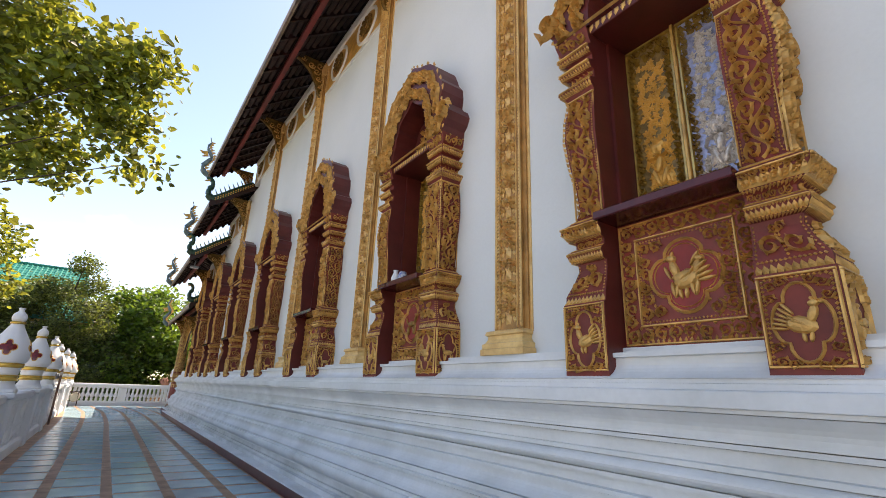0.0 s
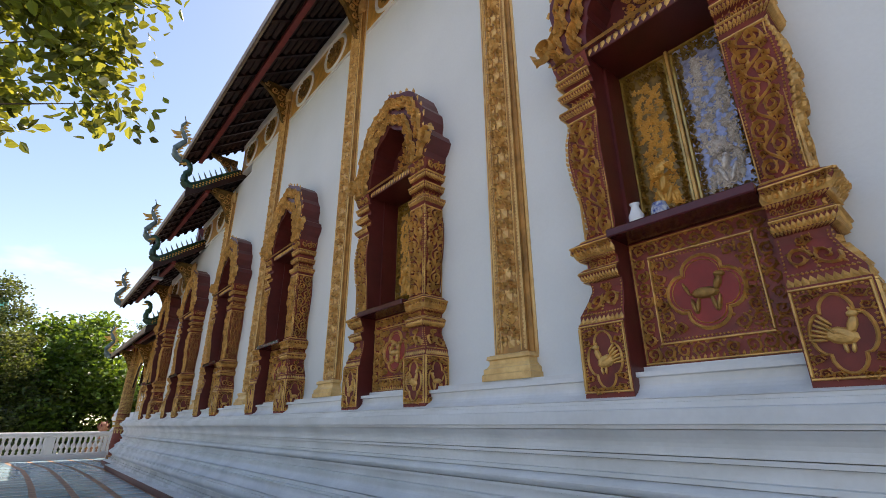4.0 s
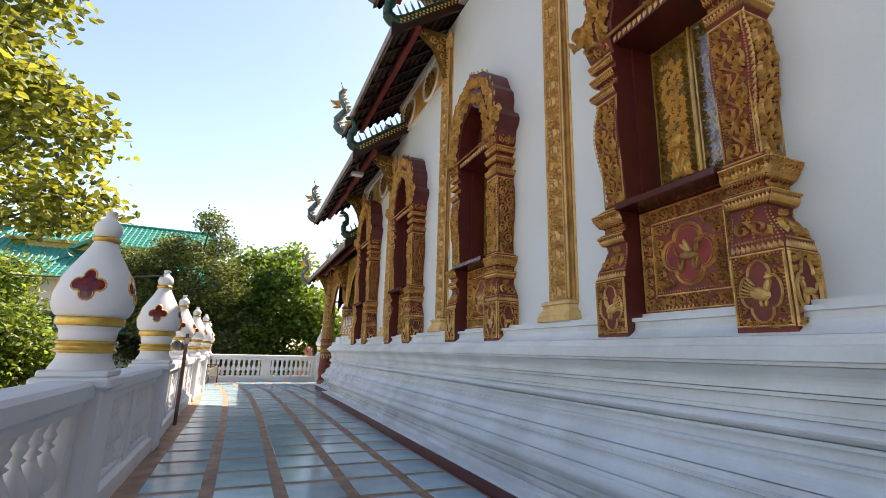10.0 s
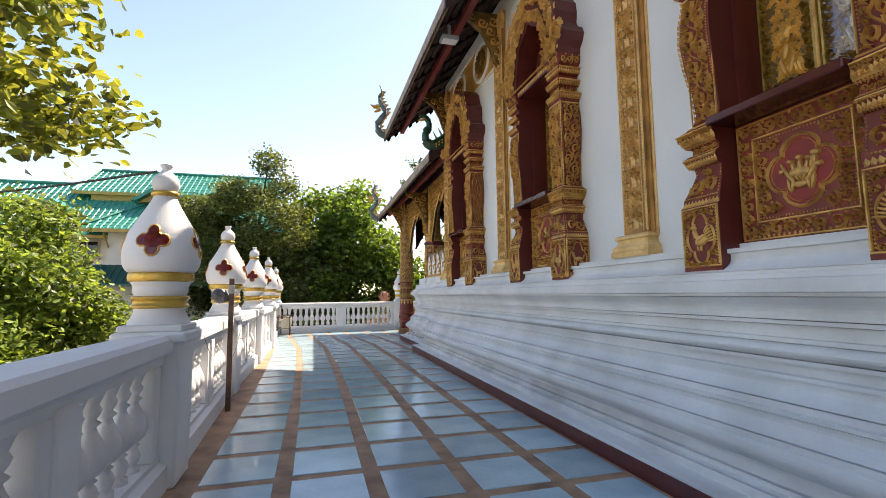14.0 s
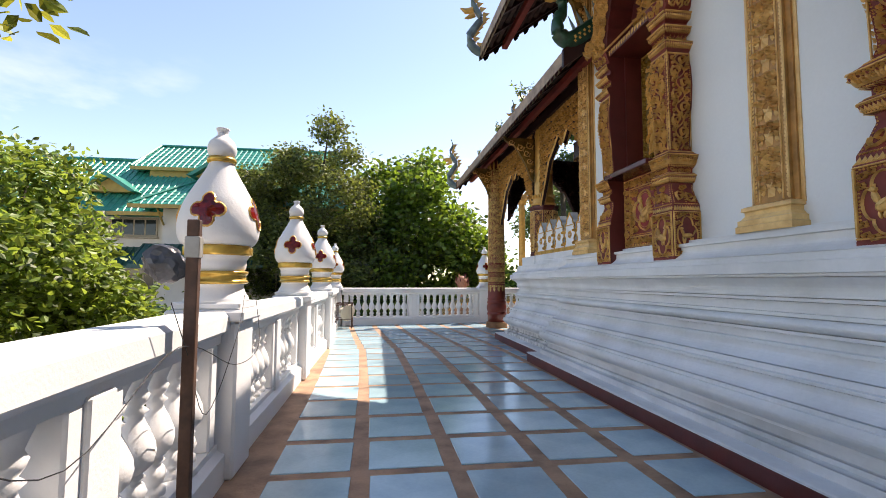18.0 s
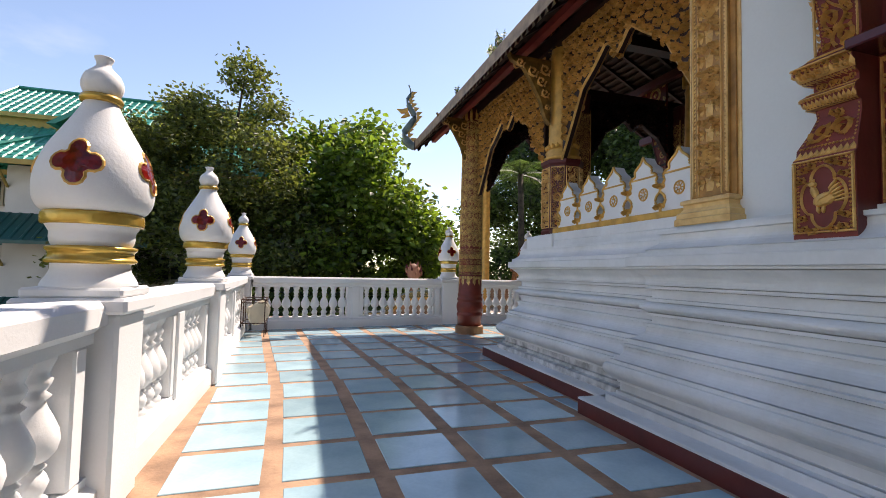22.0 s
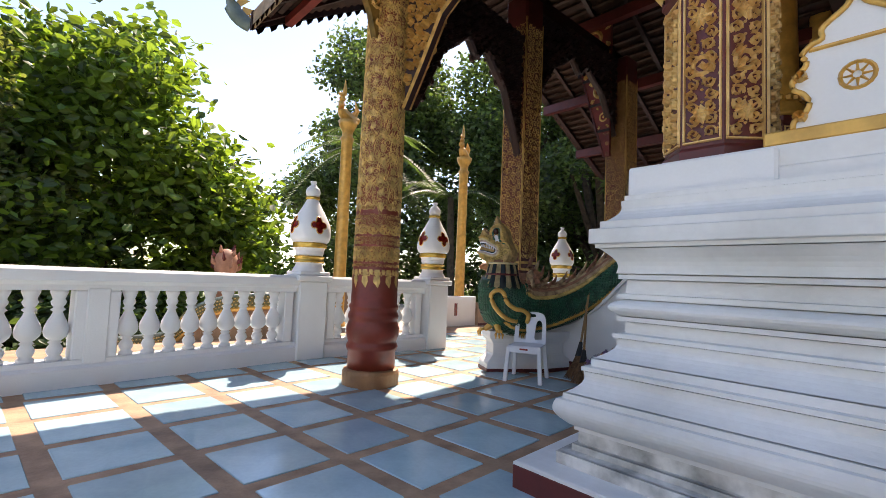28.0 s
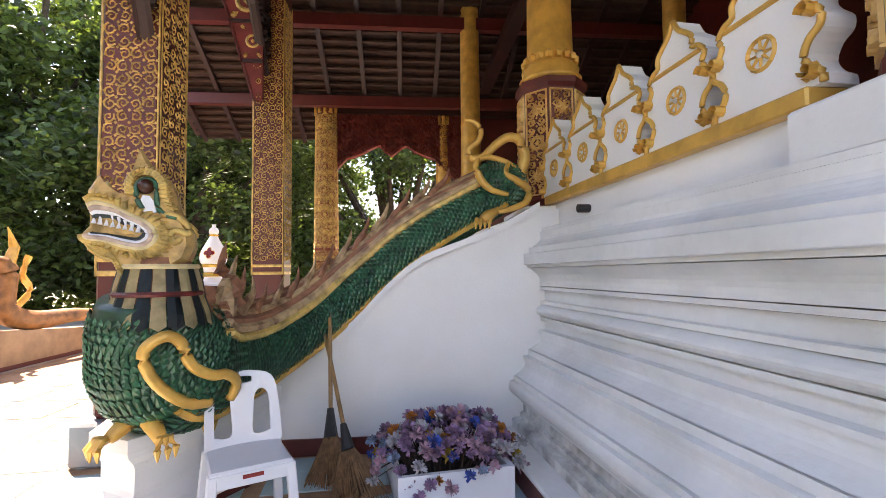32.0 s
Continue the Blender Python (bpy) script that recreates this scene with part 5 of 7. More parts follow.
# gable far half of the porch roof and a plain far side, closing the place
far_roof = part("far_roof_slope", prism([(6.31, 7.9), (12.9, 4.4), (12.9, 4.3), (6.31, 7.75)], 23.4, 33.0, "y"), "rooftile")
row0 = part("tile_row", box(0, 23.5, -.02, .08, 32.9, .02), "battenfar", far_roof)
row0.location = (6.4, 0, 7.63)
for i in range(1, 40):
    o = new("tile_row", row0.data)
    o.parent = far_roof
    o.location = (6.4 + i * .165, 0, 7.63 - i * .165 * .5235)
for i in range(14):
    b = bmesh.new()
    for v in bx(b, 0, -.04, -.13, 6.55, .04, -.02):
        v.co.z -= v.co.x * .5235
    o = part("far_rafter", b, "redwood", far_roof)
    o.location = (6.32, 23.8 + i * .69, 7.72)
for i in range(4):
    o = part("far_purlin", box(-.07, 0, -.32, .07, 9.4, -.12), "redpaint", far_roof)
    o.location = (7.2 + i * 1.5, 23.5, 7.7 - (.9 + i * 1.5) * .5235)
tagged(far_roof, "far slope of the porch roof", "roof", kind="structure")
main_roof = part("upper_roof", prism([(6.3, 10.4), (9.2, 12.5), (12, 10), (12, 9.8), (9.2, 12.3), (6.3, 10.2)], -8, 26, "y"), "rooftile")
tagged(main_roof, "upper slope of the temple roof", "roof", kind="structure")


def bracket(y, z, xw=WALL_X, reach=.75):
    """A carved eave bracket on a pilaster."""
    t = thing("eave_bracket", (xw, y, z), "carved gilded bracket under the eave", "bracket", "eave brackets")
    pts = [(0, 0), (0, .95), (-reach, .95), (-reach - .08, 1.02), (-reach, .88), (-reach * .7, .8), (-.3, .6), (-.16, .35), (-.08, .1)]
    part("board", prism(pts, -.045, .045, "y"), "giltdark", t)
    for s in (1, -1):
        R = Relief(lambda u, v, h: (u, s * (.047 + h), v))
        for u, v, r in ((-.1, .45, .07), (-.16, .62, .08), (-.3, .75, .09), (-.1, .8, .09), (-.5, .85, .07), (-.06, .25, .045)):
            R.scroll(u, v, r, s, .025)
        R.mesh("carving", "gold", t)["kind"] = "stuff"


for k, yl in enumerate(BAYS):
    yc = yl + .8
    z = 7.9 if yc < 17 else 6.45 if yc < 20.5 else 5.2
    bracket(yc, z, 3.3, .8)
bracket(17.85, 7.75, 3.4, .7)


# ---- porch ----
def ring_lotus(bm, x, y, z, r, n=16, h=.07):
    for i in range(n):
        a = 6.28319 * i / n
        lathe([(.028, z), (.034, z + h * .6), (.004, z + h)], 5, bm, (x + r * math.cos(a), y + r * math.sin(a)))


def porch_column(x, y, top=4.75):
    t = thing("porch_column", (x, y, 0), "round dark red column with gold stencilled pattern on a stone foot", "column", "columns of the porch")
    part("foot", lathe([(.295, 0), (.295, .13), (.285, .16), (.25, .17)], 28), "ochre", t, "orange-brown stone foot", smooth=False)
    prof = [(r * .95, z) for r, z in [(.262, .16), (.262, .34), (.275, .36), (.285, .39), (.275, .42), (.262, .44), (.272, .46), (.29, .52), (.292, .58), (.272, .64), (.262, .66), (.275, .68), (.282, .71), (.27, .74), (.258, .76), (.272, .79), (.275, .81), (.255, .84), (.252, 1.3), (.242, 2.4), (.23, 3.6), (.222, top)]]
    s = part("shaft", lathe(prof, 32), "red_col", t, "dark red lacquered shaft", smooth=True)

    def on(u, v, h):
        r = .2394 - (v - 1.0) * .0081 + h + .003
        return (r * math.cos(u / .25), r * math.sin(u / .25), v)

    R = Relief(on)
    C = 2 * math.pi * .25
    n = 12
    for i in range(n):
        u = C * i / n
        R.leaf(u, 1.12, -1.57, .12, .003), R.scroll(u - .03, 1.15, .028, 1, .003), R.scroll(u + .03, 1.15, .028, -1, .003)
    for z in (1.2, 1.255, 1.425, 1.47, 1.535, 1.665, 1.70, 1.765):
        R.bar(0, z, C - .001, z + .012, .004)
    R.field(0, 1.215, C, 1.25, .035, .004, 73), R.field(0, 1.44, C, 1.53, .042, .004, 74), R.field(0, 1.66, C, 1.76, .045, .004, 75), R.field(0, 1.268, C, 1.424, .039, .004, 70), R.field(0, 1.268, C, 1.424, .052, .003, 72), R.field(0, 1.548, C, 1.664, .038, .004, 71)
    for i in range(24):
        R.leaf(C * i / 24, 1.19, -1.57, .06 if i % 2 else .1, .003)
    for j, z in enumerate((1.34, 1.6)):
        for i in range(n * 2):
            R.scroll(C * (i + .5) / (n * 2), z, .04, 1 if i % 2 else -1, .003, n=9)
        for i in range(n):
            R.loop([(C * (i + .5) / n + .05 * math.cos(a * .785), z + .05 * math.sin(a * .785)) for a in range(8)], .016, .003)
            R.bead(C * (i + .5) / n, z, .02, .003)
    z, j = 1.98, 0
    W, H = C / 12, .235
    while z < top - .25:
        for i in range(6):
            u = C * (i + .5 * (j % 2)) / 6
            diamond = [(0, H), (.28 * W, .62 * H), (.62 * W, .42 * H), (.8 * W, 0), (.62 * W, -.42 * H), (.28 * W, -.62 * H), (0, -H), (-.28 * W, -.62 * H), (-.62 * W, -.42 * H), (-.8 * W, 0), (-.62 * W, .42 * H), (-.28 * W, .62 * H)]
            R.loop([(u + a * .97, z + b * .97) for a, b in diamond], .01, .003), R.loop([(u + a * .8, z + b * .8) for a, b in diamond], .007, .003)
            for b in range(8):
                R.leaf(u, z, b * .785, .045, .004)
            R.leaf(u, z + .1, 1.57, .1, .004), R.leaf(u, z - .1, -1.57, .1, .004)
            for g in (1, -1):
                for q in (1, -1):
                    R.leaf(u + q * W * .62, z + g * H * .62, 1.57 - q * .6, .045, .003), R.leaf(u + q * W * .86, z + g * H * .42, -1.57 + q * .6, .045, .003)
                    R.scroll(u + q * W * .8, z + g * H * .66, .026, q * g, .003, n=9)
            R.bead(u, z, .012, .004)
        z, j = z + H, j + 1
    R.field(0, 1.8, C, top - .3, .062, .004, 76)
    R.mesh("gold_stencil", "goldflat", s, "gold leaf lattice pattern")
    bm = bmesh.new()
    ring_lotus(bm, 0, 0, top - .28, .225, 12, .25)
    part("petal_capital", bm, "goldpaint", s)
    return t


COL1 = porch_column(3.56, 30.165)
copy_thing(COL1, pose(12.0, 30.1, 0))


def square_column(x, y, w=.42, z0=0, top=5.6):
    t = thing("square_column", (x, y, 0), "square dark red column with gold lattice carving beside the stair", "column", "columns of the porch")
    part("block", box(-w / 2 - .09, -w / 2 - .09, 0, w / 2 + .09, w / 2 + .09, .3, .02), "greyblue", t, "grey painted foot block")
    s = part("shaft", box(-w / 2, -w / 2, .3, w / 2, w / 2, top, .03), "redpaint", t)
    for k in range(4):
        c, sn = math.cos(k * math.pi / 2), math.sin(k * math.pi / 2)
        R = Relief(lambda u, v, h: ((w / 2 + h + .001) * c - u * sn, (w / 2 + h + .001) * sn + u * c, v))
        R.field(-w / 2 + .025, 1.48, w / 2 - .025, top - .5, .092, .006, 40)
        # extra gold on the +x and +y faces only, imitating the sun on them
        if k < 2:
            R.field(-w / 2 + .07, 1.53, w / 2 - .07, top - .55, .092, .004, 41)
        for e in (-1, 1):
            R.bar(e * (w / 2 - .012) - .008, 1.3, e * (w / 2 - .012) + .008, top - .4, .005)
        R.bar(-w / 2 + .01, 1.3, w / 2 - .01, 1.34, .006), R.bar(-w / 2 + .01, 1.4, w / 2 - .01, 1.44, .006)
        R.mesh("gold_lattice", "goldflat", s)
    return t


SQ = square_column(6.4, 30.55)
copy_thing(SQ, pose(9.3, 30.4, 0))


def gilt_column(x, y, z0, ped=True, r=.2, top=4.9):
    t = thing("gilt_column", (x, y, z0), "gilded round column on an octagonal carved pedestal", "column", "gilded columns of the porch")
    h = top - z0
    if ped:
        part("plinth_block", box(-.385, -.37, -.2, .36, .36, -.012, .012), "white", t, "white block under the pedestal")
        p = part("pedestal", lathe([(.3, 0), (.3, .06), (.285, .08), (.285, 1.0), (.31, 1.03), (.31, 1.08), (.22, 1.1)], 8, sq=.5), "redpaint", t, "octagonal red pedestal with gilded panels")
        for k in range(8):
            a = k * math.pi / 4
            q = .285 * math.cos(math.pi / 8)
            R = Relief(lambda u, v, hh: ((q + hh + .001) * math.cos(a) - u * math.sin(a), (q + hh + .001) * math.sin(a) + u * math.cos(a), v))
            R.border(-.1, .1, .1, .98, .014, .014)
            R.field(-.088, .12, .088, .96, .072, .02, 50 + k, skip=lambda u, v: min(math.hypot(u, v - c) for c in (.26, .54, .82)) < .05)
            for c in (.26, .82):
                for b in range(8):
                    R.leaf(0, c, b * .785, .062, .018)
                R.bead(0, c, .02, .028)
            R.loop([(.05 * math.cos(b * .5236), .54 + .05 * math.sin(b * .5236)) for b in range(12)], .03, .02)
            R.bead(0, .54, .025, .025)
            R.mesh("gilded_panel", "pilgold", p)
        z = 1.1
    else:
        z = 0
    part("column_shaft", lathe([(r + .06, z), (r + .07, z + .04), (r + .03, z + .07), (r + .05, z + .12), (r + .01, z + .16), (r, z + .2), (r * .9, h - .45), (r * .95, h - .4), (r * .86, h - .36), (r * .86, h)], 28), "goldpaint", t, "smooth gold painted shaft", smooth=True)
    bm = bmesh.new()
    ring_lotus(bm, 0, 0, z + .17, r + .02, 18, .07)
    ring_lotus(bm, 0, 0, h - .3, r, 12, .24)
    part("lotus_collar", bm, "goldpaint", t)
    return t


G0 = gilt_column(3.78, 26.95, 1.83)
for q in ((6.62, 27.28),):
    copy_thing(G0, pose(*q, 1.83))
G1 = gilt_column(7.3, 24.6, 1.83, False, .17, 6.5)
for q in ((9.0, 24.6), (5.0, 24.6), (10.25, 27.45), (12.1, 27.75)):
    copy_thing(G1, pose(*q, 1.83 if q[1] < 27 or q[0] < 11 else -.05))

porch_floor = part("porch_floor", askew(box(3.5, 20, 1.6, 12, 27.1, 1.84)), "white")
tagged(porch_floor, "raised porch floor behind the parapet", "floor", kind="structure")
back = part("wall_porch_back", box(3.78, 23.3, 1.7, 12, 23.6, 8.5), "redpaint")
tagged(back, "dark red back wall of the porch", "wall", kind="structure")
porch_far = part("wall_porch_far", box(12.2, 23.3, 0, 12.4, 27.3, 6.5), "redpaint")
tagged(porch_far, "dark red far wall of the porch", "wall", kind="structure")
temple_far = part("wall_far_side", box(11.9, -8, -.2, 12.2, 24, 10), "wall")
tagged(temple_far, "far side wall of the temple", "wall", kind="structure")
temple_end = part("wall_near_end", box(3.6, -8.3, -.2, 12.2, -8, 10), "wall")
tagged(temple_end, "near end wall of the temple", "wall", kind="structure")


# parapet of pointed white merlons with gilt scrolls
def build_merlon():
    t = thing("merlon", (0, 0, 0), "white pointed parapet merlon with gilt scroll edges and wheel", "merlon", "merlons of the porch parapet")
    half = spline([(.232, 0), (.228, .035), (.19, .065), (.168, .11), (.19, .16), (.228, .19), (.232, .235), (.195, .275), (.178, .31), (.196, .35), (.16, .39), (.12, .405), (.122, .45), (.08, .49), (.035, .525), (0, .585)], 3)
    pts = half + [(-a, z) for a, z in half[-2::-1]]
    part("slab", prism([(a * .97, z) for a, z in pts], -.05, .09, "x"), "white", t)
    R = Relief(lambda u, v, h: (-.051 - h, u, v))
    for s in (-1, 1):
        part("gilt_scroll", tube([(-.055, s * a, z) for a, z in half], .013, 6, None, 1.0), "goldpaint", t, "gold painted scroll edge", smooth=True)
    R.bar(-.17, .355, .17, .375, .015)
    R.loop([(.06 * math.cos(b * .39), .2 + .06 * math.sin(b * .39)) for b in range(16)], .018, .012)
    for i in range(8):
        a = i * .785
        R.ribbon([(.015 * math.cos(a), .2 + .015 * math.sin(a)), (.03 * math.cos(a), .2 + .03 * math.sin(a)), (.052 * math.cos(a), .2 + .052 * math.sin(a))], .016, .01)
    for s in (-1, 1):
        R.scroll(s * .2, .05, .03, s, .03), R.scroll(s * .2, .25, .03, -s, .03)
    R.mesh("gilt_edging", "goldpaint", t, "gold painted scrolls and wheel")["kind"] = "stuff"
    return t


MER = build_merlon()
spots = [pose(3.52, 24.42 + .47 * i, 1.9) for i in range(5)] + [pose(4.3 + .47 * i, 27.08 + SKEW * (1.42 + .47 * i), 1.9, 0, 0, -90 + 4.9) for i in range(5)]
for i, m in enumerate(spots):
    if i:
        copy_thing(MER, m)
MER.matrix_basis = spots[0]
for nm, b in (("parapet_rail", box(3.45, 24.15, 1.83, 3.62, 26.65, 1.9, .008)), ("parapet_rail", askew(box(4.1, 27.0, 1.83, 6.32, 27.16, 1.9, .008)))):
    tagged(part(nm, b, "goldpaint"), "gold painted rail under the parapet merlons", "rail", kind="structure")


# carved lambrequin boards with cusped arches
def lambrequin(p0, p1, top, drop, mid, name_label, gilt="gold", wood="redwood"):
    """A carved board between two columns; drop at its ends, mid at its middle."""
    a, b = Vector((*p0, 0)), Vector((*p1, 0))
    L = (b - a).length
    t = thing("lambrequin", (p0[0], p0[1], top), name_label, "lambrequin", "carved lambrequins of the porch")
    t.rotation_euler = (0, 0, math.atan2(b.y - a.y, b.x - a.x))
    N = 40
    low = []
    for i in range(N + 1):
        s = i / N
        e = abs(2 * s - 1)
        z = -(mid + (drop - mid) * e ** 2.2) - .07 * abs(math.sin(s * math.pi * 5)) - (.16 * max(0, 1 - abs(s - .5) * 14))
        low.append((L * s, z))
    bm = bmesh.new()
    for k in (-.03, .03):
        up = [bm.verts.new((x, k, 0)) for x, z in low]
        dn = [bm.verts.new((x, k, z)) for x, z in low]
        for i in range(N):
            bm.faces.new((up[i], up[i + 1], dn[i + 1], dn[i]) if k < 0 else (up[i + 1], up[i], dn[i], dn[i + 1]))
        if k < 0:
            keep = (up, dn)
        else:
            for i in range(N):
                bm.faces.new((keep[1][i], keep[1][i + 1], dn[i + 1], dn[i]))
    bd = part("board", bm, wood, t)
    for k in (1, -1):
        R = Relief(lambda u, v, h: (u, k * (.031 + h), v))
        lim = lambda u: low[max(0, min(N, int(u / L * N)))][1]
        R.field(.02, -drop, L - .02, -.02, .12, .035, 60, skip=lambda u, v: v < lim(u) + .03)
        R.ribbon([(x, z + .02) for x, z in low], .06, .03)
        R.bar(0, -.05, L, 0, .02)
        R.mesh("gilt_carving", gilt, bd, "deep scroll carving")
    return t


lambrequin((3.66, 24.3), (3.66, 26.7), 4.62, 1.75, .5, "gilded openwork board with a cusped arch below the porch eave")
lambrequin((3.66, 27.2), (3.63, 29.85), 4.62, 1.75, .55, "gilded openwork board with a cusped arch below the porch eave")
lambrequin((3.9, 30.1), (6.2, 30.45), 4.9, 1.9, .6, "dark red scalloped board over the stair front", "redwood")
lambrequin((6.65, 30.55), (9.1, 30.45), 5.6, 1.6, .5, "dark red scalloped board over the stair front", "redwood")
lambrequin((12.0, 27.3), (12.0, 30.3), 4.72, 1.75, .85, "dark red scalloped board on the far side of the porch", "boardred", "boardred")
for nm, b in (("tie_beam", box(3.55, 23.6, 4.6, 3.72, 30.4, 4.78)), ("tie_beam", box(3.5, 26.85, 4.85, 12.2, 27.05, 5.03)), ("tie_beam", box(11.9, 23.6, 4.5, 12.1, 30.4, 4.7)),
              ("tie_beam", box(6.3, 30.45, 5.5, 9.5, 30.65, 5.75))):
    tagged(part(nm, b, "redwood"), "dark red roof tie beam of the porch", "beam", kind="structure")
gable_rail = part("gable_rail", box(11.93, 27.3, 4.72, 12.07, 30.4, 4.77, .006), "goldpaint")
tagged(gable_rail, "thin gilt rail over the red gable board", "rail", kind="structure")


def soffit_board(x, y, z0, z1, wide):
    """A red hanging board in coffers, narrowing downwards, with gilt corners and rosettes."""
    t = thing("soffit_board", (x, y, z0), "dark red coffered eave board with gilt rosettes", "eave board")
    h = z1 - z0
    part("board", prism([(0, 0), (.1, 0), (.1 + wide, h), (0, h)], -.03, .03, "x"), "boardred", t)
    n = 5
    for k in range(n):
        a, b = h * k / n, h * (k + 1) / n
        w0, w1 = .1 + wide * k / n, .1 + wide * (k + 1) / n
        part("rib", box(-.05, -.01, b - .05, -.03, w1 + .02, b, .004), "redwood", t)
        R = Relief(lambda u, v, q: (-.031 - q, u, v))
        r = min(w0, b - a) * .3
        R.loop([(w0 * .5 + r * math.cos(g * .524), (a + b) / 2 - .02 + r * math.sin(g * .524)) for g in range(12)], r * .5, .012)
        R.bead(w0 * .5, (a + b) / 2 - .02, r * .4, .016)
        for u, v, g in ((.02, a + .03, .8), (w0 - .02, a + .03, 2.3), (.02, b - .08, -.8), (w0 + .02, b - .08, -2.3)):
            R.leaf(u, v, g, r * .9, .01), R.scroll(u + .05 * math.cos(g), v + .05 * math.sin(g), r * .3, 1, .01, n=8)
        R.mesh("gilt_ornament", "goldflat", t, "gilt rosette and corner leaves")
    part("edge_strip", prism([(.1, 0), (.13, 0), (.13 + wide, h), (.1 + wide, h)], -.05, .04, "x"), "redpaint", t)


soffit_board(8.9, 30.42, 3.6, 6.3, .8)
bracket(30.1, 3.55, 3.42, .62), bracket(26.95, 3.45, 3.55, .62)

# ---- stair serpent ----
def stair():
    w = prism([(26.9, 0), (29.55, 0), (29.75, .3), (29.75, .5), (29.45, .6), (29.2, .74), (28.95, .92), (28.7, 1.18), (28.45, 1.38), (28.15, 1.5), (27.85, 1.62), (27.6, 1.78), (26.9, 1.8)], 6.18, 6.5, "x")
    t = part("stair_wall", w, "white")
    tagged(t, "whitewashed stair wall under the serpent rail", "stair wall", kind="structure")
    c = bmesh.new()
    q = spline([(29.6, .6), (29.2, .78), (28.95, .96), (28.7, 1.22), (28.45, 1.42), (28.15, 1.54), (27.85, 1.66), (27.55, 1.83)], 3)
    for (y0, z0), (y1, z1) in zip(q, q[1:]):
        vs = [c.verts.new(p) for p in ((6.12, y0, z0 - .05), (6.56, y0, z0 - .05), (6.56, y1, z1 - .05), (6.12, y1, z1 - .05), (6.12, y0, z0), (6.56, y0, z0), (6.56, y1, z1), (6.12, y1, z1))]
        for f in ((3, 2, 1, 0), (4, 5, 6, 7), (0, 1, 5, 4), (1, 2, 6, 5), (2, 3, 7, 6), (3, 0, 4, 7)):
            c.faces.new([vs[i] for i in f])
    part("coping", c, "white", t)
    part("skirting", box(6.163, 27.75, 0, 6.178, 29.52, .12), "redpaint", t, "dark red skirting")
    for i in range(9):
        s = part("stair_step", box(6.5, 27.3, 0, 9.2, 29.6 - i * .28, .185 * (i + 1), .008), "white")
        tagged(s, "white stair step up to the porch", "step", kind="structure")
    o = part("stair_wall_far", box(9.2, 27.3, 0, 9.5, 29.5, 1.2), "white")
    tagged(o, "whitewashed far stair wall", "stair wall", kind="structure")
    p = thing("serpent_pedestal", (5.6, 29.88, 0), "white moulded pedestal carrying the stair serpent", "pedestal")
    ring = [(-.48, .04), (.12, -.33), (.6, -.43), (.68, -.08), (.15, .42), (-.33, .32)]

    def stack(rows):
        b = bmesh.new()
        loops = [[b.verts.new((x * (1 - k), y * (1 - k), z)) for x, y in ring] for k, z in rows]
        for a, c in zip(loops, loops[1:]):
            for q in range(6):
                b.faces.new((a[q], a[(q + 1) % 6], c[(q + 1) % 6], c[q]))
        b.faces.new(loops[0][::-1]), b.faces.new(loops[-1])
        bmesh.ops.recalc_face_normals(b, faces=b.faces)
        return b

    part("moulding", stack([(-.04, .045), (-.04, .1), (-.01, .125), (.06, .16), (.13, .2), (.15, .225), (.15, .34), (.12, .37), (.05, .405), (.03, .43), (.03, .5), (.1, .505)]), "white", p)
    part("red_foot", stack([(-.06, 0), (-.06, .045)]), "redpaint", p, "dark red foot")


stair()


def loft(rows, n=14, power=.75, bm=None, put=None):
    """A closed body through rows of (u, low v, high v, half width)."""
    bm = bm or bmesh.new()
    rings = []
    for u, lo, hi, hw in rows:
        ring = []
        for k in range(n):
            a = 6.28319 * k / n
            c, d = math.cos(a), math.sin(a)
            ring.append(bm.verts.new(put(u, (lo + hi) / 2 + (hi - lo) / 2 * math.copysign(abs(d) ** power, d), hw * math.copysign(abs(c) ** power, c))))
        rings.append(ring)
    for a, b in zip(rings, rings[1:]):
        for k in range(n):
            bm.faces.new((a[k], a[(k + 1) % n], b[(k + 1) % n], b[k]))
    bm.faces.new(rings[0][::-1]), bm.faces.new(rings[-1])
    bmesh.ops.recalc_face_normals(bm, faces=bm.faces)
    return bm


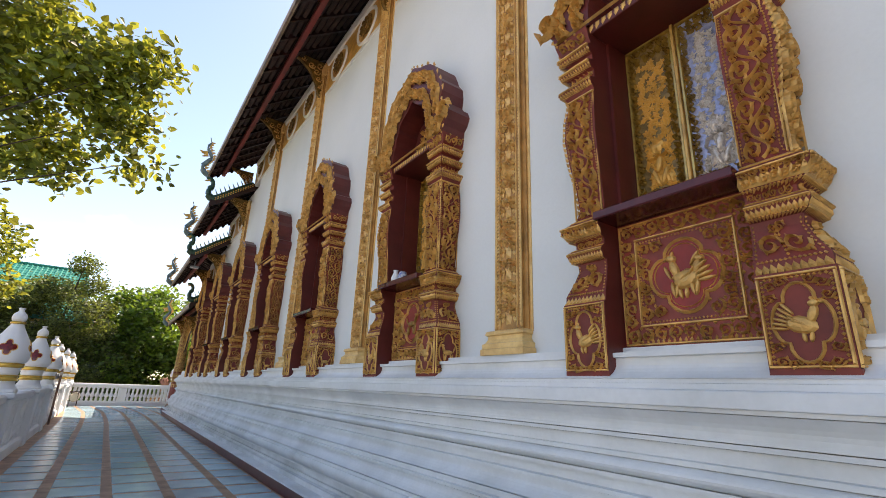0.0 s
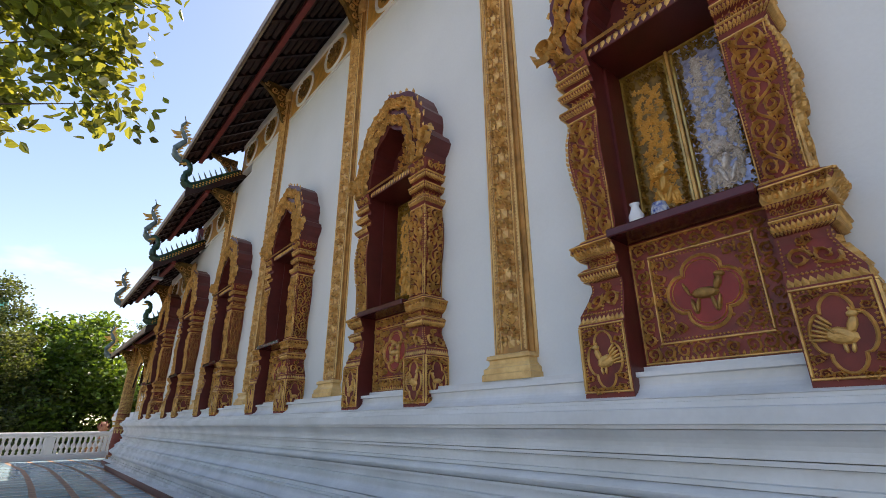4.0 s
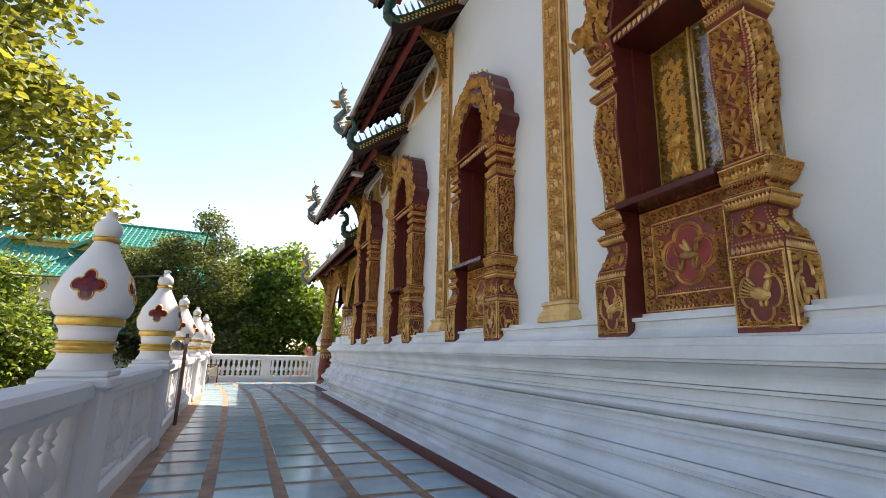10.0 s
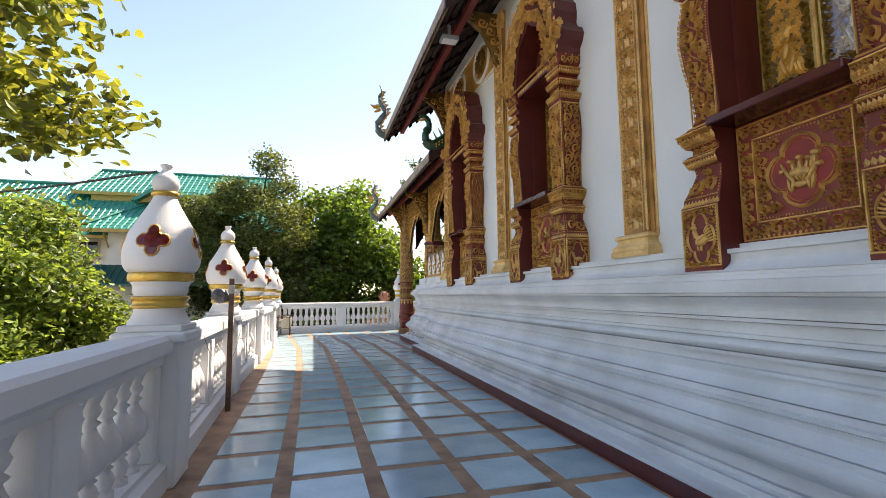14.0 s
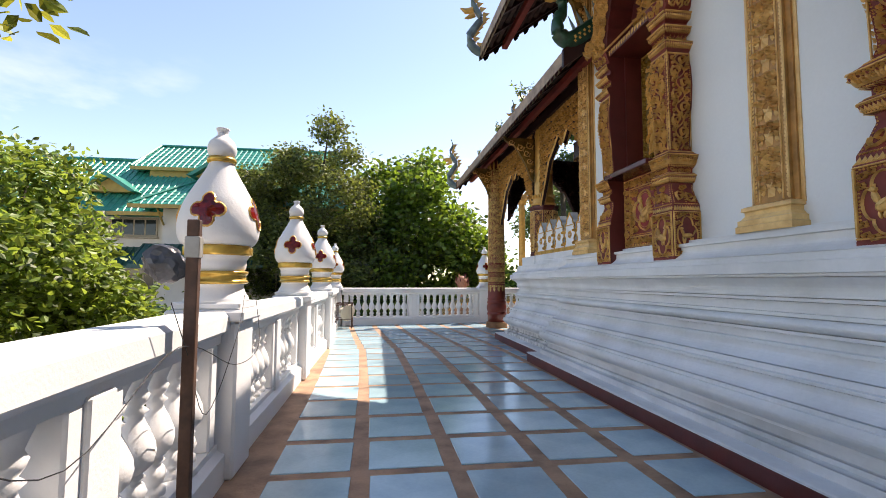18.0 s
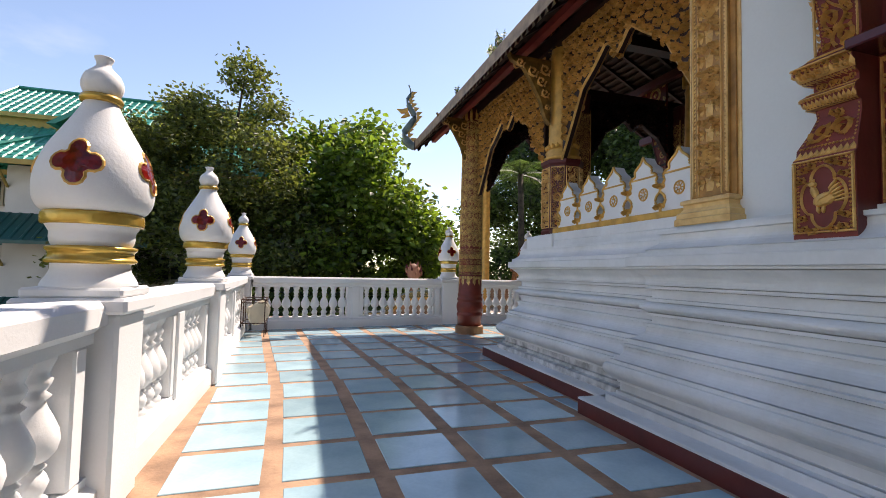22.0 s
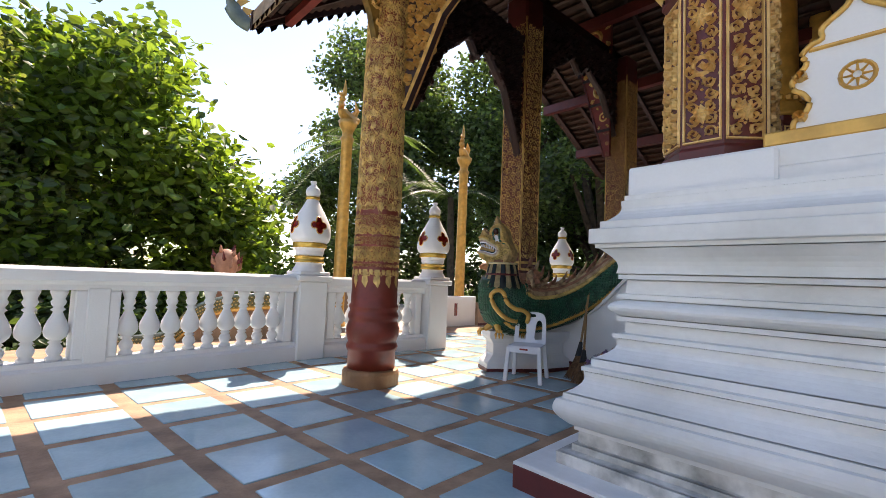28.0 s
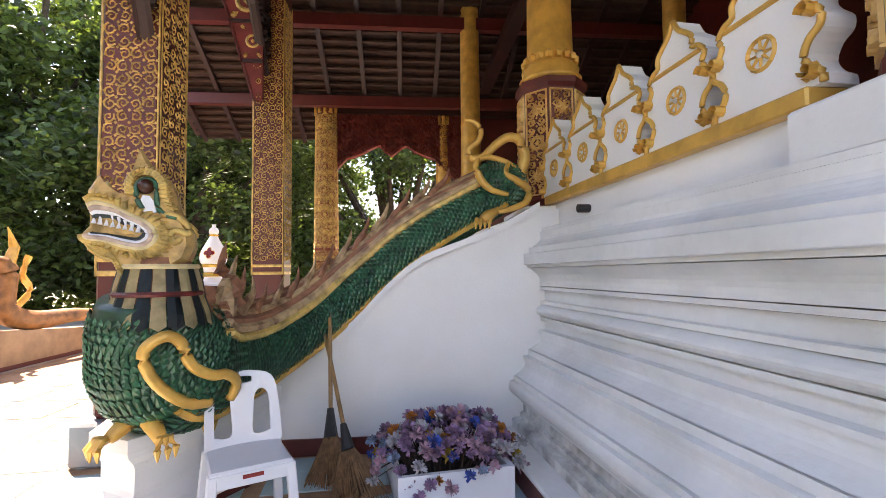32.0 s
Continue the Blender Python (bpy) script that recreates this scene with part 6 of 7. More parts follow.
def serpent():
    t = thing("stair_serpent", (0, 0, 0), "green scaled serpent rail with gilt head and open jaws", "serpent statue")
    K = [(6.34, 27.8, 1.97, .17), (6.34, 28.05, 1.83, .19), (6.34, 28.45, 1.6, .2), (6.32, 28.85, 1.3, .2), (6.2, 29.2, 1.03, .22), (5.95, 29.5, .85, .25), (5.62, 29.72, .78, .3), (5.37, 29.84, .83, .35), (5.24, 29.88, 1.02, .27), (5.18, 29.88, 1.2, .2)]
    q = spline(K, 6)
    part("body", tube([p[:3] for p in q], [p[3] for p in q], 20), "nagagreen", t, smooth=True)
    # overlapping scales
    pos, rad = [Vector(p[:3]) for p in q], [p[3] for p in q]
    cum = [0.0]
    for a, b in zip(pos, pos[1:]):
        cum.append(cum[-1] + (b - a).length)

    def at(s):
        for i in range(len(cum) - 1):
            if s <= cum[i + 1]:
                k = (s - cum[i]) / (cum[i + 1] - cum[i])
                return pos[i].lerp(pos[i + 1], k), rad[i] + (rad[i + 1] - rad[i]) * k, (pos[i + 1] - pos[i]).normalized()
        return pos[-1], rad[-1], (pos[-1] - pos[-2]).normalized()

    def on(u, v, h):
        c, r, d = at(min(max(v, 0), cum[-1]))
        a = d.cross(Vector((0, 0, 1)))
        if a.length < .1:
            a = Vector((1, 0, 0))
        a.normalize()
        b = a.cross(d)
        return c + (a * math.cos(u) + b * math.sin(u)) * (r + h)

    R = Relief(on)
    s, j = .05, 0
    while s < cum[-1] - .06:
        r = at(s)[1]
        n = max(14, int(2 * math.pi * r / .04))
        for i in range(n):
            u = 6.28319 * (i + .5 * (j % 2)) / n
            b = len(R.v)
            du = 3.14159 / n
            for uu, ss, h in ((u - du * .95, s - .008, .002), (u + du * .95, s - .008, .002), (u + du * .85, s + .016, .011), (u, s + .034, .017), (u - du * .85, s + .016, .011), (u, s + .014, .019)):
                R.v.append(on(uu, ss, h))
            R.f += [(b, b + 1, b + 5), (b + 1, b + 2, b + 5), (b + 2, b + 3, b + 5), (b + 3, b + 4, b + 5), (b + 4, b, b + 5)]
        s, j = s + .027, j + 1
    R.mesh("scale_skin", "nagascale", t, "green glazed overlapping scales")
    # layered back ridges, upswept crest feathers and belly trim
    S0, S1 = .12, cum[-1] - .34
    for u, mt, r in ((1.42, "nagarust", .04), (1.62, "nagacrest", .036), (1.82, "nagarust", .036), (2.02, "nagacrest", .036), (2.22, "nagarust", .034), (2.42, "nagacrest", .034), (2.6, "nagaflame", .026)):
        part("back_ridge", tube([on(u, S0 + (S1 - S0) * k / 40, .012) for k in range(41)], r, 7), mt, t)
    for k in range(15):
        s0 = .45 + k * (S1 - .5) / 14
        big = .6 + 1.1 * max(0, (k - 10) / 4)
        p = [Vector(on(2.1, s0 + .16 * big, .03)), Vector(on(1.95, s0 + .02, .09 * big)), Vector(on(1.8, s0 - .14 * big, .14 * big)), Vector(on(1.7, s0 - .24 * big, .2 * big)) + Vector((0, 0, .05 * big))]
        q2 = spline([tuple(v) for v in p], 3)
        part("crest_feather", tube(q2, [.05 * big * (1 - (g / (len(q2) - 1)) ** 2) + .004 for g in range(len(q2))], 6, None, .6), "nagacrest" if k % 2 else "nagarust", t, "weathered pinkish gold feather")
    part("belly_trim", tube([on(3.95, .05 + (cum[-1] - .45) * k / 50, .0) for k in range(51)], .03, 6), "goldpaint", t, "gold trim along the belly")
    # looped gilt fin on the chest
    F = [(5.25, 29.6, .655), (5.14, 29.67, .682), (5.04, 29.76, .80), (4.985, 29.79, .931), (4.985, 29.76, .99), (5.02, 29.70, 1.02), (5.065, 29.66, .98), (5.09, 29.64, .898), (5.125, 29.61, .844), (5.19, 29.56, .80), (5.26, 29.52, .79), (5.34, 29.5, .73), (5.36, 29.54, .64)]
    part("chest_fin", tube(spline([(x - .035, y - .03, z) for x, y, z in F], 4), .028, 7), "goldpaint", t, "curled gilt fin", smooth=True)
    # head frame: u forward, v up, w towards the terrace
    O, fw, sd = Vector((5.07, 29.87, 1.69)), Vector((-.3, .954, 0)), Vector((-.954, -.3, 0))

    def hd(u, v, w):
        return O + fw * u + Vector((0, 0, v)) + sd * (w - .125)

    # mane collar: two tiers of cream and dark feathers
    ax = -.085
    for v0, v1, r0, r1 in ((-.475, -.34, .2, .165), (-.63, -.475, .24, .19)):
        n = 20
        for i in range(n):
            b = bmesh.new()
            vs = []
            for r, vv in ((r0, v0), (r0 - .012, v0 + .05), (r1, v1)):
                for f in (0, .46, .92):
                    a = 6.28319 * (i + f) / n
                    vs.append(b.verts.new(hd(ax + (r + (.012 if f == .46 else 0)) * math.cos(a), vv - (.022 if f == .46 and vv == v0 else 0), r * math.sin(a))))
            for w in range(2):
                for g in range(2):
                    b.faces.new((vs[3 * w + g], vs[3 * w + g + 1], vs[3 * w + g + 4], vs[3 * w + g + 3]))
            bmesh.ops.solidify(b, geom=b.faces[:], thickness=.016)
            part("collar_feather", b, "nagacream" if i % 2 else "nagadark", t)
        part("collar_ring", tube([hd(ax + (r1 + .008) * math.cos(k * .2618), v1 - .005, (r1 + .008) * math.sin(k * .2618)) for k in range(25)], .014, 6), "nagared" if v1 < -.4 else "nagacream", t)
    part("neck", tube([hd(ax, v, 0) for v in (-.7, -.55, -.42, -.3)], [.2, .17, .15, .14], 16), "nagarust", t, smooth=True)
    outline = [(0.218, 0.024), (0.177, 0.105), (0.155, 0.073), (0.117, 0.040), (0.074, 0.013), (0.041, -0.003), (0.041, 0.067), (0.025, 0.143), (0.014, 0.208), (0.003, 0.257), (-0.024, 0.203), (-0.056, 0.154), (-0.094, 0.116), (-0.132, 0.094), (-0.159, 0.024), (-0.175, -0.052), (-0.203, -0.106), (-0.240, -0.171), (-0.248, -0.247), (-0.224, -0.312), (-0.159, -0.355), (-0.051, -0.371), (0.047, -0.361), (0.084, -0.301), (0.155, -0.281), (0.214, -0.252), (0.236, -0.220), (0.231, -0.176), (0.204, -0.147), (0.122, -0.171), (0.036, -0.195), (-0.008, -0.193), (0.025, -0.162), (0.112, -0.117), (0.187, -0.090), (0.214, -0.057), (0.213, -0.019)]
    mid_u, mid_v = .07, -.05

    def taper(u, v):
        return (1 - .5 * max(0, min(1, (u - .02) / .2))) * (1 - .72 * max(0, min(1, (v - .03) / .2)))

    cb = bmesh.new()
    rings = []
    for w, k in ((-.128, .9), (-.085, 1.0), (.085, 1.0), (.128, .9)):
        rings.append([cb.verts.new(hd(mid_u + (u - mid_u) * k, mid_v + (v - mid_v) * (.96 + .4 * (k - .9)), w * taper(u, v))) for u, v in outline])
    for a, b in zip(rings, rings[1:]):
        for k in range(len(outline)):
            g = (k + 1) % len(outline)
            cb.faces.new((a[k], a[g], b[g], b[k]))
    caps = [cb.faces.new(rings[0][::-1]), cb.faces.new(rings[-1])]
    bmesh.ops.triangulate(cb, faces=caps)
    bmesh.ops.recalc_face_normals(cb, faces=cb.faces)
    part("head", cb, "nagahead", t, "gilt head with open jaws, upturned snout and pointed crest")
    part("mouth_lining", loft([(-.04, -.175, -.13, .1), (.05, -.165, -.085, .118), (.12, -.15, -.06, .092), (.18, -.125, -.06, .072)], put=hd), "nagadark", t)
    lip_path = [(0.212, -0.036), (0.177, -0.019), (0.101, -0.041), (0.025, -0.084), (-0.051, -0.122), (-0.100, -0.176), (-0.094, -0.231), (-0.040, -0.268), (0.047, -0.258), (0.133, -0.225), (0.209, -0.214), (0.225, -0.193)]
    mu, mv = (0.030, -0.171)
    for sgn in (1, -1):
        def face(u, v, out=0.0):
            return tuple(hd(u, v, sgn * (.122 * taper(u, v) + out)))

        # nested lips bent round the corner of the mouth
        for k, mt, r, o in ((.5, "nagadark", .016, -.004), (.62, "plastic", .015, .004), (.74, "nagapink", .017, .008), (.87, "nagacream", .016, .008), (1.0, "nagaflame", .016, .004)):
            part("lip", tube(spline([face(mu + (u - mu) * (k if u < .12 else 1 - .3 * (1 - k)), mv + (v - mv) * k, o) for u, v in lip_path], 3), r, 7), mt, t, smooth=True)
        ring = spline([(u, v, 0) for u, v in lip_path], 3)
        for g in range(1, len(ring) - 1):
            u, v = ring[g][:2]
            d = Vector((u - mu, v - mv)).normalized()
            part("frill", tube([face(u, v, .004), face(u + d.x * .026 - .008, v + d.y * .03, .014), face(u + d.x * .045 - .024, v + d.y * .05, .002)], [.017, .014, .002], 6), "nagaflame", t)
        for i in range(8):
            f = i / 7
            for v0, dv, u0 in ((-.045 - .105 * f, -.032, .185 - .20 * f), (-.135 - .045 * f, .03, .18 - .19 * f)):
                b = 1.7 if i == 1 else 1
                part("tooth", tube([face(u0, v0, .008), face(u0, v0 + dv * b, .004)], [.012, .002], 5), "plastic", t, "white pointed tooth")
        e = bmesh.new()
        bmesh.ops.create_uvsphere(e, u_segments=16, v_segments=10, radius=.04)
        bmesh.ops.translate(e, verts=e.verts, vec=Vector(face(*(-0.035, 0.048), .0)))
        part("eye", e, "eyebrown", t, "dark brown glass eye", smooth=True)
        wb = bmesh.new()
        loop = [(-0.027, 0.002), (-0.056, 0.000), (-0.075, -0.030), (-0.086, -0.079), (-0.056, -0.087), (-0.018, -0.071), (-0.012, -0.036)]
        lo, hi = [wb.verts.new(face(u, v, -.02)) for u, v in loop], [wb.verts.new(face(u, v, .012)) for u, v in loop]
        wb.faces.new(hi), wb.faces.new(lo[::-1])
        for k in range(len(loop)):
            g = (k + 1) % len(loop)
            wb.faces.new((lo[k], lo[g], hi[g], hi[k]))
        bmesh.ops.recalc_face_normals(wb, faces=wb.faces)
        part("eye_white", wb, "plastic", t, "white painted tear below the eye")
        part("eye_rim", tube(spline([face(u, v, .01) for u, v in [(-0.027, -0.065), (-0.005, -0.019), (0.002, 0.029), (-0.008, 0.069), (-0.038, 0.087), (-0.073, 0.073), (-0.086, 0.024), (-0.086, -0.030), (-0.100, -0.071), (-0.132, -0.093), (-0.175, -0.104)]], 3), .013, 7), "nagascale", t, "green eye rim", smooth=True)
        ring = spline([(u, v, 0) for u, v in [(0.034, 0.013), (0.044, 0.062), (0.019, 0.116), (-0.035, 0.138), (-0.089, 0.116), (-0.121, 0.067), (-0.132, 0.002), (-0.159, -0.057)]], 3)
        for g in range(len(ring)):
            u, v = ring[g][:2]
            d = Vector((u - .0, v - .02)).normalized()
            part("brow_flame", tube([face(u - d.x * .03, v - d.y * .03, .006), face(u, v, .016), face(u + d.x * .02, v + d.y * .02 + .006, .0)], [.016, .013, .002], 6), "nagaflame", t)
        part("cheek_scroll", tube(spline([face(u, v, .008) for u, v in [(-0.105, -0.090), (-0.170, -0.095), (-0.230, -0.149), (-0.224, -0.182), (-0.170, -0.166), (-0.148, -0.193), (-0.170, -0.225), (-0.192, -0.203)]], 3), .016, 7), "nagaflame", t, smooth=True)
        ring = spline([(u, v, 0) for u, v in [(0.198, -0.252), (0.155, -0.279), (0.101, -0.301), (0.068, -0.355)]], 4)
        for g in range(len(ring)):
            u, v = ring[g][:2]
            part("beard_flame", tube([face(u, v + .02, .0), face(u - .008, v - .008, .012), face(u - .022, v - .034, .0)], [.016, .014, .002], 6), "nagaflame", t)
    for k in range(5):
        part("snout_fold", tube(spline([hd(.175 - .028 * k, .09 - .03 * k, .03), hd(.18 - .028 * k, .105 - .03 * k, 0), hd(.175 - .028 * k, .09 - .03 * k, -.03)], 3), .012, 6), "nagacream" if k % 2 else "nagarust", t)
    # feet gripping the pedestal edge
    for fx, fy, a in ((5.08, 29.74, 4.0), (5.1, 29.99, 2.6), (5.4, 29.7, 4.5)):
        c, d = math.cos(a), math.sin(a)
        ft = part("foot", tube(spline([(fx - c * .14, fy - d * .14, .6), (fx - c * .06, fy - d * .06, .56), (fx, fy, .52)], 3), [.05, .05, .046, .042, .038, .034, .028], 8), "goldpaint", t, "gilt clawed foot", smooth=True)
        for k in (-1, 0, 1):
            g = a + .55 * k
            cx, cy = math.cos(g), math.sin(g)
            part("claw", tube([(fx, fy, .525), (fx + cx * .05, fy + cy * .05, .525), (fx + cx * .08, fy + cy * .08, .49), (fx + cx * .075, fy + cy * .075, .44)], [.02, .021, .017, .004], 6), "goldpaint", ft)
    # rounded green haunch with gilt bands, gilt claw on the wall's top and the curled tail
    hb = bmesh.new()
    bmesh.ops.create_uvsphere(hb, u_segments=24, v_segments=14, radius=1)
    bmesh.ops.transform(hb, matrix=Matrix.Translation((6.33, 27.82, 1.985)) @ Matrix.Diagonal((.2, .225, .2, 1)), verts=hb.verts)
    hn = part("haunch", hb, "nagagreen", t, smooth=True)

    def shell(u, v, h):
        return (6.33 - (.2 + h) * math.cos(u) * math.cos(v), 27.82 + (.225 + h) * math.sin(u) * math.cos(v), 1.985 + (.2 + h) * math.sin(v))

    H = Relief(shell)
    for j in range(14):
        v = -1.3 + j * .2
        n = max(4, int(26 * math.cos(v)))
        for i in range(n):
            H.leaf(-1.6 + 3.2 * (i + .5 * (j % 2)) / n, v, 1.57, .2, .016)
    H.mesh("scale_skin", "nagascale", hn)
    for K2, r in (([(6.2, 28.0, 2.17), (6.14, 28.03, 2.1), (6.12, 28.0, 2.0), (6.12, 27.92, 1.92), (6.12, 27.79, 1.885)], .03), ([(6.17, 27.77, 2.14), (6.14, 27.8, 2.05), (6.14, 27.73, 2.0), (6.17, 27.62, 1.93), (6.15, 27.65, 1.83), (6.12, 27.77, 1.775), (6.12, 27.87, 1.75)], .03), ([(6.2, 28.0, 2.17), (6.22, 27.9, 2.19), (6.22, 27.74, 2.13), (6.22, 27.62, 1.98)], .024)):
        q2 = spline(K2, 4)
        part("gilt_band", tube(q2, [r * (.45 + .55 * math.sin(3.1416 * (g + 1) / (len(q2) + 1))) for g in range(len(q2))], 7), "goldpaint", hn, smooth=True)
    ft = part("foot", tube([(6.13, 27.88, 1.76), (6.12, 27.95, 1.72), (6.11, 27.99, 1.69)], [.03, .045, .04], 8), "goldpaint", t, "gilt clawed foot", smooth=True)
    for k in range(4):
        y = 27.93 + k * .034
        part("claw", tube([(6.11, y, 1.70), (6.09, y + .012, 1.665), (6.1, y + .014, 1.62)], [.017, .016, .005], 6), "goldpaint", ft)
    q2 = spline([(6.27, 27.66, 2.06), (6.25, 27.62, 2.2), (6.25, 27.66, 2.33), (6.25, 27.75, 2.36), (6.25, 27.85, 2.3), (6.25, 27.96, 2.2), (6.25, 28.05, 2.19), (6.25, 28.07, 2.26), (6.25, 27.99, 2.33), (6.25, 27.97, 2.42), (6.25, 28.03, 2.48), (6.25, 28.1, 2.49)], 4)
    part("curled_tail", tube(q2, [.045 - .03 * g / len(q2) for g in range(len(q2))], 8), "goldpaint", t, "curled gilt tail", smooth=True)
    return t


serpent()


# ---- loose things round the stair ----
def chair():
    t = thing("plastic_chair", (5.15, 29.36, .008), "white moulded plastic chair with a slotted back", "chair")
    t.rotation_euler, t.scale = (0, 0, radians(-64)), (.92, .92, .93)
    # local: faces -y... front edge at y = -.2
    s = box(-.2, -.2, .41, .2, .2, .435, .01)
    part("seat", s, "plastic", t)
    part("seat_apron", box(-.19, -.205, .35, .19, -.185, .42, .005), "plastic", t)
    for x in (-.185, .185):
        for y, sp in ((-.18, -.05), (.19, .06)):
            b = bmesh.new()
            vs = bx(b, x - .024, y - .024, .005, x + .024, y + .024, .42, .006)
            for v in b.verts:
                k = (1 - v.co.z / .42)
                v.co.y += sp * k
                v.co.x += (.03 if x > 0 else -.03) * k
            part("leg", b, "plastic", t)
    def ring_of(pts):
        return spline(pts + [pts[0]], 3)[:-1]

    loops = [ring_of([(-.2, .41), (-.2, .6), (-.185, .74), (-.14, .805), (0, .825), (.14, .805), (.185, .74), (.2, .6), (.2, .41), (.1, .405), (0, .405), (-.1, .405)])]
    loops.append(ring_of([(-.055, .775), (-.05, .79), (0, .795), (.05, .79), (.055, .775), (.05, .76), (0, .755), (-.05, .76)]))
    for q in (-1, 1):
        loops.append(ring_of([(q * .15, .49), (q * .15, .6), (q * .14, .69), (q * .105, .72), (q * .07, .69), (q * .06, .6), (q * .055, .49), (q * .1, .475)]))
    b = bmesh.new()
    es = []
    for lp in loops:
        vs = [b.verts.new((x, .19, z)) for x, z in lp]
        es += [b.edges.new((vs[k - 1], vs[k])) for k in range(len(vs))]
    bmesh.ops.triangle_fill(b, edges=es, use_beauty=True, use_dissolve=False)
    bmesh.ops.recalc_face_normals(b, faces=b.faces)
    bmesh.ops.solidify(b, geom=b.faces[:], thickness=.018)
    for v in b.verts:
        v.co.y += (v.co.z - .41) * .24 - .04 * (v.co.x / .2) ** 2
    part("backrest", b, "plastic", t, "slotted backrest with a grip hole")
    part("label_sticker", box(-.05, -.2065, .385, .05, -.2055, .405), "red", t, "small red sticker")


chair()


def broom(base, top, fan_dir):
    t = thing("broom", base, "straw broom with a bamboo handle leaning on the stair wall", "broom", "brooms by the stair")
    d = Vector(top) - Vector(base)
    part("handle", tube([d * .28, d * .6 + Vector((.01, 0, 0)), d], .014, 7), "bamboo", t)
    part("binding", tube([d * .2, d * .32], [.045, .02], 8), "blackband", t, "dark binding")
    b = bmesh.new()
    rng = random.Random(int(base[0] * 100))
    for i in range(170):
        a = rng.uniform(-1, 1)
        e = Vector((fan_dir[0] * a * .17 + rng.uniform(-.03, .03), fan_dir[1] * a * .17 + rng.uniform(-.03, .03), rng.uniform(.0, .03)))
        tube([d * .24 + e * .1, d * .12 + e * .5, e], [.006, .005, .003], 4, b)
    part("straw", b, "straw", t, "brown straw bristles")["kind"] = "stuff"


broom((5.62, 29.02, .008), (6.14, 29.12, 1.36), (.3, 1))
broom((5.5, 28.85, .008), (6.15, 29.2, 1.12), (.2, 1))


def flower_box():
    t = thing("flower_box", (5.6, 28.33, .008), "white foam box of tinsel flowers", "flower box")
    b = bmesh.new()
    bx(b, -.3, -.33, 0, .3, .33, .02), bx(b, -.3, -.33, .02, -.27, .33, .2), bx(b, .27, -.33, .02, .3, .33, .2), bx(b, -.27, -.33, .02, .27, -.3, .2), bx(b, -.27, .3, .02, .27, .33, .2)
    part("foam_box", b, "plastic", t)
    # plain near-black block filling the box below the blooms
    part("dark_inside", box(-.26, -.29, .03, .26, .29, .15), "blackband", t, "near-black block filling the box")
    rng = random.Random(5)
    stems = bmesh.new()
    for i in range(210):
        a, q = i * 2.39996, math.sqrt((i + .5) / 210)
        c = Vector((.37 * q * math.cos(a) + rng.uniform(-.03, .03), .47 * q * math.sin(a) + rng.uniform(-.03, .03), .19 + .2 * (1 - q ** 3) + rng.uniform(-.05, .05)))
        if q > .9 and rng.random() < .5:
            c.z -= .1
        tube([(c.x * .5, c.y * .5, .12), c * .75 + Vector((0, 0, .08)), c], .003, 3, stems)
        R = Relief(lambda u, v, h: (u, v, h))
        r = rng.uniform(.03, .05)
        for k in range(34):
            d = Vector((rng.gauss(0, 1), rng.gauss(0, 1), rng.gauss(.3, .8))).normalized()
            e = d.orthogonal().normalized() * r * .22
            b0 = len(R.v)
            R.v += [tuple(c + d * r * .15 - e), tuple(c + d * r * .15 + e), tuple(c + d * r * rng.uniform(.8, 1.1) + e * .5), tuple(c + d * r * rng.uniform(.8, 1.1) - e * .5)]
            R.f.append((b0, b0 + 1, b0 + 2, b0 + 3))
        R.mesh("bloom", rng.choice(("tinsel_p", "tinsel_p", "tinsel_b", "tinsel_k", "tinsel_k", "tinsel_w", "tinsel_p")) if i % 19 not in (3, 7, 11) else ("tinsel_o", "tinsel_y", "tinsel_u")[i % 3], t)
    part("stem_tangle", stems, "rust", t)["kind"] = "stuff"
    t.rotation_euler = (0, 0, radians(8))


flower_box()


def loudspeaker():
    t = thing("loudspeaker", (-.66, 30.4, .008), "pair of cream horn loudspeakers in a rusty wire stand", "loudspeaker")
    b = bmesh.new()
    for z in (.25, .62, .68):
        for p, q in (((-.2, -.35), (.2, -.35)), ((.2, -.35), (.2, .35)), ((.2, .35), (-.2, .35)), ((-.2, .35), (-.2, -.35))):
            tube([(*p, z), (*q, z)], .01, 5, b)
    for x in (-.2, .2):
        for y in (-.35, .35, 0):
            tube([(x, y, 0), (x, y, .68)], .01, 5, b)
    t.scale = (1.0, 1.0, 1.0)
    part("wire_frame", b, "rust", t, "rusty wire stand")
    for y in (-.18, .2):
        h = lathe([(.2, 0), (.22, .015), (.21, .03), (.14, .12), (.085, .22), (.075, .3)], 20)
        o = part("horn", h, "hornplastic", t, "cream plastic horn", smooth=False)
        o.rotation_euler, o.location = (0, radians(-80), radians(-50)), (.1, y - .12, .42)
        i = part("driver", lathe([(.03, .02), (.06, .06), (.075, .2)], 14), "hornplastic", o)


loudspeaker()


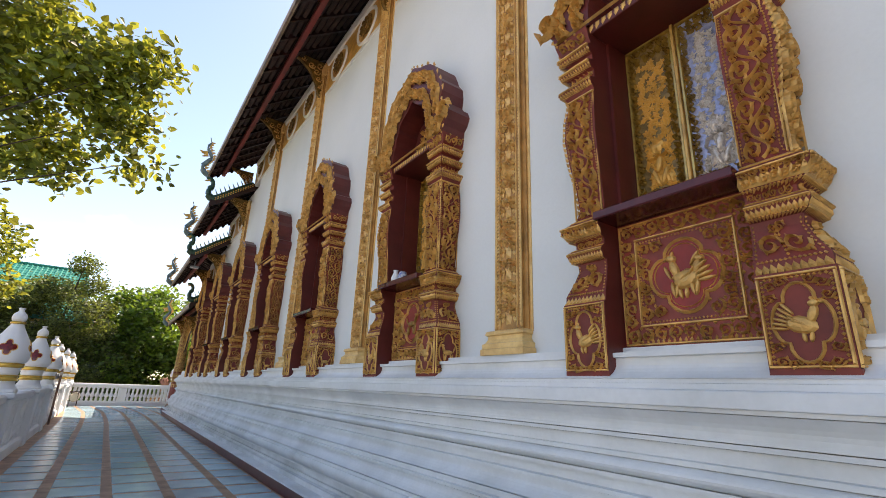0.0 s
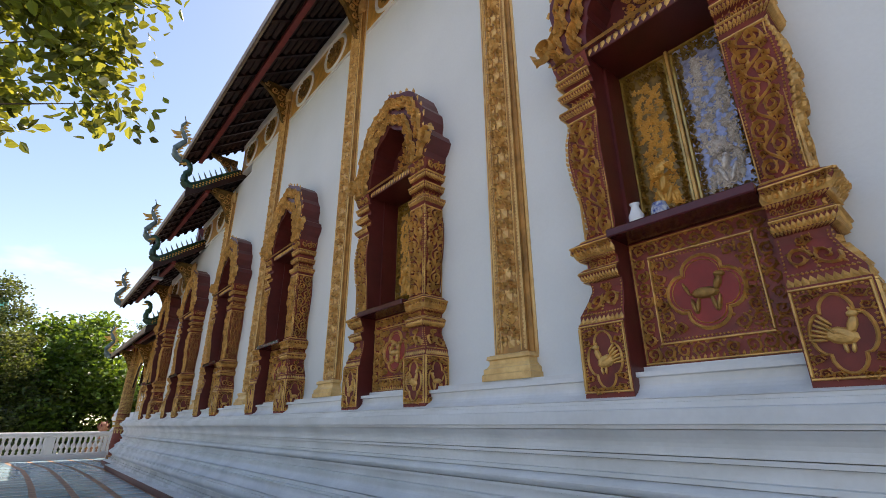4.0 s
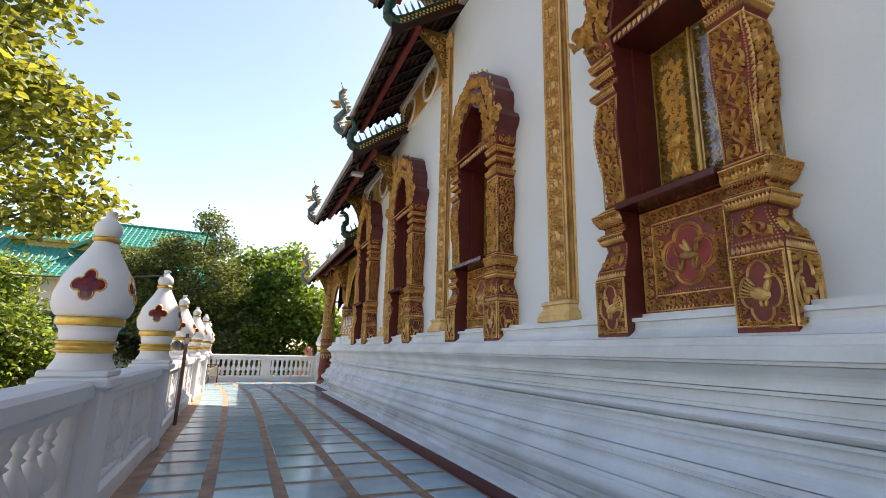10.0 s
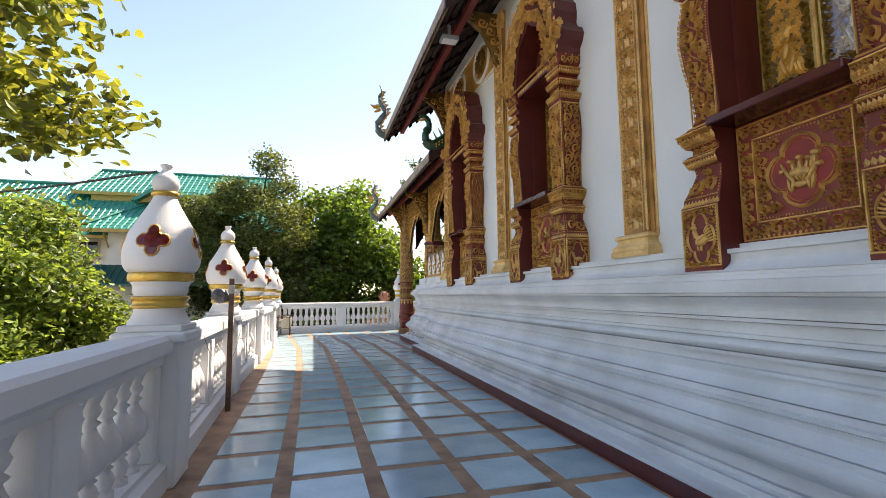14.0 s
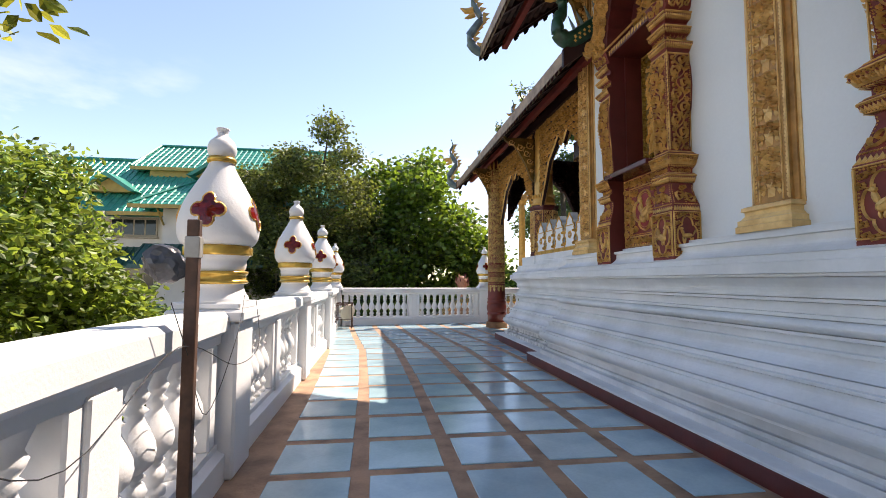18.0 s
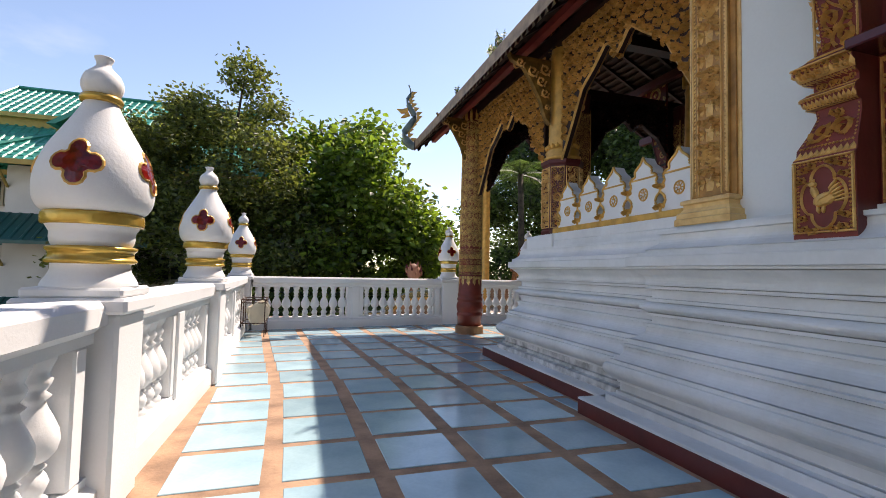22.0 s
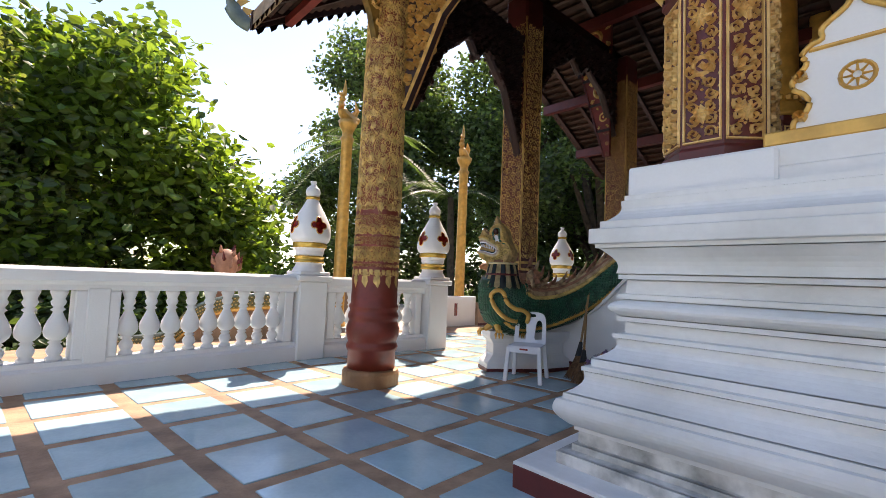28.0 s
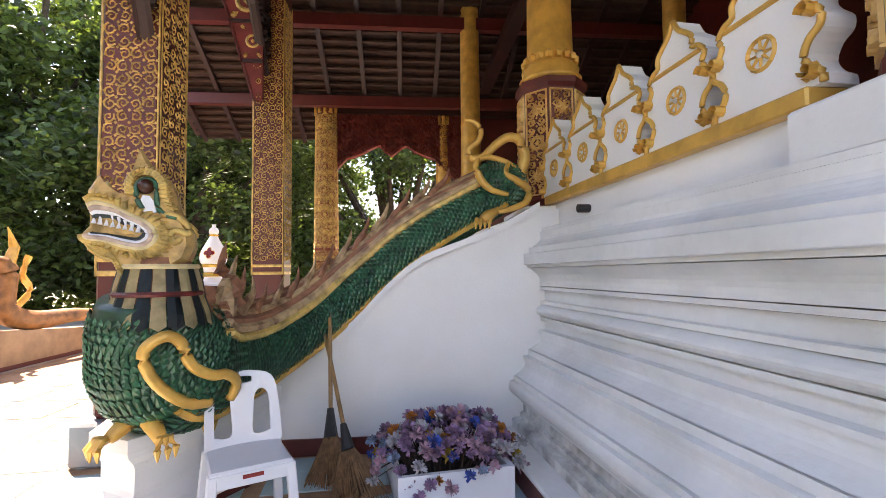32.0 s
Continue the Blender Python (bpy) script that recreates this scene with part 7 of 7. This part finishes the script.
def stake():
    t = thing("wooden_stake", (-.66, 19.72, 0), "brown wooden stake with a taped plastic bag beside the balustrade", "stake")
    part("shaft", box(-.028, -.02, 0, .028, .02, 1.58, .004), "stakewood", t)
    rng = random.Random(3)
    b = bmesh.new()
    bmesh.ops.create_icosphere(b, subdivisions=3, radius=.085)
    for v in b.verts:
        k = 1 + .35 * noise.noise(v.co * 14) + .2 * noise.noise(v.co * 33)
        v.co = Vector((v.co.x * k * 1.15 - .12, v.co.y * k * .6, v.co.z * k * 1.0 + 1.37))
    part("plastic_bag", b, "bag", t, "crumpled grey plastic bag")
    part("tape", box(-.034, -.026, 1.4, .034, .026, 1.5, .004), "tape", t, "clear tape")


stake()


def cable(keys, r=.0022):
    b = tube(spline(keys, 6), r, 5)
    tagged(part("cable", b, "blackband"), "thin black cable draped over the balustrade", "cable")


cable([(-.66, 20.6, 1.2), (-.62, 20.3, .95), (-.67, 20.0, .6), (-.66, 19.7, .95), (-.66, 19.5, 1.2)])
cable([(-.66, 20.9, 1.15), (-.6, 20.75, .85), (-.62, 20.3, .8), (-.66, 19.6, 1.0), (-.68, 18.9, .75), (-.68, 18.4, 1.0)])
cable([(-.84, 17.4, 2.3), (-3, 19, 2.35), (-9, 24, 2.9)], .01)


def vases():
    t = thing("vase", (3.15, 6.1, 2.61), "white porcelain vase on the window sill", "vase", "vases on the sill")
    part("vase_body", lathe([(.03, 0), (.05, .03), (.052, .09), (.03, .14), (.026, .16), (.036, .18)], 16), "china", t, smooth=True)
    t = thing("vase", (3.16, 5.94, 2.61), "blue and white porcelain vase on the window sill", "vase", "vases on the sill")
    part("vase_body", lathe([(.035, 0), (.055, .04), (.06, .08), (.05, .11), (.045, .13)], 16), "chinablue", t, smooth=True)


vases()


def floodlight():
    t = thing("floodlight", (2.36, 20.4, 5.47), "grey floodlight under the roof eave", "floodlight")
    part("housing", box(-.14, -.1, -.03, .14, .1, .04, .01), "greyblue", t)
    part("lens", box(-.12, -.08, -.034, .12, .08, -.03), "china", t)
    part("arm", box(-.02, -.02, .04, .02, .02, .25), "greyblue", t)


floodlight()


# ---- beyond the terrace ----
def lamp_post(x, y, h=4.2):
    t = thing("lamp_post", (x, y, 0), "golden post with a sacred-bird figure on top", "lamp post", "golden lamp posts")
    part("post", lathe([(.19, -.02), (.19, .2), (.14, .3), (.125, h - .5), (.16, h - .4), (.12, h - .35), (.12, h - .25), (.2, h - .1), (.22, h)], 16), "goldpaint", t, smooth=True)
    b = bmesh.new()
    tube(spline([(.3, 0, h + .1), (.1, 0, h + .05), (-.12, 0, h + .15), (-.2, 0, h + .4), (-.14, 0, h + .55), (-.28, 0, h + .58)], 3), [.03, .08, .12, .13, .15, .15, .14, .12, .09, .08, .08, .07, .07, .06, .04, .02], 8, b, .8)
    tube([(.1, 0, h + .1), (.22, 0, h + .3), (.16, 0, h + .5)], [.1, .08, .01], 7, b, .6)
    tube([(-.14, 0, h + .58), (-.12, 0, h + .7), (-.12, 0, h + .95)], [.06, .05, .005], 6, b)
    part("bird_figure", b, "goldpaint", t, "gilt bird figure")
    return t


LP = lamp_post(5.95, 35.2, 4.6)
copy_thing(LP, pose(9.85, 35.4, 0, 0, 0, 20))


def small_serpent(x, y, h, heading, s):
    t = thing("small_serpent", (x, y, h), "small orange and gold serpent ending the outer stair rail", "serpent statue", "outer stair serpents")
    t.rotation_euler, t.scale = (0, 0, radians(heading)), (s, s, s)
    q = spline([(-1.6, 0, .05, .07), (-.9, 0, .12, .1), (-.3, 0, .1, .13), (.05, 0, .25, .14), (.05, 0, .55, .12), (.02, 0, .75, .11), (.16, 0, .85, .1), (.32, 0, .82, .04)], 4)
    part("body", tube([p[:3] for p in q], [p[3] for p in q], 9), "nagaorange", t, smooth=True)
    part("crest", tube([(.02, 0, .85), (-.04, 0, 1.05), (.04, 0, 1.3)], [.1, .08, .01], 7, None, .5), "goldpaint", t)
    part("fin", tube(spline([(-.1, 0, .3), (-.25, 0, .5), (-.15, 0, .7), (-.22, 0, .95)], 3), .05, 6, None, .4), "goldpaint", t)


small_serpent(9.95, 34.28, .53, 165, 1.15)
small_serpent(6.9, 34.9, .75, 110, .75)
for x, y, h in ((6.9, 34.9, .75),):
    tagged(part("stair_flank", box(x - .16, y - .3, -3.2, x + .16, y + 2.4, h, .01), "ochretile"), "pink tiled flank of the outer stair", "stair wall", kind="structure")
# outer stair rail: a serpent with olive scales creeping down over a pink tiled wall
def rail_serpent():
    t = thing("rail_serpent", (0, 0, 0), "olive scaled serpent with gold belly creeping down the outer stair wall", "serpent statue")
    q = spline([(5.4, 34.2, .64), (4.6, 34.2, .63), (3.96, 34.2, .61), (3.3, 34.2, .56), (2.88, 34.2, .42), (2.65, 34.2, .19), (2.4, 34.2, .0), (1.97, 34.2, -.04), (1.5, 34.2, -.08), (1.0, 34.2, -.3), (.7, 34.2, -.5)], 5)
    part("body", tube(q, .13, 14), "olive", t, smooth=True)
    pos = [Vector(p) for p in q]
    S = Relief(lambda u, v, h: (0, 0, 0))
    for i in range(len(pos) - 1):
        d = (pos[i + 1] - pos[i]).normalized()
        side, up = Vector((0, -1, 0)), d.cross(Vector((0, -1, 0)))
        n = max(2, int((pos[i + 1] - pos[i]).length / .05))
        for k in range(n):
            for a in range(6):
                S.w = lambda u, v, h: pos[i].lerp(pos[i + 1], min(1, (k + .5 * (a % 2)) / n)) + d * u + (side * math.cos(-.9 + a * .38) + up * math.sin(-.9 + a * .38)) * (.128 + h) + up * v
                S.bead(0, 0, .017, .014)
    S.mesh("scale_knobs", "nagaflame", t, "yellow scale tips")["kind"] = "stuff"
    part("belly_trim", tube([(x, y - .1, z - .11) for x, y, z in q], .035, 7), "goldpaint", t, "gold belly band")
    part("back_ridge", tube([(x, y - .05, z + .12) for x, y, z in q], .03, 7), "spine", t, "pale ridge along the back")


rail_serpent()


def pink_wall():
    top = [(.5, -.75), (1.0, -.45), (1.5, -.22), (1.97, -.18), (2.4, -.14), (2.65, .05), (2.88, .28), (3.3, .42), (3.96, .47), (5.4, .49)]
    w = part("stair_wall", prism([(.5, -3.2)] + top + [(5.4, -3.2)], 34.12, 34.3, "y"), "grout")
    tagged(w, "pink tiled wall of the outer stair", "stair wall", kind="structure")
    ref = None
    x = .52
    while x < 5.3:
        h = next(a[1] + (b[1] - a[1]) * (x - a[0]) / (b[0] - a[0]) for a, b in zip(top, top[1:]) if a[0] <= x <= b[0])
        z = -1.4
        while z + .2 < h - .02:
            if ref is None:
                o = ref = part("wall_tile", box(0, -.012, 0, .195, 0, .195, .003), "ochretile", w)
            else:
                o = new("wall_tile", ref.data)
                o.parent = w
            o.location = (x, 34.119, z)
            z += .2
        x += .2


pink_wall()


def dragon_finial(x, y, z):
    """The crested back of a stair dragon's head."""
    t = thing("dragon_head", (x, y, z), "pink and red painted crested dragon head on the outer stair", "serpent statue")
    part("neck", lathe([(.17, -.9), (.16, -.3), (.15, 0), (.19, .1), (.2, .25), (.17, .36), (.1, .44), (.03, .47)], 16), "rawpink", t, smooth=True)
    for k in range(7):
        part("neck_ring", tube([(.165 * math.cos(a * .4), .165 * math.sin(a * .4), -.3 + .05 * k) for a in range(17)], .018, 6), "rawpink", t)
    for k in range(14):
        a, v = k * 2.4, .1 + .33 * (k / 13)
        c, d = math.cos(a), math.sin(a)
        r = .2 - .12 * max(0, (v - .3) / .15)
        part("crest_spike", tube([(r * c * .8, r * d * .8, v), (r * c * 1.2, r * d * 1.2, v + .03), (r * c * 1.35, r * d * 1.35, v + .14)], [.05, .045, .006], 6, None, .6), "nagared" if k % 2 else "rawpink", t)


dragon_finial(3.42, 34.75, 1.03)
part("neck_block", box(3.2, 34.55, -3.2, 3.64, 34.95, .14, .01), "ochretile", tagged(new("stair_pier"), "pink tiled pier of the outer stair", "stair wall", kind="structure"))
ow = part("outer_wall", box(7.6, 34.2, -.01, 9.3, 34.45, .72, .01), "white")
tagged(ow, "low white wall round the court", "wall", kind="structure")
for x in (8.0, 8.6):
    part("slot_window", box(x - .05, 34.19, .25, x + .05, 34.199, .55, .004), "redflower", ow, "dark red slot")
ow = part("outer_stair", prism([(9.3, -.01), (13.2, -.01), (13.2, .3), (11.0, .45), (9.3, .58)], 34.1, 34.5, "y"), "ochretile")
tagged(ow, "pink tiled outer stair flank", "stair wall", kind="structure")
part("base_strip", box(9.3, 34.09, -.008, 13.2, 34.098, .06), "redpaint", ow)
court = part("court", box(5.9, 30, -.25, 22, 42, -.002), "courtfloor")
tagged(court, "sunlit pale court paving", "pavement", kind="structure")


def house():
    t = thing("house", (0, 0, 0), "three-storey white building with green tiled hip roofs and dark green awnings", "house")

    def hip(name, x0, x1, y0, y1, z, h, inl, inr, yr=None):
        """A hipped roof with ribbed tile courses on its front slope."""
        yr = yr if yr is not None else (y0 + y1) / 2
        b = bmesh.new()
        v = [b.verts.new(p) for p in ((x0, y0, z), (x1, y0, z), (x1, y1, z), (x0, y1, z), (x0 + inl, yr, z + h), (x1 - inr, yr, z + h))]
        for f in ((0, 1, 5, 4), (1, 2, 5), (2, 3, 4, 5), (3, 0, 4), (3, 2, 1, 0)):
            b.faces.new([v[i] for i in f])
        r = part(name, b, "roofg", t, "green glazed tile roof")
        part("eave_board", box(x0 - .02, y0 - .04, z - .16, x1 + .02, y0 + .06, z + .02), "cream_y", r, "cream eave board")
        n = int((x1 - x0) / .3)
        R = Relief(lambda u, w, k: (u, y0 + (yr - y0) * w, z + h * w + k))
        for i in range(n):
            x = x0 + (x1 - x0) * (i + .5) / n
            top = min(1.0, (x - x0) / max(inl, .01), (x1 - x) / max(inr, .01))
            if top > .06:
                R.bar(x - .07, .004, x + .07, top - .01, .055)
        rows = max(3, int(math.hypot(h, yr - y0) / .38))
        for j in range(1, rows):
            w = j / rows
            R.bar(x0 + inl * w, w - .006, x1 - inr * w, w + .006, .035)
        R.mesh("tile_course", "roofg", r)["kind"] = "stuff"
        m = tube([(x0, y0, z + .05), (x0 + inl, yr, z + h + .06), (x1 - inr, yr, z + h + .06), (x1, y0, z + .05)], .09, 6)
        part("ridge_cap", m, "roofg", r)
        return r

    def window(x0, x1, z0, z1, y, panes):
        w = part("window", box(x0, y - .07, z0, x1, y + .05, z1), "cream_d", t, "cream framed window")
        k = (x1 - x0 - .1) / panes
        for i in range(panes):
            part("pane", box(x0 + .05 + k * i + .04, y - .082, z0 + .1, x0 + .05 + k * (i + 1) - .04, y - .072, z1 - .1), "glass", w)
        part("window_sill", box(x0 - .08, y - .2, z0 - .09, x1 + .08, y, z0 - .02), "cream_d", w)

    # front bay and the recessed wing beside it
    part("wall", box(-10.05, 41.2, -3.2, -1.5, 47, 4.75), "cream", t, "white rendered bay wall")
    part("wing_wall", box(-24, 43.6, -3.2, -10.05, 49, 4.7), "cream", t, "white rendered wing wall")
    for z0, z1 in ((3.62, 4.56), (.64, 1.66), (-2.4, -1.4)):
        window(-8.62, -6.95, z0, z1, 41.2, 3), window(-5.3, -3.6, z0, z1, 41.2, 3)
        for x in (-22.5, -19.6, -16.7, -13.6):
            window(x, x + 2.3, z0 - .05, z1, 43.6, 4)
    for z, d in ((2.05, 1.3), (-.95, 1.3)):
        for nm, x0, x1, y in (("awning_roof", -10.9, -1.0, 41.2), ("awning_roof", -24, -10.0, 43.6)):
            a = part(nm, prism([(y - d, z - .04), (y + .02, z + 1.0), (y + .02, z + .9), (y - d, z - .16)], x0, x1, "x"), "roofg_d", t, "dark green awning roof")
            R = Relief(lambda u, w, k: (u, y - d + d * w, z - .04 + 1.04 * w + k))
            for i in range(int((x1 - x0) / .32)):
                R.bar(x0 + .32 * i, .01, x0 + .32 * i + .12, .99, .04)
            R.mesh("tile_course", "roofg_d", a)["kind"] = "stuff"
    for x, y, zz in ((-10.0, 41.2, 4.7), (-10.0, 41.2, 1.9)):
        part("eave_strut", tube([(x, y - .02, zz - .75), (x, y - .75, zz - .05)], .05, 6), "cream_y", t)
    # roofs: bay hip, long wing roof, upper tier over a yellow clerestory
    hip("bay_roof", -11.2, -1.0, 40.3, 47.5, 4.8, 2.0, 2.4, 1.0, 43.6)
    hip("wing_roof", -25, -9.0, 41.7, 50, 4.62, 3.55, 2.0, 1.5, 46)
    part("clerestory", box(-12.3, 44.6, 6.4, -2.6, 47.0, 7.6), "cream_y", t, "yellow clerestory band")
    hip("upper_roof", -13.2, -2.0, 44.4, 50, 7.5, 1.9, .35, .35, 47.2)
    for x, y, z, hw, h in ((-8.15, 42.9, 7.8, 1.5, 1.05), (-13.3, 42.6, 6.72, 1.4, .95)):
        part("dormer_roof", prism([(x - hw, z - h), (x, z), (x + hw, z - h), (x + hw - .3, z - h), (x, z - .22), (x - hw + .3, z - h)], y - .3, y + 4.0, "y"), "roofg", t, "green gable roof")
        part("dormer_gable", prism([(x - hw + .35, z - h), (x + hw - .35, z - h), (x, z - .24)], y + .1, y + 3.5, "y"), "cream_y", t, "ochre dormer gable")


house()


def tree(name, label, loc, trunk_h, crown, leaves, size, mt, seed, limbs=7, droop=.3, limb_r=1.0):
    """A tapered trunk, limbs into the crown's clumps, and many single leaves."""
    rng = random.Random(seed)
    t = thing("tree", loc, label, "tree")
    b = tube(spline([(0, 0, 0), (.1, .05, trunk_h * .5), (0, 0, trunk_h), (.1, 0, trunk_h * 1.3)], 3), [.3, .28, .26, .24, .22, .2, .18, .15, .12, .08], 9)
    for c in crown[:limbs]:
        cx, cy, cz = c[:3]
        tube(spline([(0, 0, trunk_h * .8), (cx * .4, cy * .4, trunk_h + (cz - trunk_h) * .3), (cx, cy, cz)], 4), [limb_r * q for q in (.16, .14, .12, .1, .09, .07, .06, .04, .02)], 6, b)
    part("trunk", b, "bark", t, smooth=True)
    V, F = [], []
    tot = sum(c[3] ** 2 for c in crown)
    for cx, cy, cz, cr in crown:
        n = int(leaves * cr * cr / tot)
        # small twig clusters, so that the outline is uneven and has gaps
        for g in range(max(1, n // 9)):
            d = Vector((rng.gauss(0, 1), rng.gauss(0, 1), rng.gauss(0, 1))).normalized() * cr * (rng.uniform(.35, 1.0) ** .6) * rng.uniform(.85, 1.12)
            g0 = Vector((cx, cy, cz)) + Vector((d.x, d.y, d.z * .8))
            for k in range(9):
                p = g0 + Vector((rng.gauss(0, 1), rng.gauss(0, 1), rng.gauss(0, .7))) * size * 1.25
                a = Vector((rng.gauss(0, 1), rng.gauss(0, 1), rng.gauss(-droop, .5))).normalized()
                s = a.orthogonal().normalized()
                s = Matrix.Rotation(rng.uniform(0, 6.28), 3, a) @ s
                L = size * rng.uniform(.7, 1.25)
                w = L * .3
                up = a.cross(s) * L * .08
                i = len(V)
                V += [p, p + a * L * .35 + s * w + up, p + a * L * .75 + s * w * .7 + up, p + a * L, p + a * L * .75 - s * w * .7 + up, p + a * L * .35 - s * w + up]
                F += [(i, i + 1, i + 2, i + 3), (i, i + 3, i + 4, i + 5)]
    me = bpy.data.meshes.new("crown")
    me.from_pydata([tuple(v) for v in V], [], F)
    me.materials.append(M[mt])
    o = new("crown", me)
    o.parent = t
    return t


def clumps(seed, n, rx, ry, z0, z1, r0, r1):
    """Clump centres spread through a dome."""
    rng = random.Random(seed)
    out = []
    for i in range(n):
        q = math.sqrt((i + .5) / n)
        a = i * 2.39996
        top = math.sqrt(max(0, 1 - (q * .93) ** 2))
        z = z0 + (z1 - z0) * top * (rng.uniform(.55, 1) if i % 2 else rng.uniform(0, .7))
        out.append((rx * q * math.cos(a), ry * q * math.sin(a), z, rng.uniform(r0, r1)))
    return out


tree("tree", "broad-leaved tree with a dense rounded dark green crown", (2.2, 42.0, -3.2), 4.0, [(x - .5, y, z, r) for x, y, z, r in clumps(1, 50, 4.1, 3.2, 2.2, 11.2, 1.0, 1.5)], 40000, .3, "leaf", 11)
tree("tree", "low broad-leaved tree beside the dense one", (6.6, 46, -3.2), 2.0, clumps(2, 20, 2.8, 2.6, .8, 6.2, 1.0, 1.5), 12000, .3, "leaf", 12)
tree("tree", "feathery fine-leaved tree with a loose airy crown", (-3.2, 40.0, -3.2), 4.5, clumps(3, 60, 4.1, 3.0, 1.0, 12.2, .6, 1.2), 70000, .16, "leaf_f", 13, droop=.1)
tree("tree", "feathery bush below the balustrade with fresh green leaves", (-7.2, 26.6, -3.2), 2.0, clumps(4, 34, 2.7, 3.6, .6, 6.9, .6, 1.15), 44000, .16, "leaf_b", 14)
tree("tree", "young broad-leaved tree with yellow-green leaves beside the terrace", (-7.0, 20.2, -3.2), 5.0, [(x + 2.5, y, z, r) for x, y, z, r in clumps(5, 18, 1.5, 2.0, 7.0, 11.6, .55, .95)], 7500, .2, "leaf_y", 15, limbs=18, limb_r=.3)
tree("tree", "young tree with a leafy branch hanging over the terrace", (-5.6, 11.6, -3.2), 6.0, [(4.2, 1.2, 8.9, .7), (5.2, .4, 9.7, .7), (4.6, .2, 10.6, .9), (3.4, .8, 9.9, .9), (5.4, 0, 10.9, .6), (2.6, 1.4, 8.4, .8), (3.2, .4, 11.4, 1.0), (5.7, .5, 8.9, .3), (3.0, 1.6, 7.4, .5), (1.5, 0, 10, 1.0)], 8500, .19, "leaf_y", 25, limbs=10, limb_r=.22)
tree("tree", "tall dark forest tree behind the court", (17.0, 50, -3.2), 9.0, clumps(6, 48, 5.0, 4.6, 2.0, 22.0, 1.1, 2.0), 48000, .3, "leaf_d", 16, limbs=20, limb_r=1.6)
tree("tree", "tall dark forest tree behind the court", (22.5, 44, -3.2), 9.0, clumps(9, 48, 5.2, 5.2, 2.0, 22.0, 1.1, 2.0), 50000, .3, "leaf_d", 26, limbs=20, limb_r=1.8)
tree("tree", "dark spreading tree behind the porch", (21, 37, -3.2), 5.0, clumps(7, 36, 4.8, 4.8, 3.5, 17.5, .9, 1.6), 36000, .24, "leaf_d", 17, limbs=26, limb_r=2.0)
tree("tree", "dark spreading tree behind the porch", (25, 29, -3.2), 5.0, clumps(8, 36, 4.8, 6.2, 3.0, 16.5, .9, 1.7), 36000, .24, "leaf_d", 18, limbs=26, limb_r=2.0)
tree("tree", "dark spreading tree beyond the stair", (32, 37, -3.2), 5.0, clumps(10, 34, 6.0, 7.0, 1.0, 13.0, 1.3, 2.2), 26000, .36, "leaf_d", 20, limbs=16, limb_r=1.6)


for k, (x, y) in enumerate(((-5.2, 36.4), (-2.6, 35.6), (0.2, 36.6), (2.2, 37.6), (-7.6, 33.0), (-4.6, 31.0))):
    tree("tree", "low dense shrub filling the bank below the terrace rail", (x, y, -3.2), .8, clumps(50 + k, 14, 1.6, 1.3, .5, 3.9, .7, 1.0), 6500, .2, "leaf_d", 60 + k)


def palm(x, y, h, seed):
    rng = random.Random(seed)
    t = thing("palm_tree", (x, y, -3.2), "tall palm with feathered fronds behind the court", "palm tree", "palms behind the court")
    part("trunk", tube([(0, 0, 0), (.2, 0, h * .5), (.1, .1, h)], [.22, .17, .14], 9), "bark", t, smooth=True)
    b = bmesh.new()
    for i in range(15):
        a, e = i * 2.4, rng.uniform(-.1, .9)
        d = Vector((math.cos(a), math.sin(a), 0))
        P = [Vector((.1, .1, h)) + d * s + Vector((0, 0, e * s - .28 * s * s)) for s in (0, .6, 1.2, 1.8, 2.4, 3.0)]
        tube(P, [.03, .028, .024, .02, .015, .008], 4, b)
        for k in range(28):
            s = .3 + 2.6 * k / 28
            p = Vector((.1, .1, h)) + d * s + Vector((0, 0, e * s - .28 * s * s))
            n = Vector((-d.y, d.x, 0))
            for g in (1, -1):
                q = p + n * g * .55 + d * .25 + Vector((0, 0, -.22))
                b.faces.new([b.verts.new(v) for v in (p - d * .03, p + d * .03, q)])
    part("fronds", b, "leaf_d", t)


palm(10.5, 42, 9.5, 1), palm(14.5, 41, 8.0, 2), palm(19, 33, 9.0, 3)
pipe = part("drain_pipe", tube([(5.7, 27.42, 1.72), (5.7, 27.2, 1.72)], .028, 12), "blackband")
tagged(pipe, "small dark drain hole in the porch base", "drain", kind="structure")
tiles()
